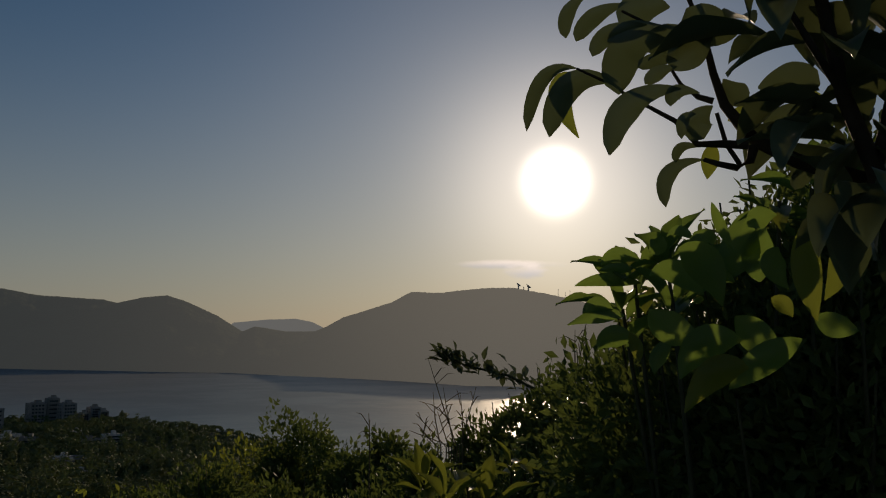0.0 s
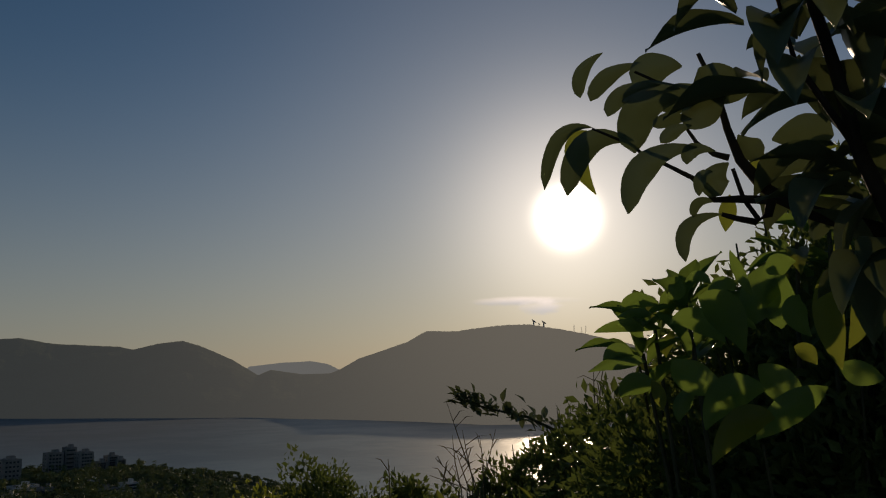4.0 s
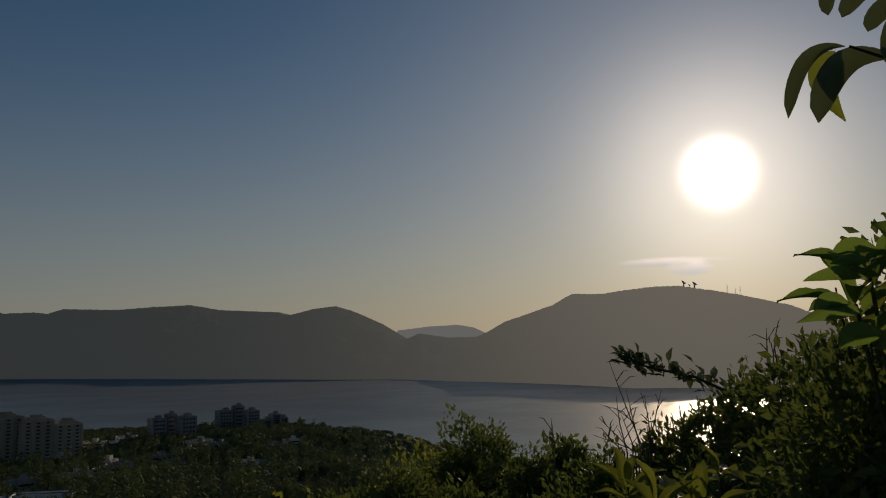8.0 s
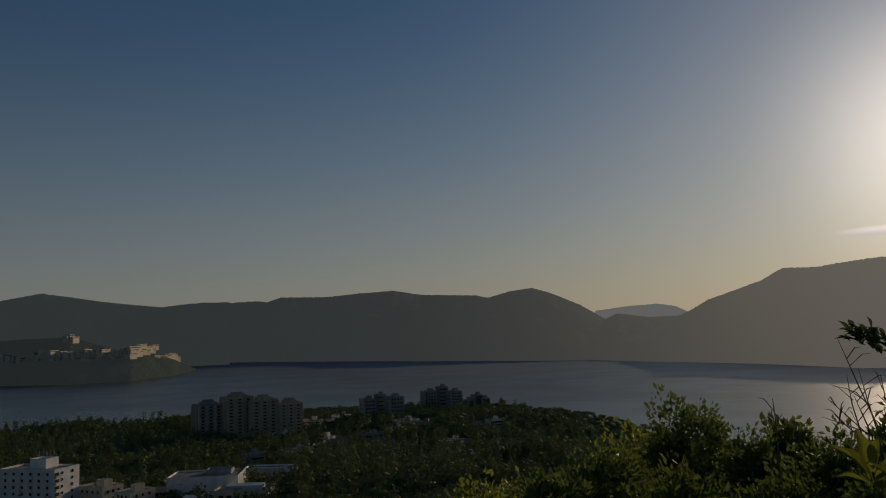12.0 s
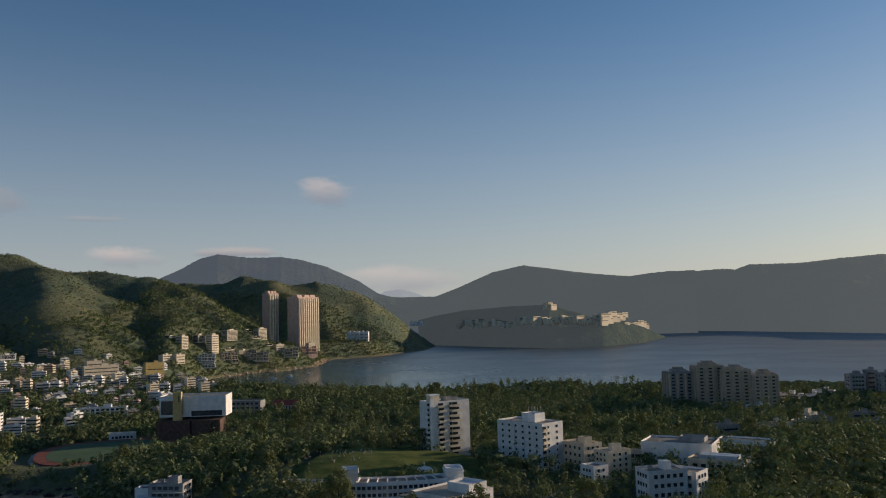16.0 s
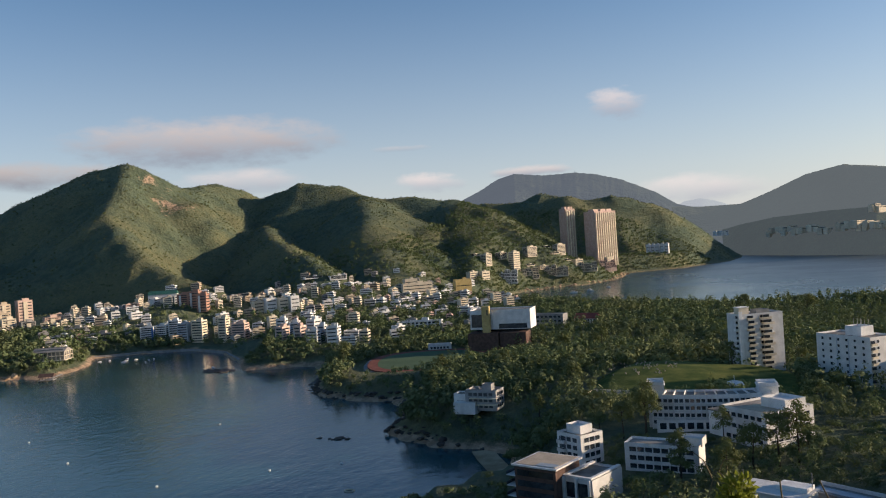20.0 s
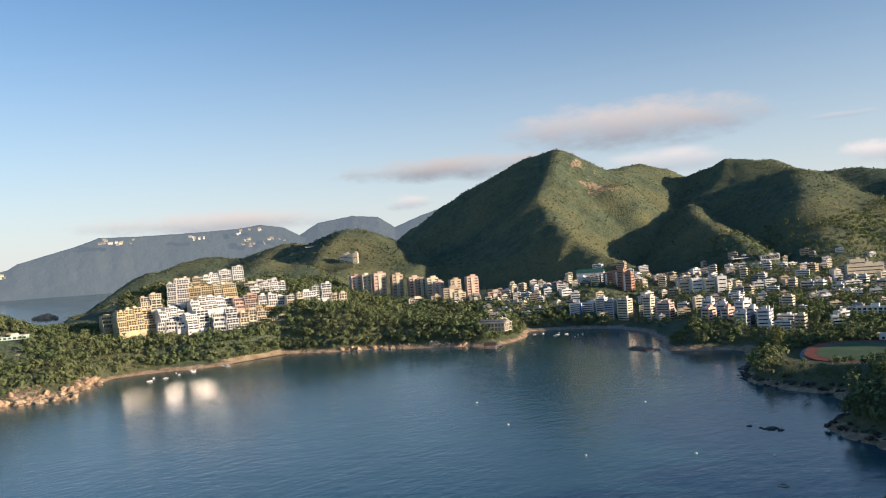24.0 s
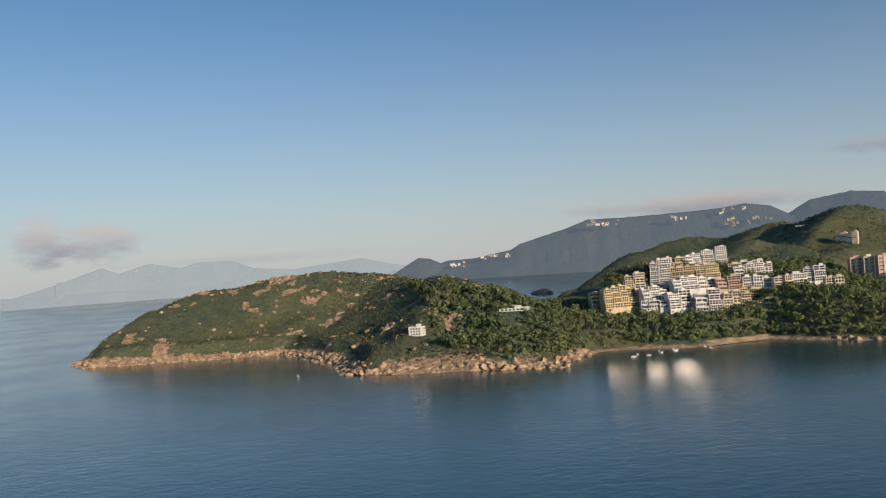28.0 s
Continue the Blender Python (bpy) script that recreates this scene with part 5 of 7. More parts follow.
stepped_flats(-856, 487, 40.8, 23.3, 27.5, 3, 5, CREAM)
stepped_flats(-890, 482, 52.2, 40.6, 38.8, 2, 6, OCHRE)
stepped_flats(-937, 351, 63.3, 37.2, 45.2, 4, 7, OCHRE)
stepped_flats(-956, 332, 58.6, 42.8, 25.8, 3, 4, OCHRE)
stepped_flats(-925, 389, 59.9, 43.6, 32.9, 2, 5, WHITE)
stepped_flats(-914, 381, 44.5, 34.8, 31.4, 2, 6, WHITE)
stepped_flats(-958, 377, 76.7, 57.7, 24.0, 3, 4, CREAM)
stepped_flats(-984, 450, 80.2, 62.9, 29.9, 3, 5, OCHRE)
stepped_flats(-976, 481, 81.1, 64.2, 29.8, 3, 5, OCHRE)
stepped_flats(-949, 450, 67.9, 52.1, 56.0, 2, 9, WHITE)
stepped_flats(-998, 427, 91.1, 60.8, 27.6, 5, 4, WHITE)
stepped_flats(-929, 485, 65.9, 49.5, 29.3, 3, 5, PINK)
stepped_flats(-980, 546, 78.8, 62.5, 49.1, 3, 8, WHITE)
stepped_flats(-1006, 556, 82.0, 74.4, 29.9, 1, 5, WHITE)
stepped_flats(-926, 520, 64.2, 49.7, 35.5, 3, 6, WHITE)
stepped_flats(-903, 540, 63.3, 49.8, 21.6, 3, 3, CREAM)
stepped_flats(-906, 562, 64.2, 51.1, 17.5, 2, 3, WHITE)
stepped_flats(-913, 587, 72.0, 53.0, 24.7, 3, 4, WHITE)
stepped_flats(-899, 603, 58.3, 50.1, 20.4, 1, 4, CREAM)
stepped_flats(-1039, 473, 91.8, 78.7, 16.3, 2, 3, CREAM)
stepped_flats(-1039, 494, 95.2, 78.9, 22.7, 3, 4, WHITE)
stepped_flats(-1041, 516, 99.0, 82.2, 15.9, 3, 3, WHITE)
stepped_flats(-1043, 535, 103.2, 79.5, 15.4, 5, 3, WHITE)
stepped_flats(-1036, 451, 92.4, 80.1, 21.7, 2, 4, CREAM)
stepped_flats(-999, 529, 79.2, 65.3, 17.0, 2, 3, CREAM)


stepped_flats(-391, 1601, 42.6, 22.2, 47.9, 2, 5, CREAM, "cape row")
stepped_flats(-349, 1652, 44.4, 23.4, 61.4, 2, 6, CREAM, "cape row")
stepped_flats(-305, 1738, 44.9, 25.4, 64.2, 2, 6, CREAM, "cape row")
stepped_flats(-417, 1524, 44.0, 19.1, 48.3, 3, 5, WHITE, "cape row")
stepped_flats(-270, 1850, 44.2, 24.8, 50.3, 2, 4, PINK, "cape row")
stepped_flats(-511, 1303, 43.4, 26.5, 61.1, 2, 7, CREAM, "cape row")
stepped_flats(-450, 1400, 37.3, 19.3, 42.8, 2, 5, CREAM, "cape row")
stepped_flats(-504, 1392, 43.9, 29.9, 43.0, 2, 4, WHITE, "cape row")

# single houses on the far slopes
block("white_villa", "white three-storey villa above the rocks", "villa", -875, 95, 37.8, 15, 12, -20, 3, WHITE, 4, 0, 2, (1.6, 1.5), 0.3)
mv, mh = block("green_villa", "pale green flat-roofed villa in the wood", "villa", -906, 211, 45.5, 34, 11, -10, 1, MINT, 7, 0, 2, (2.4, 1.6), 0.2)
slab(mv, "roof_terrace", 8, 1, mh - 0.8, 16, 8, 1.6, WHITE)
block("hill_villa", "white box-shaped villa on the hill", "villa", -1566, 986, 104.5, 24, 14, -16, 2, WHITE, 0, 0, 0, hut=0.0, ribbon=("front",))
for i in range(4):
    block("hill_villa", "cream villa with red roofs below the hilltop", "villa", -1412 + i * 10, 962 + i * 4, 113 + 2 * (i % 2), 10, 10, -16, 2, CREAM, 0, 0, 0, hut=0.4, ribbon=("front",), group="hilltop villas")
for i in range(5):
    block("cliff_flats", "white row of flats on the dark slope", "apartment block", -214 + i * 12, 2262 - i, 66, 11, 14, -12, 3, WHITE, 0, 0, 0, hut=0.4, ribbon=("front",), group="cliff flats")

# houses of the town on the slope, from a few patterns
def corner_band(w, d):
    """A storey's band of glazing along the front and round the corner to the right."""
    key = ("corner_band", w, d)
    if key not in MESHES:
        bm = bmesh.new()
        a, b = w / 2, d / 2
        foot = [bm.verts.new((px, py, 0)) for px, py in ((0.8 - a, -b - 0.08), (a + 0.08, -b - 0.08), (a + 0.08, b - 0.8), (a - 0.08, b - 0.8), (a - 0.08, 0.08 - b), (0.8 - a, 0.08 - b))]
        top = bmesh.ops.extrude_face_region(bm, geom=[bm.faces.new(foot)])
        bmesh.ops.translate(bm, verts=[g for g in top["geom"] if isinstance(g, bmesh.types.BMVert)], vec=(0, 0, 1.25))
        bmesh.ops.recalc_face_normals(bm, faces=bm.faces[:])
        me = bpy.data.meshes.new("window_band")
        bm.to_mesh(me)
        bm.free()
        me.materials.append(GLASS)
        MESHES[key] = me
    return MESHES[key]


def house_pattern(w, d, floors, mat, hut, label):
    h = floors * 3.1 + 2
    root = thing("town_house", label, "house", pose(0, 0, 0), "town houses")
    part("wall", wall_mesh(w, d, h, mat), root)
    part("roof", box_mesh(w - 0.6, d - 0.6, 0.1, ROOF, 0, "roof"), root, pose(0, 0, h - 0.88))
    for k in range(floors):
        part("window_band", corner_band(w, d), root, pose(0, 0, 2.4 + k * 3.1))
    part("stair_hut", wall_mesh(max(2.4, w * hut), d * 0.4, 2.6, mat), root, pose(w * 0.15, 0, h - 0.85))
    return root


PATTERNS = [house_pattern(*p) for p in ((10, 9, 3, WHITE, 0.4, "white three-storey town house with a flat roof on the slope"), (13, 9, 2, WHITE, 0.3, "white two-storey town house with a flat roof on the slope"), (9, 9, 4, CREAM, 0.45, "cream four-storey town house with a flat roof on the slope"),
                                        (14, 10, 3, TAN, 0.3, "tan town house with a flat roof on the slope"), (18, 10, 3, WHITE, 0.2, "long white town house with a flat roof on the slope"), (9, 8, 3, PINK, 0.4, "pink town house with a flat roof on the slope"), (12, 11, 5, CREAM, 0.4, "tall cream town house with a flat roof on the slope"), (11, 9, 3, GREY, 0.4, "grey town house with a flat roof on the slope"))]
rng = random.Random(21)
batch = np.array([(rng.uniform(-46, -14.5), 760 + 660 * rng.random() ** 0.85) for _ in range(1600)])
hx_, hy_ = batch[:, 1] * np.sin(np.radians(batch[:, 0])), batch[:, 1] * np.cos(np.radians(batch[:, 0]))
hz_ = ground_z(hx_, hy_)
fit = (inland(hx_, hy_) > 22) & (hz_ > 3) & (hz_ < 60) & ~((hx_ > -330) & (hx_ < -170) & (hy_ > 530) & (hy_ < 730)) & ((hx_ + 192) ** 2 + (hy_ - 672) ** 2 > 60 ** 2)
fit &= ~((hx_ > -215 - (hy_ - 700) * 0.3) & (hy_ < 900))
taken, first = [], set()
for hx, hy, g in zip(hx_[fit], hy_[fit], hz_[fit]):
    if len(taken) >= 320:
        break
    if any((hx - px) ** 2 + (hy - py) ** 2 < 14 ** 2 for px, py in taken):
        continue
    taken.append((hx, hy))
    k = rng.randrange(len(PATTERNS))
    m = bearing_pose(hx, hy, g - 1.2, rng.uniform(-30, 42)) @ Matrix.Scale(rng.uniform(0.75, 1.12), 4)
    if k not in first:
        first.add(k)
        PATTERNS[k].matrix_basis = m
    else:
        copy_thing(PATTERNS[k], m)

# ---- woods ----
KIDS = {}
for o in scene.objects:
    if o.parent is not None and o.type == "MESH" and o.parent.parent is None:
        KIDS[o.parent.name] = max(KIDS.get(o.parent.name, 0), o.dimensions.x)
KEEP_OFF = [(o.location.x, o.location.y, 4 + KIDS.get(o.name, 0) * 0.5) for o in scene.objects if o.parent is None and o.type == "EMPTY"]
KEEP_OFF += [(-30, 326, 8), (-8, 324, 8), (-18, 320, 8), (-52, 282, 8), (-60, 243, 12), (58, 416, 9)]
OPEN = [(-888, 206, 17), (-866, 201, 15), (-850, 93, 14), (-231, 606, 67), (-224, 556, 40), (-248, 548, 30)]


def clear_of(x, y, extra=0.0):
    ok = np.ones(x.shape, bool)
    for px, py, r in KEEP_OFF:
        ok &= (x - px) ** 2 + (y - py) ** 2 > (min(r, 16) + extra) ** 2
    for px, py, r in OPEN:
        ok &= (x - px) ** 2 + (y - py) ** 2 > r ** 2
    return ok


def scatter(x0, x1, y0, y1, step, seed, keep=1.0):
    r = np.random.RandomState(seed)
    gx, gy = np.meshgrid(np.arange(x0, x1, step), np.arange(y0, y1, step))
    x, y = gx.ravel() + r.uniform(-0.45, 0.45, gx.size) * step, gy.ravel() + r.uniform(-0.45, 0.45, gx.size) * step
    m = r.rand(x.size) < keep
    return x[m], y[m]


def crown_cards(x, y, z, rad, tall, cards, card, seed):
    """Leaf clusters in uneven crowns: corners of many small tilted quads."""
    r = np.random.RandomState(seed)
    n = len(x) * cards
    i = np.repeat(np.arange(len(x)), cards)
    d = r.normal(size=(n, 3))
    d /= np.linalg.norm(d, axis=1)[:, None]
    lump = 0.72 + 0.38 * np.sin(d[:, 0] * 3.1 + i * 1.7) * np.sin(d[:, 1] * 3.7 + i * 2.3) + 0.15 * np.sin(d[:, 2] * 6 + i)
    rr = lump * r.uniform(0.55, 1.0, n) ** 0.6
    c = np.stack([x[i] + d[:, 0] * rr * rad[i], y[i] + d[:, 1] * rr * rad[i], z[i] + tall[i] * (0.60 + 0.42 * d[:, 2] * rr)], 1)
    nor = d + r.normal(size=(n, 3)) * 0.32 + np.array([0, 0, 0.30])
    nor /= np.linalg.norm(nor, axis=1)[:, None]
    u = np.cross(nor, r.normal(size=(n, 3)))
    u /= np.linalg.norm(u, axis=1)[:, None]
    v = np.cross(nor, u)
    s = (card * rad[i] * r.uniform(0.6, 1.25, n))[:, None]
    return np.stack([c - u * s, c - v * s * 0.62, c + u * s, c + v * s * 0.62], 1).reshape(-1, 3)


def quads(count):
    return np.arange(count * 4).reshape(-1, 4)


def wood(name, label, parts, mat):
    v = np.concatenate(parts)
    tagged(new(name, np_mesh(name, v, quads(len(v) // 4), mat, smooth=False)), label, "trees", kind="stuff")


x, y = scatter(-430, 580, 40, 985, 6.2, 1)
dist = np.hypot(x, y)
bearing = np.degrees(np.arctan2(x, y))
ok = (inland(x, y) > 4) & (dist > 95) & (bearing < 62) & clear_of(x, y) & ~((x > np.where(y > 396, -68, -36)) & (x < 26) & (y > 388) & (y < 472))
x, y, dist = x[ok], y[ok], dist[ok]
z = ground_z(x, y)
r = np.random.RandomState(2)
rad = r.uniform(2.6, 5.2, len(x)) * (0.75 + 0.5 * (wobble(x, y, 70, 2, 9) > 0))
tall = rad * r.uniform(1.5, 2.3, len(x)) + 1.0
cone = r.rand(len(x)) < 0.10
tall[cone] *= 1.7
rad[cone] *= 0.75
tall[dist > 560] *= 0.72
spire = (dist > 400) & (r.rand(len(x)) < 0.14)
tall[spire] = r.uniform(9, 15, spire.sum())
rad[spire] = tall[spire] * 0.26
bear = np.degrees(np.arctan2(x, y))
sight = 100 - dist * np.tan(np.radians(np.interp(bear, [-40, -20, -12, -8, -4, 0, 6, 12, 20, 30, 45], [22, 19.5, 17.2, 16.2, 15.3, 14.3, 13.4, 12.8, 9.5, 10.5, 10.5])))
tall = np.where(dist < 340, np.minimum(tall, sight - z), tall)
tall = np.where((bear > -3) & (bear < 10) & (dist < 226), np.minimum(tall, 100 - dist * np.tan(radians(17.8)) - z), tall)
tall = np.where((tall < 2.6) & (dist > 235) & (dist < 340) & (tall > -14), r.uniform(1.8, 3.2, len(x)), tall)
shore_line = 100 - dist * np.tan(np.radians(np.interp(bear, [22, 31, 36, 38, 40, 42, 44, 50, 60], [5.3, 5.2, 5.0, 5.2, 5.8, 6.2, 7.4, 10, 14])))
tall = np.where(bear > 22, np.maximum(np.minimum(tall * 1.3, shore_line + r.uniform(-1, 4, len(x)) + 8 * (r.rand(len(x)) < 0.10) - z), 2.6), tall)
rad = np.where(tall < 3.4, np.minimum(rad, 3.2), rad)
ok = tall > 2
x, y, z, rad, tall, dist = x[ok], y[ok], z[ok], rad[ok], tall[ok], dist[ok]
near, mid = dist < 360, (dist >= 360) & (dist < 560)
far = dist >= 560
wood("peninsula_wood", "dense dark green wood on the peninsula", [crown_cards(x[m], y[m], z[m], rad[m], tall[m], k, c, 3) for m, k, c in ((dist < 200, 400, 0.095), (near & (dist >= 200), 190, 0.14), (mid, 96, 0.20), (far, 48, 0.27))], CROWN)
x, y = scatter(-1180, -600, 120, 790, 6.9, 4)
ok = (inland(x, y) > 3.5) & clear_of(x, y, -9)
x, y = x[ok], y[ok]
z = ground_z(x, y)
ok = (z < 78) & (bare_rock(x, y, z) < 0.35)
x, y, z = x[ok], y[ok], z[ok]
rad = r.uniform(3.0, 5.4, len(x)) * (1 + 0.5 * (r.rand(len(x)) < 0.3))
dist, bear = np.hypot(x, y), np.degrees(np.arctan2(x, y))
rim = 101 + dist * np.tan(np.radians(np.interp(bear, [-79.6, -77.7, -75.5, -73.2, -71.8, -70.6, -69.5], [-1.25, -1.6, -2.64, -2.75, -2.87, -2.7, 4.0])))
tall = np.where(bear > -81, np.minimum(rad * r.uniform(1.5, 2.3, len(x)), rim - z), rad * 1.8)
ok = tall > 1.2
parts = [crown_cards(x[ok], y[ok], z[ok] - 1, np.minimum(rad, tall * 1.3)[ok], tall[ok] + 0.5, 52, 0.25, 5)]
x, y = scatter(-760, -170, 730, 1450, 9.5, 6, 0.50)
ok = (inland(x, y) > 6) & clear_of(x, y, -5)
x, y = x[ok], y[ok]
z = ground_z(x, y)
rad = r.uniform(2.6, 5.2, len(x))
parts.append(crown_cards(x, y, z - 1, rad, rad * r.uniform(1.4, 2.2, len(x)), 32, 0.30, 7))
x, y = scatter(-620, 10, 1400, 2420, 9, 16, 0.9)
ok = (inland(x, y) > 5) & clear_of(x, y, -6)
x, y = x[ok], y[ok]
z = ground_z(x, y)
rad = r.uniform(3, 6, len(x))
parts.append(crown_cards(x, y, z - 1, rad, rad * 1.5, 24, 0.32, 17))
wood("bay_wood", "green wood along the far shore of the bay", parts, CROWN)
parts = []
for x0, x1, y0, y1, step, keep, lo, hi, k, seed in ((-1800, 20, 1000, 2760, 11, 0.6, 1.8, 4.2, 12, 8), (-1400, -780, -340, 240, 6.6, 0.8, 1.2, 3.2, 18, 9), (-2050, -1180, 500, 1100, 13, 0.55, 2.2, 5, 14, 10)):
    x, y = scatter(x0, x1, y0, y1, step, seed, keep)
    ok = (inland(x, y) > 9) & clear_of(x, y)
    x, y = x[ok], y[ok]
    z = ground_z(x, y)
    ok = bare_rock(x, y, z) < 0.75
    x, y, z = x[ok], y[ok], z[ok]
    rad = r.uniform(lo, hi, len(x))
    parts.append(crown_cards(x, y, z - rad * 0.5, rad, rad * 1.3, k, 0.36, seed))
wood("hillside_scrub", "green scrub on the hillsides and the headland", parts, SCRUB)


def tapered(points, sides=7):
    """Corners and faces of a tapered stem through (place, radius)."""
    v, f = [], []
    for k, (p, rad) in enumerate(points):
        p = Vector(p)
        a = Vector(points[max(k - 1, 0)][0])
        b = Vector(points[min(k + 1, len(points) - 1)][0])
        t = (b - a).normalized()
        s = t.orthogonal().normalized()
        q = t.cross(s)
        for i in range(sides):
            g = 2 * math.pi * i / sides
            v.append(p + (s * math.cos(g) + q * math.sin(g)) * rad)
        if k:
            for i in range(sides):
                o = (k - 1) * sides
                f.append((o + i, o + (i + 1) % sides, o + sides + (i + 1) % sides, o + sides + i))
    return v, f


def stem_mesh(name, stems, mat, sides=7):
    v, f = [], []
    for s in stems:
        a, b = tapered(s, sides)
        f += [tuple(i + len(v) for i in q) for q in b]
        v += a
    return np_mesh(name, [tuple(p) for p in v], f, mat)


def tree_pattern(seed, height, spread, mat, label, airy):
    rg = random.Random(seed)
    root = thing("tree", label, "tree", pose(0, 0, 0), "peninsula trees")
    top = Vector((rg.uniform(-0.5, 0.5), rg.uniform(-0.5, 0.5), height * 0.9))
    part("trunk", stem_mesh("trunk", [[((0, 0, -1), 0.32), ((0.1, 0, height * 0.3), 0.24), (top * 0.6, 0.15), (top, 0.05)]], BARK), root)
    limbs, pts = [], []
    for i in range(13):
        a, hgt = rg.uniform(0, 6.28), height * rg.uniform(0.35, 0.85)
        ln = spread * (1.15 - hgt / height) * rg.uniform(0.7, 1.1) + 0.6
        tip = Vector((math.cos(a) * ln, math.sin(a) * ln, hgt + ln * 0.5))
        limbs.append([(top * (hgt / height / 0.9), 0.10), (tip * 0.5 + top * (hgt / height / 1.8), 0.07), (tip, 0.03)])
        pts.append(tip)
    pts.append(top)
    for limb in limbs[:3]:
        part("limb", stem_mesh("limb", [limb], BARK, 5), root)
    p = np.array([tuple(q) for q in pts])
    rr = np.full(len(p), spread * airy)
    v = crown_cards(p[:, 0], p[:, 1], p[:, 2] - rr * 0.6, rr, rr * 1.5, 120, 0.13, seed)
    part("crown", np_mesh("crown", v, quads(len(v) // 4), mat, smooth=False), root)
    return root


TREES = [tree_pattern(31, 13, 4.0, CROWN_LIGHT, "tall feathery casuarina tree in the wood", 0.62), tree_pattern(32, 9, 4.2, CROWN, "broad dark green tree in the wood", 0.62),
         tree_pattern(33, 15, 3.4, CROWN_LIGHT, "tall feathery casuarina tree in the wood", 0.62), tree_pattern(34, 8, 3.6, CROWN, "rounded dark green tree in the wood", 0.62)]
rng = random.Random(41)
SPOTS_TREE = [(-15, 272, 0), (-8, 274, 2), (2, 280, 0), (-20, 270, 2), (10, 284, 0), (16, 286, 2), (-36, 325, 2), (-44, 318, 0), (-88, 560, 2), (-94, 566, 0), (-300, 590, 0), (-306, 604, 2), (4, 830, 2), (8, 836, 0), (60, 800, 2), (66, 804, 2),
              (40, 400, 1), (66, 398, 3), (34, 418, 1), (40, 444, 3), (31, 466, 0), (-4, 474, 2), (-40, 480, 1), (-84, 440, 3), (-80, 410, 0), (150, 330, 0), (160, 322, 2), (140, 318, 0), (170, 340, 2), (128, 330, 1), (30, 380, 3), (-150, 440, 1), (190, 360, 0)]
for k, (tx, ty, kind) in enumerate(SPOTS_TREE + [(rng.uniform(-200, 300), rng.uniform(230, 620), rng.randrange(4)) for _ in range(70)]):
    g = ground_at(tx, ty)
    if g < 4 or (k >= len(SPOTS_TREE) and not bool(clear_of(np.array([float(tx)]), np.array([float(ty)]))[0])):
        continue
    m = pose(tx, ty, g, 0, 0, rng.uniform(0, 360)) @ Matrix.Scale(rng.uniform(0.8, 1.2), 4)
    if k < 4:
        TREES[kind if k != 1 else 2].matrix_basis = m
        TREES[k].matrix_basis = pose(tx, ty, g, 0, 0, rng.uniform(0, 360))
    else:
        copy_thing(TREES[kind], m)


# ---- lawn with gravestones ----
def cemetery():
    xs, ys = np.linspace(-84, 34, 60), np.linspace(348, 484, 60)
    gx, gy = np.meshgrid(xs, ys)
    gz = ground_z(gx, gy) + 0.35 + 5.5 * np.clip((gy - 395) / 70, 0, 1) - 3.0 * np.clip((((gx + 18) / 54) ** 2 + ((gy - 418) / 62) ** 2 - 0.75) * 4, 0, 3)
    tagged(new("lawn", np_mesh("lawn", np.stack([gx, gy, gz], -1).reshape(-1, 3), grid_faces(*gx.shape), LAWN)), "sloping cemetery lawn, sun patches and tree shade in its colour", "lawn", kind="structure")
    rg = random.Random(51)
    stone = box_mesh(0.6, 0.3, 0.8, TAN, 0.08, "gravestone")
    for i in range(64):
        a, b = rg.random(), rg.random()
        px, py = -66 + 34 * a + rg.uniform(-1, 1), 424 + 36 * b
        ob = new("gravestone", stone)
        ob.matrix_basis = pose(px, py, ground_at(px, py) + 0.25 + 5.5 * min(1, max(0, (py - 395) / 70)), 0, 0, rg.uniform(-15, 15))
        tagged(ob, "small pale gravestone on the lawn", "gravestone", "gravestones")
    mon = thing("memorial", "white memorial with upswept roof tips", "memorial", pose(-3, 392, ground_at(-3, 392)))
    slab(mon, "plinth", 0, 0, 0, 5, 5, 2.0, WHITE)
    for u, v in ((-1.8, -1.8), (1.8, -1.8), (-1.8, 1.8), (1.8, 1.8)):
        slab(mon, "column", u, v, 2, 0.4, 0.4, 3.2, WHITE)
    bm = bmesh.new()
    bmesh.ops.create_cone(bm, cap_ends=True, segments=8, radius1=4.6, radius2=0.3, depth=2.6)
    for vt in bm.verts:
        if vt.co.z < 0 and abs(abs(vt.co.x) - abs(vt.co.y)) < 1.5 and abs(vt.co.x) > 2:
            vt.co.z += 1.4
    me = bpy.data.meshes.new("memorial_roof")
    bm.to_mesh(me)
    bm.free()
    me.materials.append(WHITE)
    part("memorial_roof", me, mon, pose(0, 0, 6.4))
    slab(mon, "spire", 0, 0, 7.2, 0.3, 0.3, 2.6, WHITE)


cemetery()


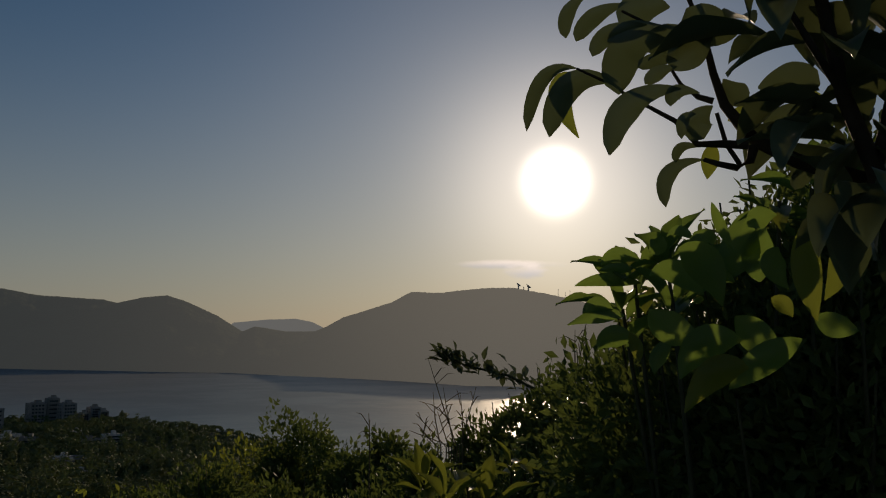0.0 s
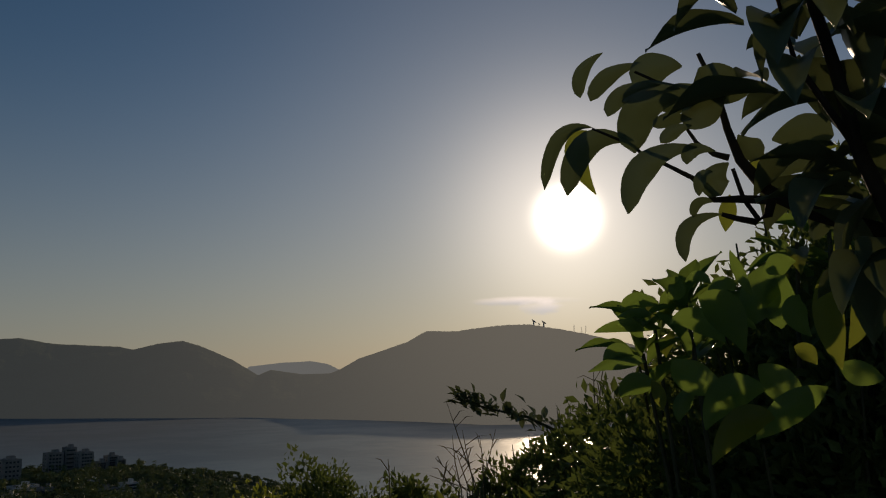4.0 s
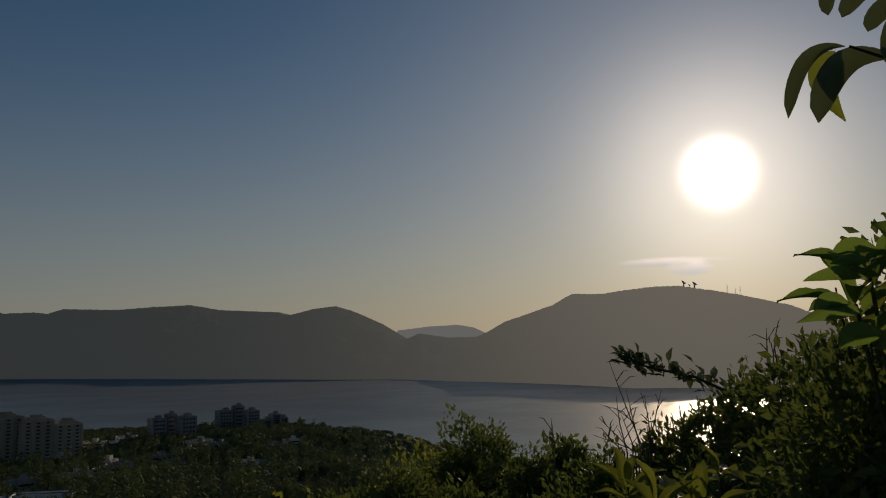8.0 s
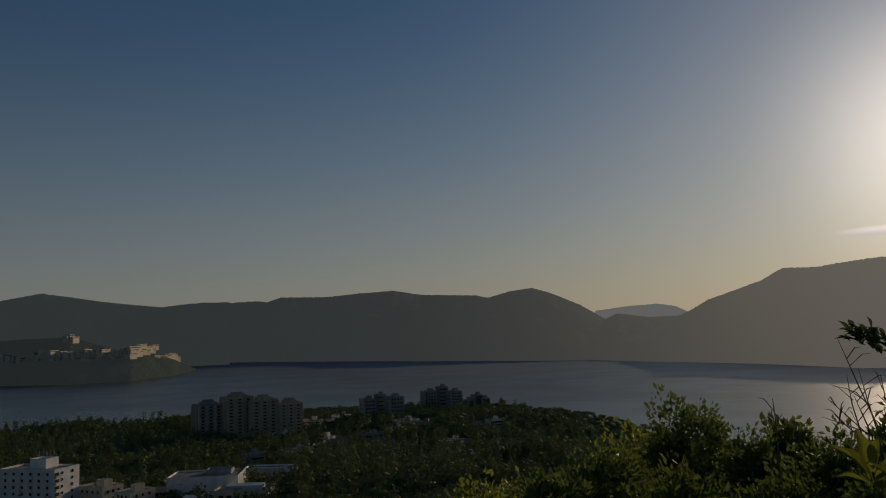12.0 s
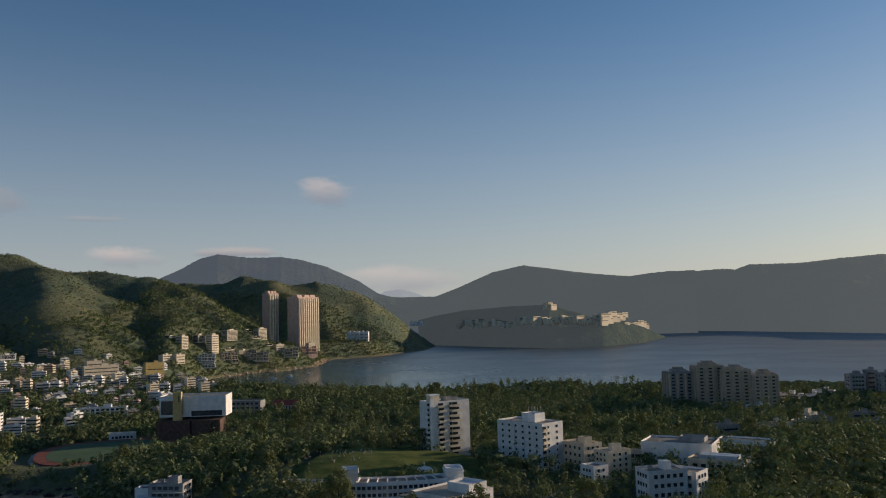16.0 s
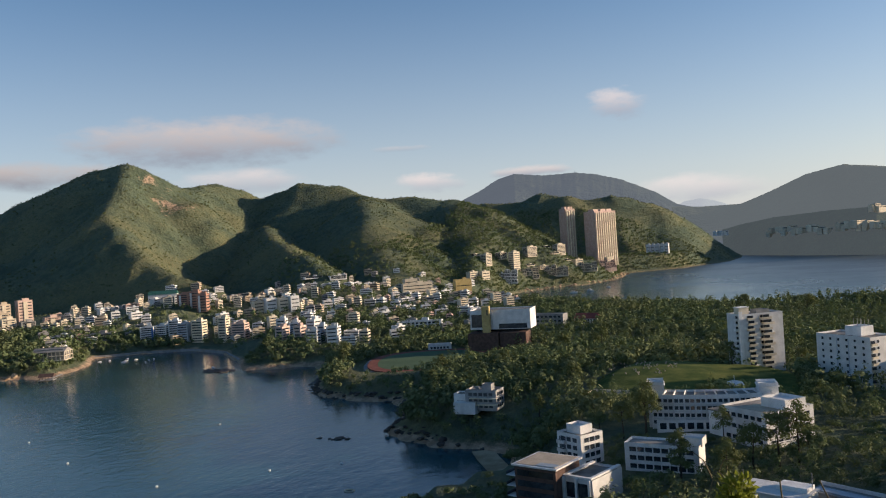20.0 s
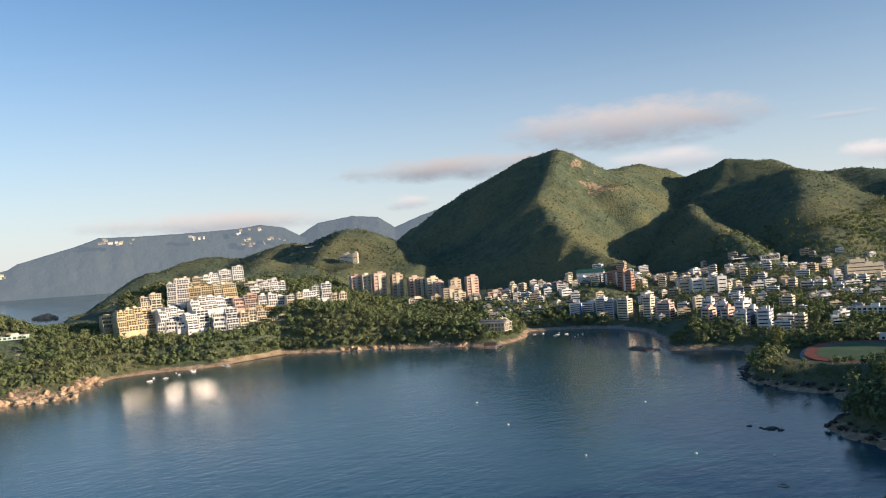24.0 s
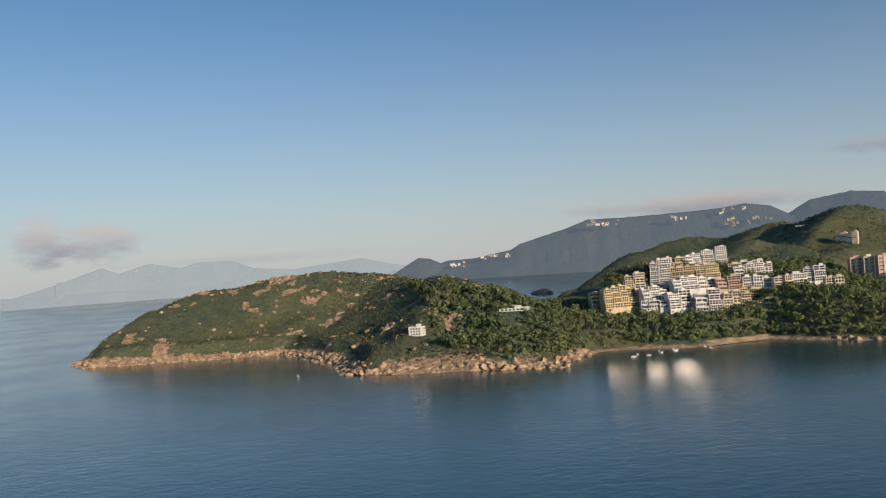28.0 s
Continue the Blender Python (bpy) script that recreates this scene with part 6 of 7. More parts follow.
# ---- rocks, sand, sea wall, boats ----
def boulders(seed, pts, sizes, flat=0.6):
    """Irregular blocks: corners and triangles of small rough stones."""
    bm = bmesh.new()
    bmesh.ops.create_icosphere(bm, subdivisions=1, radius=1)
    bv = np.array([tuple(v.co) for v in bm.verts])
    bf = np.array([[v.index for v in f.verts] for f in bm.faces])
    bm.free()
    rr = np.random.RandomState(seed)
    n = len(pts)
    v = bv[None] * rr.uniform(0.6, 1.3, (n, len(bv), 1)) * np.stack([sizes * rr.uniform(0.8, 1.5, n), sizes, sizes * flat], 1)[:, None, :]
    a = rr.uniform(0, 6.28, n)
    c, s = np.cos(a)[:, None], np.sin(a)[:, None]
    w = np.stack([v[..., 0] * c - v[..., 1] * s, v[..., 0] * s + v[..., 1] * c, v[..., 2]], -1) + np.asarray(pts)[:, None, :]
    return w.reshape(-1, 3), (bf[None] + (np.arange(n) * len(bv))[:, None, None]).reshape(-1, 3)


def along(line, step, spread, rr):
    pts = []
    for a, b in zip(line, line[1:]):
        n = max(1, int(math.hypot(b[0] - a[0], b[1] - a[1]) / step))
        for i in range(n):
            pts.append((a[0] + (b[0] - a[0]) * i / n + rr.normal() * spread, a[1] + (b[1] - a[1]) * i / n + rr.normal() * spread))
    return np.array(pts)


rr = np.random.RandomState(61)
p = np.concatenate([along(BAY_WEST[6:] + HEAD_SHORE, 1.6, 4, rr), along(BAY_WEST[:3], 3, 2, rr), along(TAM_SHORE[2:7], 5, 4, rr)])
pz = np.maximum(ground_z(p[:, 0], p[:, 1]), -0.6)
v, f = boulders(62, np.column_stack([p, pz]), rr.uniform(0.8, 3.8, len(p)) ** 1.1, 0.85)
tagged(new("shore_rocks", np_mesh("shore_rocks", v, f, ROCK, smooth=False)), "warm granite boulders along the waterline", "rocks", kind="stuff")
# rocks on the bank away from the sun: the dark colour carries their shade
p = along(BAY_EAST[2:12], 1.8, 2.2, rr)
v, f = boulders(65, np.column_stack([p, np.maximum(ground_z(p[:, 0], p[:, 1]), -0.5)]), rr.uniform(0.7, 2.6, len(p)))
tagged(new("point_rocks", np_mesh("point_rocks", v, f, WET_SHADED_ROCK, smooth=False)), "rocks round the wooded point, shade in their dark colour", "rocks", kind="stuff")
p = np.column_stack([rr.uniform(-1330, -780, 9000), rr.uniform(-320, 240, 9000)])
pz = ground_z(p[:, 0], p[:, 1])
m = (pz > 1) & ((bare_rock(p[:, 0], p[:, 1], pz) > 0.3) | (rr.rand(len(p)) < 0.05))
v, f = boulders(63, np.column_stack([p, pz])[m], 0.8 + 3.4 * rr.rand(m.sum()) ** 2, 0.8)
tagged(new("headland_boulders", np_mesh("headland_boulders", v, f, ROCK, smooth=False)), "granite outcrops scattered on the headland", "rocks", kind="stuff")


def rock_thing(name, label, x, y, size, n, mat, flat=0.5):
    q = np.random.RandomState(int(abs(x) + abs(y)))
    pts = np.column_stack([x + q.normal(0, size, n), y + q.normal(0, size * 0.45, n), np.full(n, 0.0)])
    v, f = boulders(64, pts, q.uniform(0.3, 0.75, n) * size, flat)
    tagged(new(name, np_mesh(name, v, f, mat, smooth=False)), label, "rock")


rock_thing("sea_rock", "dark wet rock standing out of the bay", -207, 391, 3.2, 14, WET_SHADED_ROCK)
rock_thing("sea_rock", "small dark rock near the beach", -352, 590, 2.2, 7, WET_SHADED_ROCK)
rock_thing("sea_rock", "low dark reef by the sea wall", -440, 622, 7, 34, WET_SHADED_ROCK, 0.35)
rock_thing("sea_rock", "small dark rock near the beach", -372, 600, 2.0, 6, WET_SHADED_ROCK)
rock_thing("islet", "small rocky islet with green top", -2352, 637, 20, 44, ROCK, 0.95)


def strip(name, label, cat, line, wide, lift, mat, kind="structure", closed_height=None):
    """A band of ground along a line, following the land."""
    v = []
    for k, (a, b) in enumerate(line):
        p, q = line[max(k - 1, 0)], line[min(k + 1, len(line) - 1)]
        t = Vector((q[0] - p[0], q[1] - p[1])).normalized()
        for s in np.linspace(-0.5, 0.5, 5):
            px, py = a - t.y * s * wide, b + t.x * s * wide
            v.append((px, py, max(ground_at(px, py), 0.12) + lift))
    tagged(new(name, np_mesh(name, v, grid_faces(len(line), 5), mat)), label, cat, kind=kind)


def dense(line, step):
    out = []
    for a, b in zip(line, line[1:]):
        n = max(1, int(math.hypot(b[0] - a[0], b[1] - a[1]) / step))
        out += [(a[0] + (b[0] - a[0]) * i / n, a[1] + (b[1] - a[1]) * i / n) for i in range(n)]
    return out + [line[-1]]


strip("beach_west", "narrow sandy beach under the trees", "beach", dense(BAY_WEST[3:7], 6), 13, 0.15, SAND)
strip("beach_east", "small sandy cove", "beach", dense([(-119, 374), (-112, 360), (-101, 341), (-93, 326)], 4), 11, 0.2, SAND)
strip("beach_town", "narrow town beach", "beach", dense([(-330, 612), (-355, 653), (-374, 648)], 4), 12, 0.15, SAND)
wall_line = dense([BAY_EAST[k] for k in range(15, 20)], 4)
for a, b in zip(wall_line, wall_line[1:]):
    ln = math.hypot(b[0] - a[0], b[1] - a[1])
    ob = new("sea_wall", box_mesh(round(ln, 1) + 0.1, 1.6, 4.2, GREY, 0.05, "sea_wall"))
    ob.matrix_basis = pose((a[0] + b[0]) / 2, (a[1] + b[1]) / 2, -1.6, 0, 0, math.degrees(math.atan2(b[1] - a[1], b[0] - a[0])))
    tagged(ob, "pale concrete sea wall of the promenade", "sea wall", kind="structure")


def boat(x, y, length, turn, label, name="boat", cabin=True):
    root = thing(name, label, "boat", pose(x, y, 0, 0, 0, turn), "moored boats")
    bm = bmesh.new()
    rings = []
    for s, wd, lo in ((-0.5, 0.14, 0.05), (-0.3, 0.17, -0.02), (0.1, 0.17, -0.03), (0.35, 0.10, 0.0), (0.52, 0.01, 0.1)):
        rings.append([bm.verts.new((s * length, sgn * wd * length * k, zz * length)) for sgn, k, zz in ((-1, 1, 0.14), (-1, 0.6, lo - 0.03), (1, 0.6, lo - 0.03), (1, 1, 0.14))])
    for a, b in zip(rings, rings[1:]):
        for i in range(4):
            bm.faces.new((a[i], a[(i + 1) % 4], b[(i + 1) % 4], b[i]))
    bm.faces.new(rings[0])
    me = bpy.data.meshes.new("hull")
    bm.to_mesh(me)
    bm.free()
    me.materials.append(WHITE)
    part("hull", me, root)
    if cabin:
        slab(root, "cabin", -0.05 * length, 0, 0.13 * length, 0.38 * length, 0.24 * length, 0.13 * length, WHITE)
        slab(root, "cabin_window", -0.05 * length, 0, 0.19 * length, 0.39 * length, 0.245 * length, 0.04 * length, GLASS, 0, 0)
    return root


rng = random.Random(71)
for k in range(20):
    u = rng.random()
    boat(-770 - 60 * u + rng.uniform(-14, 18), 290 + 190 * u + rng.uniform(-6, 6), rng.uniform(3.5, 6), rng.uniform(0, 360), "small white motor boat moored off the beach")
for k in range(9):
    boat(rng.uniform(-640, -560), rng.uniform(683, 712), rng.uniform(3.5, 5.5), rng.uniform(0, 360), "small white motor boat moored by the promenade")
for bx, by, bl in ((-272, 1450, 14), (-247, 1480, 16), (-225, 1560, 10), (677, 2636, 14), (-826, -32, 9), (-460, 640, 6)):
    boat(bx, by, bl, rng.uniform(-40, 40), "white motor yacht at anchor")


def ring_float():
    bm = bmesh.new()
    n, k = 28, 6
    vs = [[bm.verts.new(((2.0 + 0.35 * math.cos(b)) * math.cos(a), (2.0 + 0.35 * math.cos(b)) * math.sin(a) * 0.8, 0.15 + 0.35 * math.sin(b))) for b in [6.2832 * j / k for j in range(k)]] for a in [6.2832 * i / n for i in range(n)]]
    for i in range(n):
        for j in range(k):
            bm.faces.new((vs[i][j], vs[(i + 1) % n][j], vs[(i + 1) % n][(j + 1) % k], vs[i][(j + 1) % k]))
    me = bpy.data.meshes.new("float_ring")
    bm.to_mesh(me)
    bm.free()
    me.materials.append(CREAM)
    ob = new("float_ring", me)
    ob.matrix_basis = pose(-157, 306, 0)
    tagged(ob, "pale floating mooring ring on the bay", "float")


ring_float()
buoy_mesh = box_mesh(1.2, 1.2, 1.0, WHITE, 0.35, "buoy")
for bx, by in ((-396, 368), (-300, 420), (-210, 330), (-250, 300), (-180, 345), (-330, 330), (-120, 300)):
    ob = new("buoy", buoy_mesh)
    ob.matrix_basis = pose(bx, by, -0.3)
    tagged(ob, "small white mooring buoy on the bay", "buoy", "buoys")


# ---- far villas, dishes, masts ----
def on_range(a, d, z, w, h, mat, name, label, group, deep=14):
    bx, by = d * math.sin(radians(a)), d * math.cos(radians(a))
    root = thing(name, label, "house", bearing_pose(bx, by, z - 8, 58 if name == "terrace_house" else 0), group)
    part("wall", wall_mesh(w, deep, h + 8, mat), root)
    part("window_band", box_mesh(w - 2, 0.3, 1.6, GLASS, 0, "window_band"), root, pose(0, -deep / 2, h + 4))


rng = random.Random(81)
for lo, hi, el, spread, d, n in ((-71.5, -69.4, 2.30, 0.22, 4560, 12), (-66.2, -64.8, 2.25, 0.15, 4560, 6), (-62.4, -59.6, 1.75, 0.28, 4560, 14), (-81.6, -80.0, 0.12, 0.14, 4560, 9), (-79.0, -76.6, 0.50, 0.12, 4560, 9), (-64, -60, 2.5, 0.15, 4600, 6)):
    for i in range(n):
        a, e = rng.uniform(lo, hi), el + rng.uniform(-spread, spread)
        on_range(a, d, 100 + d * math.tan(radians(e)), rng.uniform(7, 20), rng.uniform(3.5, 7), rng.choice((WHITE, GREY, GREY, CREAM)), "far_villa", "white villa on a distant hillside", "distant villas")
for lo, hi, el, n in ((2.2, 5.9, -0.55, 14), (6.4, 12.6, -0.55, 34), (12.0, 13.6, -0.35, 10), (13.6, 15.0, -0.95, 8), (8.3, 8.9, 0.55, 3)):
    for i in range(n):
        a = lo + (hi - lo) * (i + rng.random()) / n
        e = el + rng.uniform(-0.16, 0.16)
        d = float(lerp_nodes(FOOT_RED, a, 1)) + (110 if el < 0.3 else 220)
        on_range(a, d, 100 + d * math.tan(radians(e)), rng.uniform(24, 46), rng.uniform(8, 14), CREAM, "terrace_house", "white terraced house on the low peninsula", "peninsula terraces")
for i in range(3):
    on_range(-1.0 + i * 0.3, 3050, 78, 16, 9, WHITE, "terrace_house", "white terraced house on the low peninsula", "peninsula terraces")


def dish(a, d, z, size):
    bx, by = d * math.sin(radians(a)), d * math.cos(radians(a))
    root = thing("satellite_dish", "large satellite dish on the ridge", "antenna", bearing_pose(bx, by, z - 6), "ridge antennas")
    slab(root, "pedestal", 0, 0, 0, size * 0.3, size * 0.3, size * 0.6 + 6, STEEL)
    bm = bmesh.new()
    bmesh.ops.create_cone(bm, cap_ends=False, segments=20, radius1=size * 0.15, radius2=size * 0.62, depth=size * 0.3)
    me = bpy.data.meshes.new("reflector")
    bm.to_mesh(me)
    bm.free()
    me.materials.append(STEEL)
    part("reflector", me, root, pose(0, 0, size * 0.8 + 6, 40, 0, 70))


def lattice_mast(a, d, z, h):
    bx, by = d * math.sin(radians(a)), d * math.cos(radians(a))
    root = thing("lattice_mast", "thin steel lattice mast on the ridge", "mast", bearing_pose(bx, by, z - 6), "ridge antennas")
    part("legs", stem_mesh("legs", [[((u * 2.2, v * 2.2, 0), 0.45), ((u * 0.5, v * 0.5, h + 6), 0.35)] for u in (-1, 1) for v in (-1, 1)], STEEL, 4), root)
    for k in range(6):
        slab(root, "brace", 0, 0, 6 + k * h / 6, 3.6 - 0.45 * k, 3.6 - 0.45 * k, 0.5, STEEL, 0, 0)


def on_crest(nodes, a):
    return float(lerp_nodes(nodes, a, 1)), float(lerp_nodes(nodes, a, 2))


for a, s in ((63.24, 16), (63.93, 17), (63.6, 8)):
    d, z = on_crest(CREST_CAPE, a)
    dish(a, d, z, s)
for a, h in ((66.0, 26), (66.5, 20), (66.8, 28)):
    d, z = on_crest(CREST_CAPE, a)
    lattice_mast(a, d, z, h)
d, z = on_crest(CREST_MAST, -10.03)
lattice_mast(-10.03, d, z, 16)
# the tower takes the faint slopes' material, painted haze glow included
block("lone_tower", "slim pale tower on the faint far coast", "tower", 4860 * math.sin(radians(-106.9)), 4860 * math.cos(radians(-106.9)), 150, 34, 20, 0, 20, RANGE_FAINT, 0, 0, 0, hut=0.4, base=60)

# ---- plants round the viewpoint ----
LEAVES_REACHING = [  # base, middle, tip, width, lit through
    ((1.093, 0.411, 100.373), (1.078, 0.457, 100.361), (1.086, 0.488, 100.290), 0.022, 0),
    ((1.084, 0.349, 100.338), (1.062, 0.407, 100.338), (1.067, 0.443, 100.271), 0.037, 0),
    ((1.127, 0.434, 100.381), (1.129, 0.455, 100.349), (1.155, 0.436, 100.288), 0.033, 1),
    ((1.072, 0.272, 100.380), (1.059, 0.324, 100.371), (1.072, 0.342, 100.318), 0.049, 0),
    ((1.049, 0.252, 100.305), (1.034, 0.317, 100.290), (1.040, 0.346, 100.228), 0.037, 0),
    ((1.057, 0.231, 100.298), (1.048, 0.258, 100.302), (1.051, 0.267, 100.285), 0.020, 0),
    ((1.063, 0.238, 100.273), (1.060, 0.253, 100.268), (1.065, 0.258, 100.244), 0.015, 0),
    ((1.084, 0.222, 100.287), (1.084, 0.241, 100.269), (1.091, 0.236, 100.247), 0.036, 0),
    ((1.173, 0.257, 100.238), (1.163, 0.304, 100.223), (1.170, 0.312, 100.175), 0.023, 0),
    ((1.168, 0.259, 100.255), (1.161, 0.285, 100.256), (1.163, 0.294, 100.236), 0.014, 0)]
LEAVES_UPPER = [  # base, middle, tip, width, lit through
    ((1.092, 0.389, 100.482), (1.089, 0.422, 100.458), (1.100, 0.431, 100.424), 0.021, 0),
    ((1.099, 0.338, 100.455), (1.089, 0.382, 100.442), (1.090, 0.411, 100.412), 0.025, 0),
    ((1.065, 0.299, 100.405), (1.052, 0.346, 100.398), (1.053, 0.372, 100.371), 0.024, 0),
    ((1.075, 0.276, 100.397), (1.061, 0.316, 100.401), (1.054, 0.351, 100.388), 0.027, 0),
    ((1.074, 0.262, 100.351), (1.066, 0.288, 100.354), (1.061, 0.312, 100.347), 0.019, 0),
    ((1.058, 0.259, 100.338), (1.053, 0.282, 100.333), (1.052, 0.300, 100.320), 0.019, 0),
    ((1.102, 0.279, 100.438), (1.090, 0.315, 100.440), (1.087, 0.346, 100.424), 0.047, 0),
    ((1.085, 0.238, 100.398), (1.081, 0.274, 100.385), (1.072, 0.306, 100.382), 0.040, 0),
    ((1.071, 0.213, 100.394), (1.074, 0.245, 100.366), (1.070, 0.277, 100.353), 0.046, 0),
    ((1.102, 0.192, 100.383), (1.091, 0.223, 100.393), (1.074, 0.249, 100.420), 0.050, 0)]
LEAVES_INNER = [  # base, middle, tip, width, lit through
    ((1.265, 0.266, 100.284), (1.270, 0.273, 100.257), (1.274, 0.279, 100.230), 0.025, 1),
    ((1.320, 0.256, 100.328), (1.323, 0.225, 100.339), (1.329, 0.186, 100.345), 0.028, 1),
    ((1.317, 0.209, 100.372), (1.323, 0.167, 100.376), (1.331, 0.124, 100.367), 0.057, 0),
    ((1.365, 0.188, 100.364), (1.370, 0.154, 100.365), (1.375, 0.125, 100.360), 0.025, 1),
    ((1.277, 0.199, 100.294), (1.276, 0.169, 100.317), (1.284, 0.112, 100.315), 0.022, 0),
    ((1.279, 0.155, 100.313), (1.284, 0.147, 100.298), (1.288, 0.152, 100.279), 0.015, 0),
    ((1.396, 0.146, 100.350), (1.400, 0.149, 100.331), (1.405, 0.153, 100.311), 0.031, 1),
    ((1.152, 0.223, 100.342), (1.161, 0.211, 100.323), (1.168, 0.195, 100.310), 0.032, 0),
    ((1.300, 0.125, 100.241), (1.299, 0.148, 100.229), (1.302, 0.161, 100.207), 0.025, 0),
    ((1.298, 0.085, 100.269), (1.300, 0.117, 100.247), (1.297, 0.150, 100.239), 0.047, 0)]
LEAVES_FRONT = [  # base, middle, tip, width, lit through
    ((1.509, 0.448, 100.045), (1.521, 0.412, 100.010), (1.536, 0.359, 99.992), 0.058, 0),
    ((1.502, 0.286, 99.989), (1.488, 0.347, 99.980), (1.476, 0.385, 99.921), 0.060, 0),
    ((1.454, 0.266, 99.943), (1.442, 0.318, 99.933), (1.426, 0.365, 99.868), 0.050, 1),
    ((1.409, 0.165, 100.175), (1.417, 0.166, 100.097), (1.423, 0.155, 100.019), 0.043, 1),
    ((1.436, 0.112, 100.165), (1.442, 0.118, 100.106), (1.443, 0.145, 100.052), 0.037, 1),
    ((1.505, 0.221, 100.147), (1.507, 0.231, 100.116), (1.513, 0.209, 100.076), 0.039, 0),
    ((1.564, 0.408, 100.161), (1.579, 0.367, 100.128), (1.591, 0.338, 100.053), 0.069, 0),
    ((1.569, 0.345, 100.245), (1.579, 0.332, 100.199), (1.589, 0.313, 100.156), 0.020, 0),
    ((1.590, 0.285, 100.196), (1.591, 0.265, 100.212), (1.596, 0.237, 100.216), 0.040, 0),
    ((1.509, 0.237, 100.061), (1.513, 0.219, 100.049), (1.516, 0.205, 100.028), 0.029, 1)]
LEAVES_SIDE = [  # base, middle, tip, width, lit through
    ((2.118, 0.664, 100.139), (2.086, 0.750, 100.149), (2.057, 0.826, 100.133), 0.037, 0),
    ((2.113, 0.662, 100.198), (2.091, 0.722, 100.214), (2.080, 0.759, 100.185), 0.040, 0),
    ((2.108, 0.683, 100.175), (2.093, 0.724, 100.181), (2.078, 0.766, 100.173), 0.027, 0),
    ((2.107, 0.708, 100.054), (2.084, 0.770, 100.057), (2.053, 0.847, 100.031), 0.040, 0),
    ((2.097, 0.735, 100.071), (2.080, 0.777, 100.084), (2.068, 0.809, 100.060), 0.040, 0),
    ((2.022, 0.612, 100.210), (2.028, 0.589, 100.226), (2.028, 0.580, 100.250), 0.044, 0),
    ((1.953, 0.485, 100.226), (1.943, 0.512, 100.248), (1.936, 0.541, 100.234), 0.025, 0),
    ((1.928, 0.618, 99.994), (1.909, 0.671, 99.996), (1.898, 0.700, 99.967), 0.053, 0),
    ((1.829, 0.599, 100.008), (1.834, 0.585, 99.974), (1.835, 0.580, 99.940), 0.029, 1),
    ((1.404, 0.141, 100.225), (1.408, 0.137, 100.201), (1.412, 0.142, 100.173), 0.025, 1)]
LEAVES_DEEP = [  # base, middle, tip, width, lit through
    ((1.679, 0.393, 100.079), (1.662, 0.443, 100.125), (1.648, 0.491, 100.119), 0.049, 0),
    ((1.642, 0.325, 100.110), (1.639, 0.314, 100.169), (1.635, 0.296, 100.222), 0.073, 0),
    ((1.652, 0.281, 100.099), (1.647, 0.281, 100.152), (1.643, 0.268, 100.206), 0.059, 0),
    ((1.548, 0.306, 100.032), (1.556, 0.269, 99.994), (1.562, 0.235, 99.951), 0.056, 0),
    ((1.762, 0.482, 99.993), (1.753, 0.510, 99.957), (1.749, 0.518, 99.919), 0.035, 0),
    ((1.519, 0.192, 99.992), (1.508, 0.254, 99.954), (1.495, 0.308, 99.905), 0.050, 0),
    ((1.471, 0.166, 100.028), (1.476, 0.134, 100.014), (1.479, 0.103, 100.005), 0.040, 0),
    ((1.677, 0.362, 100.192), (1.674, 0.384, 100.171), (1.692, 0.336, 100.103), 0.064, 0)]
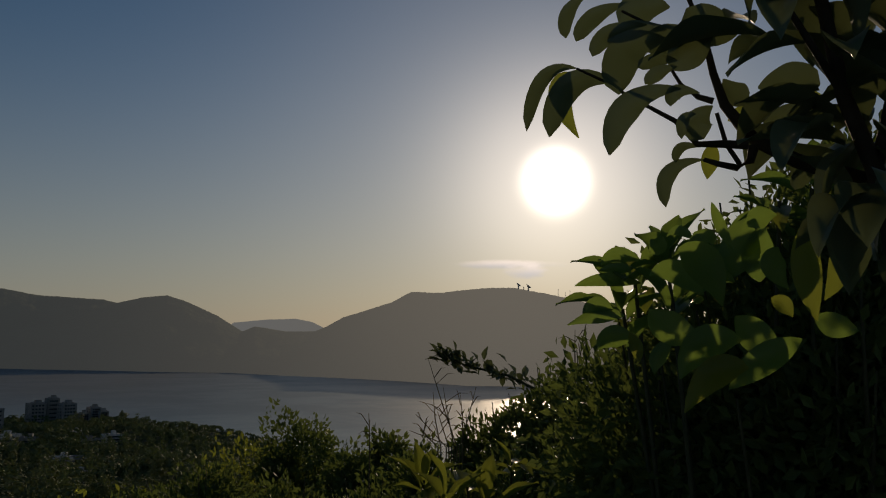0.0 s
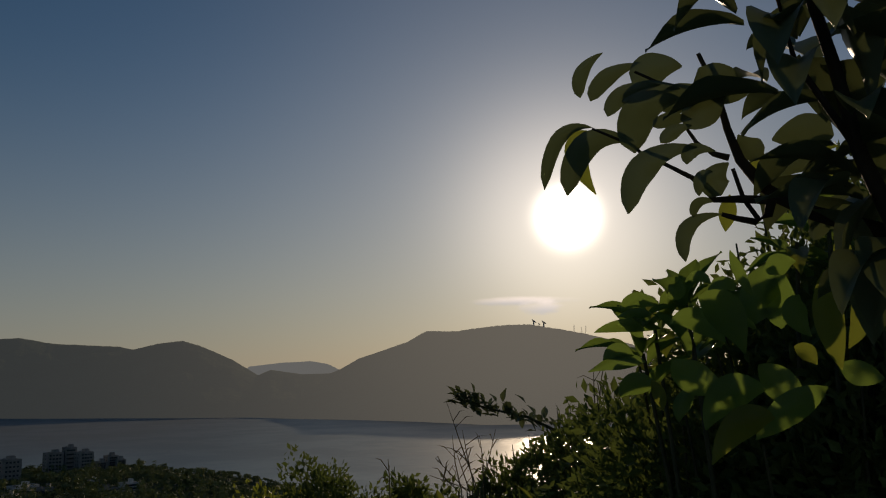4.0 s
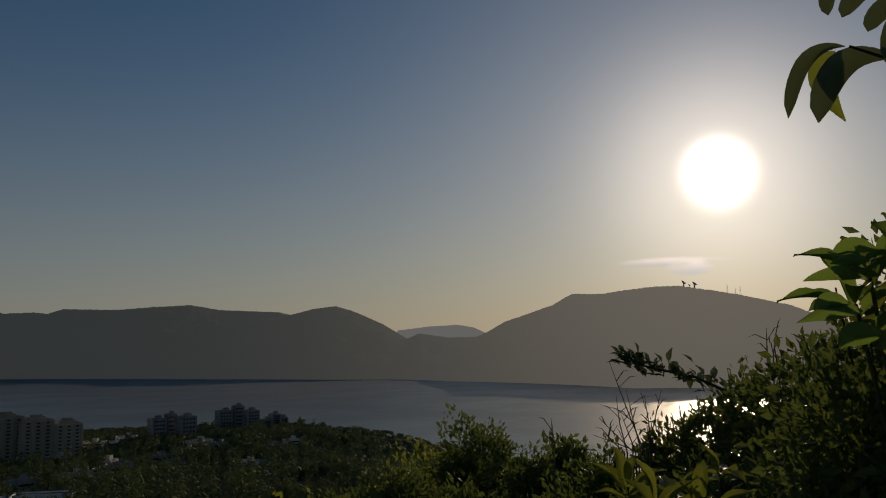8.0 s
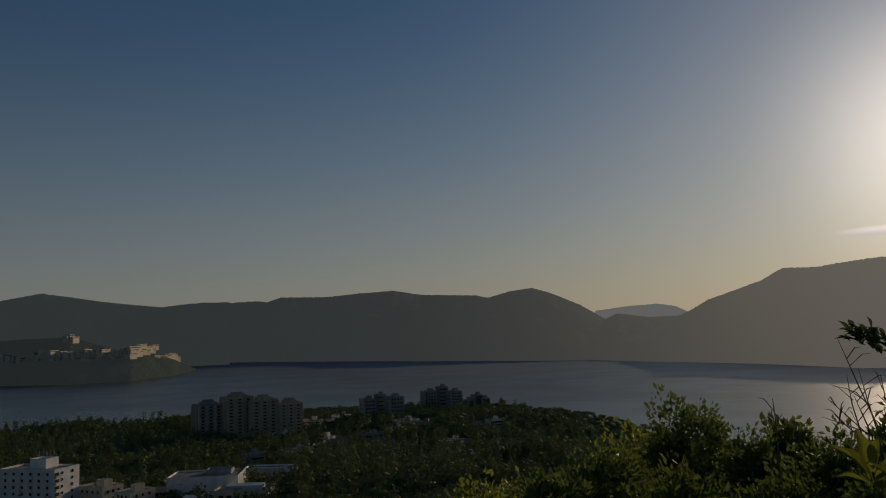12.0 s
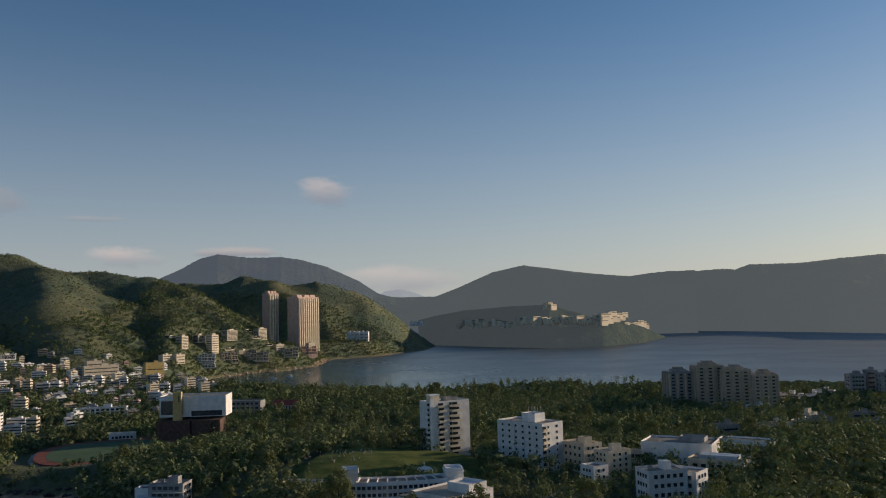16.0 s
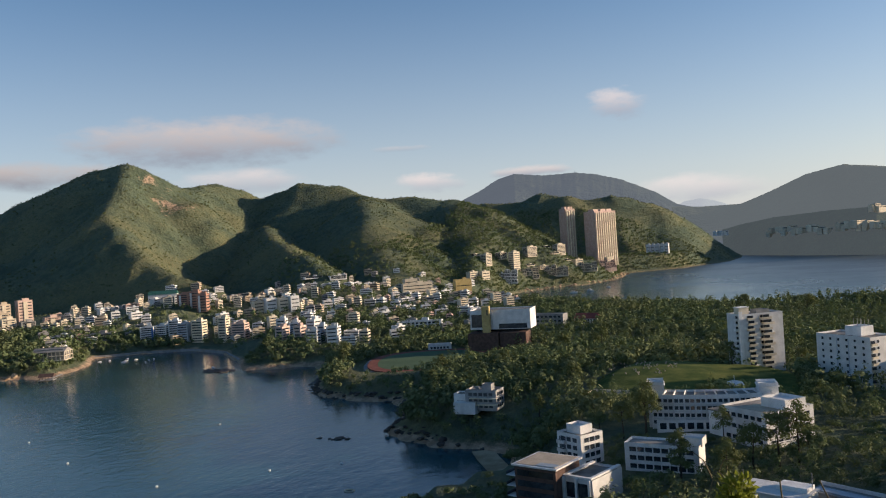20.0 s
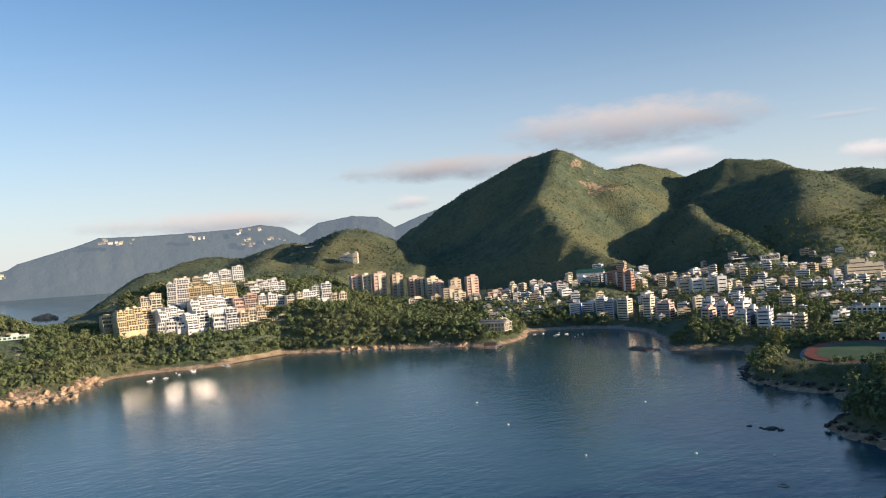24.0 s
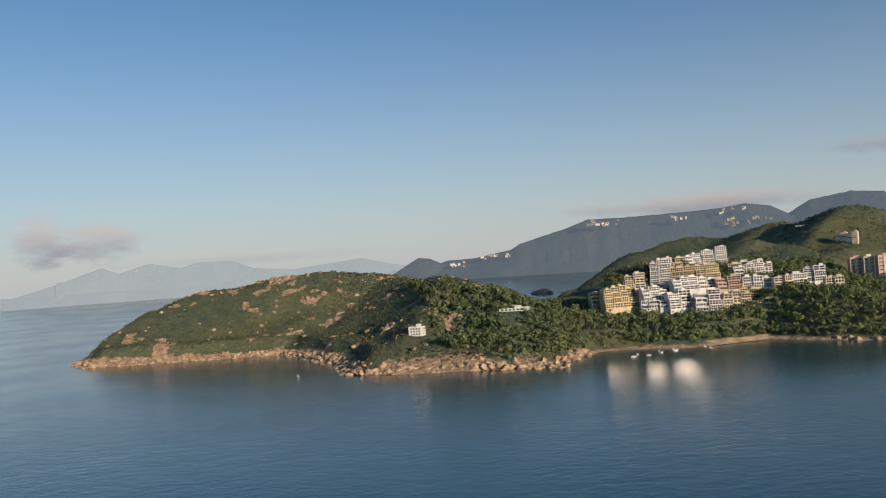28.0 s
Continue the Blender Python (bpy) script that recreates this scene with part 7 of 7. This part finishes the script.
BRANCHES = [  # place and radius along each
    [((1.174, 0.021, 100.046), 0.0127), ((1.130, 0.044, 100.190), 0.0109), ((1.090, 0.071, 100.278), 0.0091), ((1.040, 0.083, 100.373), 0.0075), ((0.972, 0.097, 100.456), 0.0065), ((0.938, 0.099, 100.524), 0.0058)],
    [((1.215, 0.044, 100.186), 0.0130), ((1.210, 0.082, 100.203), 0.0115), ((1.197, 0.142, 100.228), 0.0100), ((1.183, 0.188, 100.258), 0.0095), ((1.178, 0.200, 100.270), 0.0090), ((1.162, 0.225, 100.309), 0.0070), ((1.147, 0.235, 100.351), 0.0055), ((1.127, 0.241, 100.402), 0.0040), ((1.103, 0.256, 100.452), 0.0030)],
    [((1.165, 0.189, 100.248), 0.0075), ((1.168, 0.195, 100.228), 0.0060), ((1.166, 0.212, 100.220), 0.0050), ((1.159, 0.236, 100.227), 0.0040), ((1.154, 0.253, 100.234), 0.0030)],
    [((1.144, 0.192, 100.244), 0.0060), ((1.136, 0.222, 100.248), 0.0055), ((1.128, 0.254, 100.250), 0.0042), ((1.113, 0.279, 100.282), 0.0034), ((1.099, 0.309, 100.302), 0.0027), ((1.087, 0.332, 100.315), 0.0025), ((1.074, 0.351, 100.333), 0.0021), ((1.049, 0.394, 100.357), 0.0017)],
    [((1.101, 0.225, 100.298), 0.0045), ((1.095, 0.243, 100.305), 0.0038), ((1.084, 0.262, 100.322), 0.0027), ((1.073, 0.273, 100.345), 0.0020)],
    [((1.156, 0.206, 100.222), 0.0034), ((1.147, 0.221, 100.250), 0.0032), ((1.134, 0.229, 100.291), 0.0028)],
    [((1.108, 0.234, 100.370), 0.0035), ((1.089, 0.265, 100.398), 0.0028), ((1.072, 0.305, 100.412), 0.0022), ((1.056, 0.331, 100.428), 0.0018)],
    [((1.090, 0.071, 100.278), 0.0053), ((1.002, 0.120, 100.375), 0.0036), ((0.943, 0.124, 100.437), 0.0028), ((0.904, 0.119, 100.473), 0.0021)],
    [((1.130, 0.044, 100.190), 0.0078), ((1.136, 0.015, 100.317), 0.0064), ((1.146, -0.019, 100.454), 0.0058), ((1.116, -0.040, 100.526), 0.0050)]]
WHORLS = [  # place, leaf length
    ((2.243, 0.725, 100.157), 0.2),
    ((2.218, 0.626, 100.221), 0.18),
    ((2.281, 0.775, 100.080), 0.19),
    ((2.270, 0.342, 100.352), 0.15),
    ((2.180, 0.252, 100.361), 0.16),
    ((2.036, 0.561, 100.099), 0.18)]
WHORLS_LOW = [((3.007, 1.925, 99.400), 0.2), ((2.925, 1.666, 99.423), 0.2), ((3.192, 1.603, 99.473), 0.18), ((2.781, 1.493, 99.398), 0.2), ((2.708, 1.632, 99.403), 0.2)]
BUSHES = [  # place, radius
    ((8.54, 7.57, 98.34), 0.68),
    ((6.02, 6.53, 98.29), 0.53),
    ((4.94, 6.14, 98.38), 0.34),
    ((8.49, 6.05, 98.53), 0.33),
    ((7.42, 5.77, 98.44), 0.39),
    ((6.64, 4.30, 98.68), 0.36),
    ((6.50, 3.63, 98.99), 0.34),
    ((6.25, 3.07, 99.23), 0.34),
    ((5.95, 2.57, 99.45), 0.36),
    ((5.14, 1.93, 99.65), 0.34),
    ((4.29, 1.33, 99.82), 0.34),
    ((4.44, 2.12, 99.07), 0.35),
    ((3.70, 1.40, 99.39), 0.33),
    ((3.31, 1.02, 99.53), 0.34),
    ((4.64, 2.76, 98.87), 0.30),
    ((5.50, 4.12, 98.51), 0.39),
    ((5.80, 5.30, 98.30), 0.47),
    ((3.27, 0.91, 99.65), 0.26),
    ((2.96, 0.53, 99.73), 0.35),
    ((2.61, 0.20, 99.92), 0.34),
    ((2.72, 0.09, 100.21), 0.32),
    ((2.51, 0.69, 99.63), 0.34),
    ((2.47, 0.48, 99.71), 0.34),
    ((2.30, 0.28, 99.69), 0.34),
    ((2.22, 0.16, 99.79), 0.34),
    ((2.68, 0.51, 99.91), 0.33),
    ((2.52, 0.28, 99.94), 0.34),
    ((2.43, 0.13, 100.06), 0.34),
    ((2.70, 0.39, 100.14), 0.32),
    ((2.84, 0.68, 100.08), 0.28),
    ((2.51, 0.16, 100.27), 0.32),
    ((2.78, 0.38, 100.32), 0.24),
    ((2.76, 0.92, 99.69), 0.34)]
TWIG = [((5.986, 2.765, 99.587), 0.0150), ((5.878, 3.012, 99.723), 0.0120), ((5.806, 3.264, 99.780), 0.0090), ((5.768, 3.437, 99.825), 0.0065), ((5.708, 3.541, 99.885), 0.0040)]
STEMS = [((5.901, 3.502, 99.129), (5.821, 3.738, 99.847)), ((5.890, 3.521, 99.128), (5.879, 3.626, 99.617)), ((5.857, 3.578, 99.128), (5.746, 3.810, 99.393)), ((5.923, 3.464, 99.129), (5.948, 3.503, 99.571)), ((5.834, 3.616, 99.128), (5.834, 3.696, 99.572)), ((5.879, 3.540, 99.128), (5.708, 3.846, 99.259)), ((5.912, 3.483, 99.129), (6.016, 3.387, 99.615)), ((5.868, 3.559, 99.128), (5.844, 3.658, 99.415)), ((5.823, 3.635, 99.127), (5.754, 3.778, 99.281)), ((5.512, 4.103, 99.127), (5.528, 4.131, 99.396)), ((6.370, 2.650, 99.785), (6.373, 2.648, 100.092)), ((6.382, 2.619, 99.785), (6.397, 2.589, 100.046))]
TUFTS = [((6.29, 13.17, 96.19), 0.62), ((5.27, 12.49, 96.16), 0.53), ((6.22, 12.16, 96.55), 0.58), ((4.25, 11.83, 96.31), 0.32), ((8.48, 8.33, 98.10), 0.58), ((7.36, 7.97, 97.92), 0.53), ((7.10, 9.43, 97.53), 0.50), ((-0.18, 8.74, 97.34), 0.17), ((-5.71, -1.42, 98.50), 0.04), ((5.52, 8.16, 97.95), 0.42)]
TENDRILS = [[(-0.486, 8.693, 97.222), (-0.410, 8.761, 97.433), (-0.493, 8.810, 97.618), (-0.599, 8.826, 97.698)],
    [(-0.217, 8.704, 97.230), (-0.285, 8.766, 97.436), (-0.351, 8.787, 97.513), (-0.301, 8.818, 97.621), (-0.192, 8.825, 97.639)],
    [(0.228, 8.706, 97.249), (0.217, 8.768, 97.452)],
    [(0.655, 8.687, 97.274), (0.573, 8.753, 97.469)]]

LEAF = foliage("leathery_leaf", (0.085, 0.115, 0.070), (0.120, 0.155, 0.085), (0.13, 0.15, 0.080), 0.20, 0.40, 3.0, 0.45, (0.20, 0.24, 0.05))
LEAF_GREEN = foliage("broad_green_leaf", (0.075, 0.140, 0.040), (0.125, 0.200, 0.055), (0.14, 0.20, 0.050), 0.50, 0.42, 3.0, 0.4, (0.30, 0.44, 0.05))
# yellow-green with sunlight on and through the leaves put into the colour
LEAF_LIT = foliage("lit_yellow_leaf", (0.14, 0.16, 0.018), (0.20, 0.20, 0.022), (0.17, 0.19, 0.02), 0.5, 0.4, 3.0, 0.4, (0.28, 0.33, 0.05))
LEAF_SMALL = foliage("small_glossy_leaf", (0.060, 0.100, 0.030), (0.115, 0.155, 0.042), (0.14, 0.16, 0.044), 0.4, 0.55, 1.2, 0.2, (0.19, 0.24, 0.04))


def blade(s, blunt=False):
    """Half the width of a leaf along its length: a pointed oval, or a narrow foot, broadest past the middle, and a blunt tip."""
    if not blunt:
        return 0.5 * max(math.sin(math.pi * s ** 0.9) ** 0.85, 0.05) if 0 < s < 1 else 0.025
    w = min(1.0, (s / 0.5) ** 0.75) if s > 0 else 0.0
    if s > 0.55:
        w *= math.sqrt(max(0.0, 1 - ((s - 0.55) / 0.45) ** 2.4))
    return 0.5 * max(w, 0.05)


def bent_leaf(parent, base, mid, tip, width, mat, twist, blunt=False):
    """A leaf of its own along a curved rib through three places, turned about the rib, with a fold and a wavy rim."""
    b, m, t = Vector(base), Vector(mid), Vector(tip)
    c = m * 2 - (b + t) / 2
    n, v, f = 11, [], []
    for i in range(n + 1):
        s = i / n
        p = b * (1 - s) ** 2 + c * 2 * s * (1 - s) + t * s * s
        d = ((c - b) * (1 - s) + (t - c) * s).normalized()
        outward = Vector((p.x, p.y, p.z - 100)).normalized()
        e = d.cross(outward).normalized()
        e = (Matrix.Rotation(twist * (0.4 + s), 3, d) @ e)
        up = e.cross(d)
        wd = blade(s, blunt) * width
        for u in (-1, -0.55, 0, 0.55, 1):
            v.append(p - b + e * u * wd + up * (abs(u) * 0.28 * wd + 0.05 * width * math.sin(11 * s + 2.3 * u) * abs(u)))
    for i in range(n):
        for j in range(4):
            o = i * 5 + j
            f.append((o, o + 1, o + 6, o + 5))
    return part("leaf", np_mesh("leaf", [tuple(q) for q in v], f, mat), parent, Matrix.Translation(b))


def leaf_mesh(curl, fold, mat, name="leaf"):
    """A pointed oval leaf of length and width 1 that bends down along its length; two millimetres of fold at the rib."""
    key = ("leaf", curl, fold, mat.name)
    if key in MESHES:
        return MESHES[key]
    n, v, f = 9, [], []
    a, px, pz = curl * 0.35, 0.0, 0.0
    for i in range(n + 1):
        s = i / n
        wd = blade(s)
        for u in (-1, -0.5, 0, 0.5, 1):
            v.append((px, u * wd, pz + abs(u) * wd * fold + 0.03 * math.sin(9 * s + 2 * u) * abs(u)))
        px, pz, a = px + math.cos(a) / n, pz + math.sin(a) / n, a - curl / n
    for i in range(n):
        for j in range(4):
            o = i * 5 + j
            f.append((o, o + 1, o + 6, o + 5))
    v = np.array(v)
    end = v[n * 5 + 2]
    ang = math.atan2(end[2], end[0])
    ln = math.hypot(end[0], end[2])
    c, s = math.cos(-ang) / ln, math.sin(-ang) / ln
    v = np.stack([v[:, 0] * c - v[:, 2] * s, v[:, 1], v[:, 0] * s + v[:, 2] * c], 1)
    MESHES[key] = np_mesh(name, v, f, mat)
    return MESHES[key]


def put_leaf(parent, base, tip, width, mat, curl, fold, up=(0, 0, 1), twist=0.0):
    base, tip = Vector(base), Vector(tip)
    d = tip - base
    ex = d.normalized()
    ey = Vector(up).cross(ex)
    if ey.length < 0.05:
        ey = Vector((1, 0, 0)).cross(ex)
    ey.normalize()
    ez = ex.cross(ey)
    m = Matrix((ex * d.length, ey * width, ez * d.length)).transposed().to_4x4()
    m.translation = base
    return part("leaf", leaf_mesh(curl, fold, mat), parent, m @ Matrix.Rotation(twist, 4, "X"))


def overhanging_tree():
    rg = random.Random(91)
    root = thing("leafy_tree", "backlit tree with large drooping leathery leaves", "tree", pose(0, 0, 0))
    for b in BRANCHES:
        part("branch", stem_mesh("branch", [b], BARK, 8), root)
    foot = BRANCHES[0][0]
    part("trunk", stem_mesh("trunk", [[((foot[0][0] + 0.25, foot[0][1] - 0.1, 96.4), 0.05), ((foot[0][0] + 0.1, foot[0][1], 98.8), 0.03), foot]], BARK, 8), root)
    # leaves marked as lit through take the yellowed material
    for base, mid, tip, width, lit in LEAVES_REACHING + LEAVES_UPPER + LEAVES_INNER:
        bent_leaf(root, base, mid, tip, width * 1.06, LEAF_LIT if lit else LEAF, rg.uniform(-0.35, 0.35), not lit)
    for k in range(112):
        b = rg.choice((0, 0, 0, 8, 8, 8, 7))
        pts = BRANCHES[b]
        i = rg.randrange(len(pts) - 1)
        s = rg.random()
        p = Vector(pts[i][0]).lerp(Vector(pts[i + 1][0]), s)
        d = Vector((rg.gauss(0, 1), rg.gauss(0, 1), rg.gauss(-0.35, 0.7))).normalized()
        p = p + d * rg.uniform(0.0, 0.10) + Vector((0.05, -0.02, 0)) * rg.random()
        ln = rg.uniform(0.08, 0.15)
        put_leaf(root, p, p + d * ln, ln * rg.uniform(0.38, 0.52), LEAF_LIT if rg.random() < 0.05 else LEAF, rg.choice((0.3, 0.7, 1.1)), 0.25)


def whorl_shrub(name, label, whorls, mat, seed, droop, foot):
    rg = random.Random(seed)
    root = thing(name, label, "shrub", pose(0, 0, 0))
    for place, ln in whorls:
        p = Vector(place)
        base = Vector(foot) + Vector((rg.uniform(-0.1, 0.1), rg.uniform(-0.1, 0.1), 0))
        part("stem", stem_mesh("stem", [[(base, 0.012), (base.lerp(p, 0.5) + Vector((0.03, 0, 0.06)), 0.008), (p, 0.005)]], STEM, 6), root)
        n = rg.randrange(5, 8)
        for i in range(n):
            a = 2 * math.pi * i / n + rg.uniform(-0.3, 0.3)
            e = rg.uniform(-0.5, 1.0) - droop
            d = Vector((math.cos(a) * math.cos(e), math.sin(a) * math.cos(e), math.sin(e)))
            s = p + d * 0.015 - Vector((0, 0, rg.uniform(0, 0.05)))
            l2 = ln * rg.uniform(0.6, 1.05)
            put_leaf(root, s, s + d * l2, l2 * rg.uniform(0.30, 0.42), LEAF_LIT if rg.random() < 0.10 else mat, rg.choice((0.3, 0.7)), 0.25)
    return root


def small_leaves(centres, count, size, seed, shell=0.55):
    """Many little folded leaves filling rounded bushes."""
    rr = np.random.RandomState(seed)
    v = []
    for (px, py, pz), rad in centres:
        n = int(count * rad * rad) + 200
        d = rr.normal(size=(n, 3))
        d /= np.linalg.norm(d, axis=1)[:, None]
        lump = 0.8 + 0.22 * np.sin(d[:, 0] * 5 + px * 7) + 0.18 * np.sin(d[:, 1] * 6 + py * 5) + 0.15 * np.sin(d[:, 2] * 7 + px)
        c = np.array([px, py, pz]) + d * (rad * lump * rr.uniform(shell, 1.06, n))[:, None] * np.array([1, 1, 1.0])
        ex = d * 0.8 + rr.normal(size=(n, 3)) * 0.6 + np.array([0, 0, 0.3])
        ex /= np.linalg.norm(ex, axis=1)[:, None]
        ey = np.cross(ex, rr.normal(size=(n, 3)))
        ey /= np.linalg.norm(ey, axis=1)[:, None]
        ez = np.cross(ex, ey)
        s = (size * rr.uniform(0.6, 1.3, n))[:, None]
        mid, tip = c + ex * s * 0.5 - ez * s * 0.08, c + ex * s
        side = ey * s * 0.24
        v.append(np.stack([c, mid + side, tip, mid - side], 1).reshape(-1, 3))
    v = np.concatenate(v)
    return v


overhanging_tree()
broadleaf = whorl_shrub("broadleaf_shrub", "shrub with large upright leathery leaves against the light", WHORLS, LEAF_GREEN, 92, 0.1, (2.05, 0.42, 97.4))
rng = random.Random(94)
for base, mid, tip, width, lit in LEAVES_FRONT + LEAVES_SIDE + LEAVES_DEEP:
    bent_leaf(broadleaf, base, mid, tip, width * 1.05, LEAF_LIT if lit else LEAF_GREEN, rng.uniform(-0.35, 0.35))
whorl_shrub("young_shrub", "low shrub with yellow-green leaves", WHORLS_LOW, LEAF_LIT, 93, -0.2, (3.25, 1.55, 96.9))
rng = random.Random(95)
for k, (place, rad) in enumerate(BUSHES):
    px, py, pz = place
    g = ground_at(px, py)
    root = thing("bush", "dense dark bush with small glossy leaves", "bush", pose(px, py, g), "hillside bushes")
    extra = []
    q = pz - rad * 0.9
    while q > g + 0.2:
        extra.append(((px + rng.uniform(-0.1, 0.1) * rad, py + rng.uniform(-0.1, 0.1) * rad, q), rad * 1.1))
        q -= rad * 1.1
    v = small_leaves([(place, rad)] + extra, 7500 if rad > 0.5 else 10000, 0.035 + 0.0045 * math.hypot(px, py), 96 + k) - np.array([px, py, g])
    part("foliage", np_mesh("foliage", v, quads(len(v) // 4), LEAF_SMALL, smooth=False), root)
    for j in range(4):
        a, e = rng.uniform(0, 6.28), rng.uniform(0.2, 1.3)
        tip = Vector((math.cos(a) * math.cos(e), math.sin(a) * math.cos(e), math.sin(e))) * rad * 1.12 + Vector((0, 0, pz - g))
        part("twig", stem_mesh("twig", [[((0, 0, 0), 0.015), (tip * 0.5, 0.01), (tip, 0.003)]], STEM, 5), root)
# bush tops in the sun: the sunlight is put into the leaf colour
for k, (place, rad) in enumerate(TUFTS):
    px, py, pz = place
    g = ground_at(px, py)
    root = thing("sunlit_bush", "bush top on the slope, sunlight in its yellow-green colour", "bush", pose(px, py, g), "slope bushes")
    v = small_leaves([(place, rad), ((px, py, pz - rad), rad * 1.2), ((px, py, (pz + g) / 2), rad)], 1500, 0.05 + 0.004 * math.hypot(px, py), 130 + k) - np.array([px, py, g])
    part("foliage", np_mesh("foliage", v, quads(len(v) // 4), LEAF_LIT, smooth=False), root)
    part("stem", stem_mesh("stem", [[((0, 0, 0), 0.03), ((0.05, 0, (pz - g) * 0.6), 0.02), ((0, 0, pz - g), 0.006)]], STEM, 5), root)


def twig_branch():
    rg = random.Random(97)
    root = thing("branch_spray", "leafy spray reaching out over the water", "branch", pose(0, 0, 0))
    part("stem", stem_mesh("stem", [TWIG], STEM, 6), root)
    for k in range(130):
        i = rg.randrange(len(TWIG) - 1)
        p = Vector(TWIG[i][0]).lerp(Vector(TWIG[i + 1][0]), rg.random())
        d = Vector((rg.gauss(-0.3, 0.5), rg.gauss(0.3, 0.5), rg.gauss(0.55, 0.4))).normalized()
        p = p + Vector((rg.gauss(0, 0.03), rg.gauss(0, 0.03), rg.gauss(0.0, 0.035)))
        ln = rg.uniform(0.06, 0.13)
        put_leaf(root, p, p + d * ln, ln * 0.45, LEAF, 0.3, 0.25)


twig_branch()
grass = thing("dry_grass", "tall dry grass stems above the bushes", "grass", pose(0, 0, 0))
rng = random.Random(98)
for base, tip in STEMS:
    b, t = Vector(base), Vector(tip)
    low = Vector((b.x, b.y, ground_at(b.x, b.y)))
    part("stem", stem_mesh("stem", [[(low, 0.008), (b, 0.006), (b.lerp(t, 0.5) + Vector((rng.uniform(-0.03, 0.03), 0, 0)), 0.005), (t, 0.002)]], STRAW, 5), grass)
    for j in range(3):
        p = b.lerp(t, rng.uniform(0.2, 0.9))
        q = p + Vector((rng.uniform(-0.16, 0.16), rng.uniform(-0.16, 0.16), rng.uniform(0.02, 0.16)))
        part("blade", stem_mesh("blade", [[(p, 0.004), (p.lerp(q, 0.6) + Vector((0, 0, 0.03)), 0.004), (q, 0.001)]], STRAW, 4), grass)
for line in TENDRILS:
    vine = thing("vine_tendril", "pale curling vine tendril", "vine", pose(0, 0, 0), "vine tendrils")
    low = Vector((line[0][0], line[0][1], ground_at(line[0][0], line[0][1])))
    part("stem", stem_mesh("stem", [[(low, 0.008)] + [(p, 0.009 - 0.001 * k) for k, p in enumerate(line)]], STRAW, 5), vine)
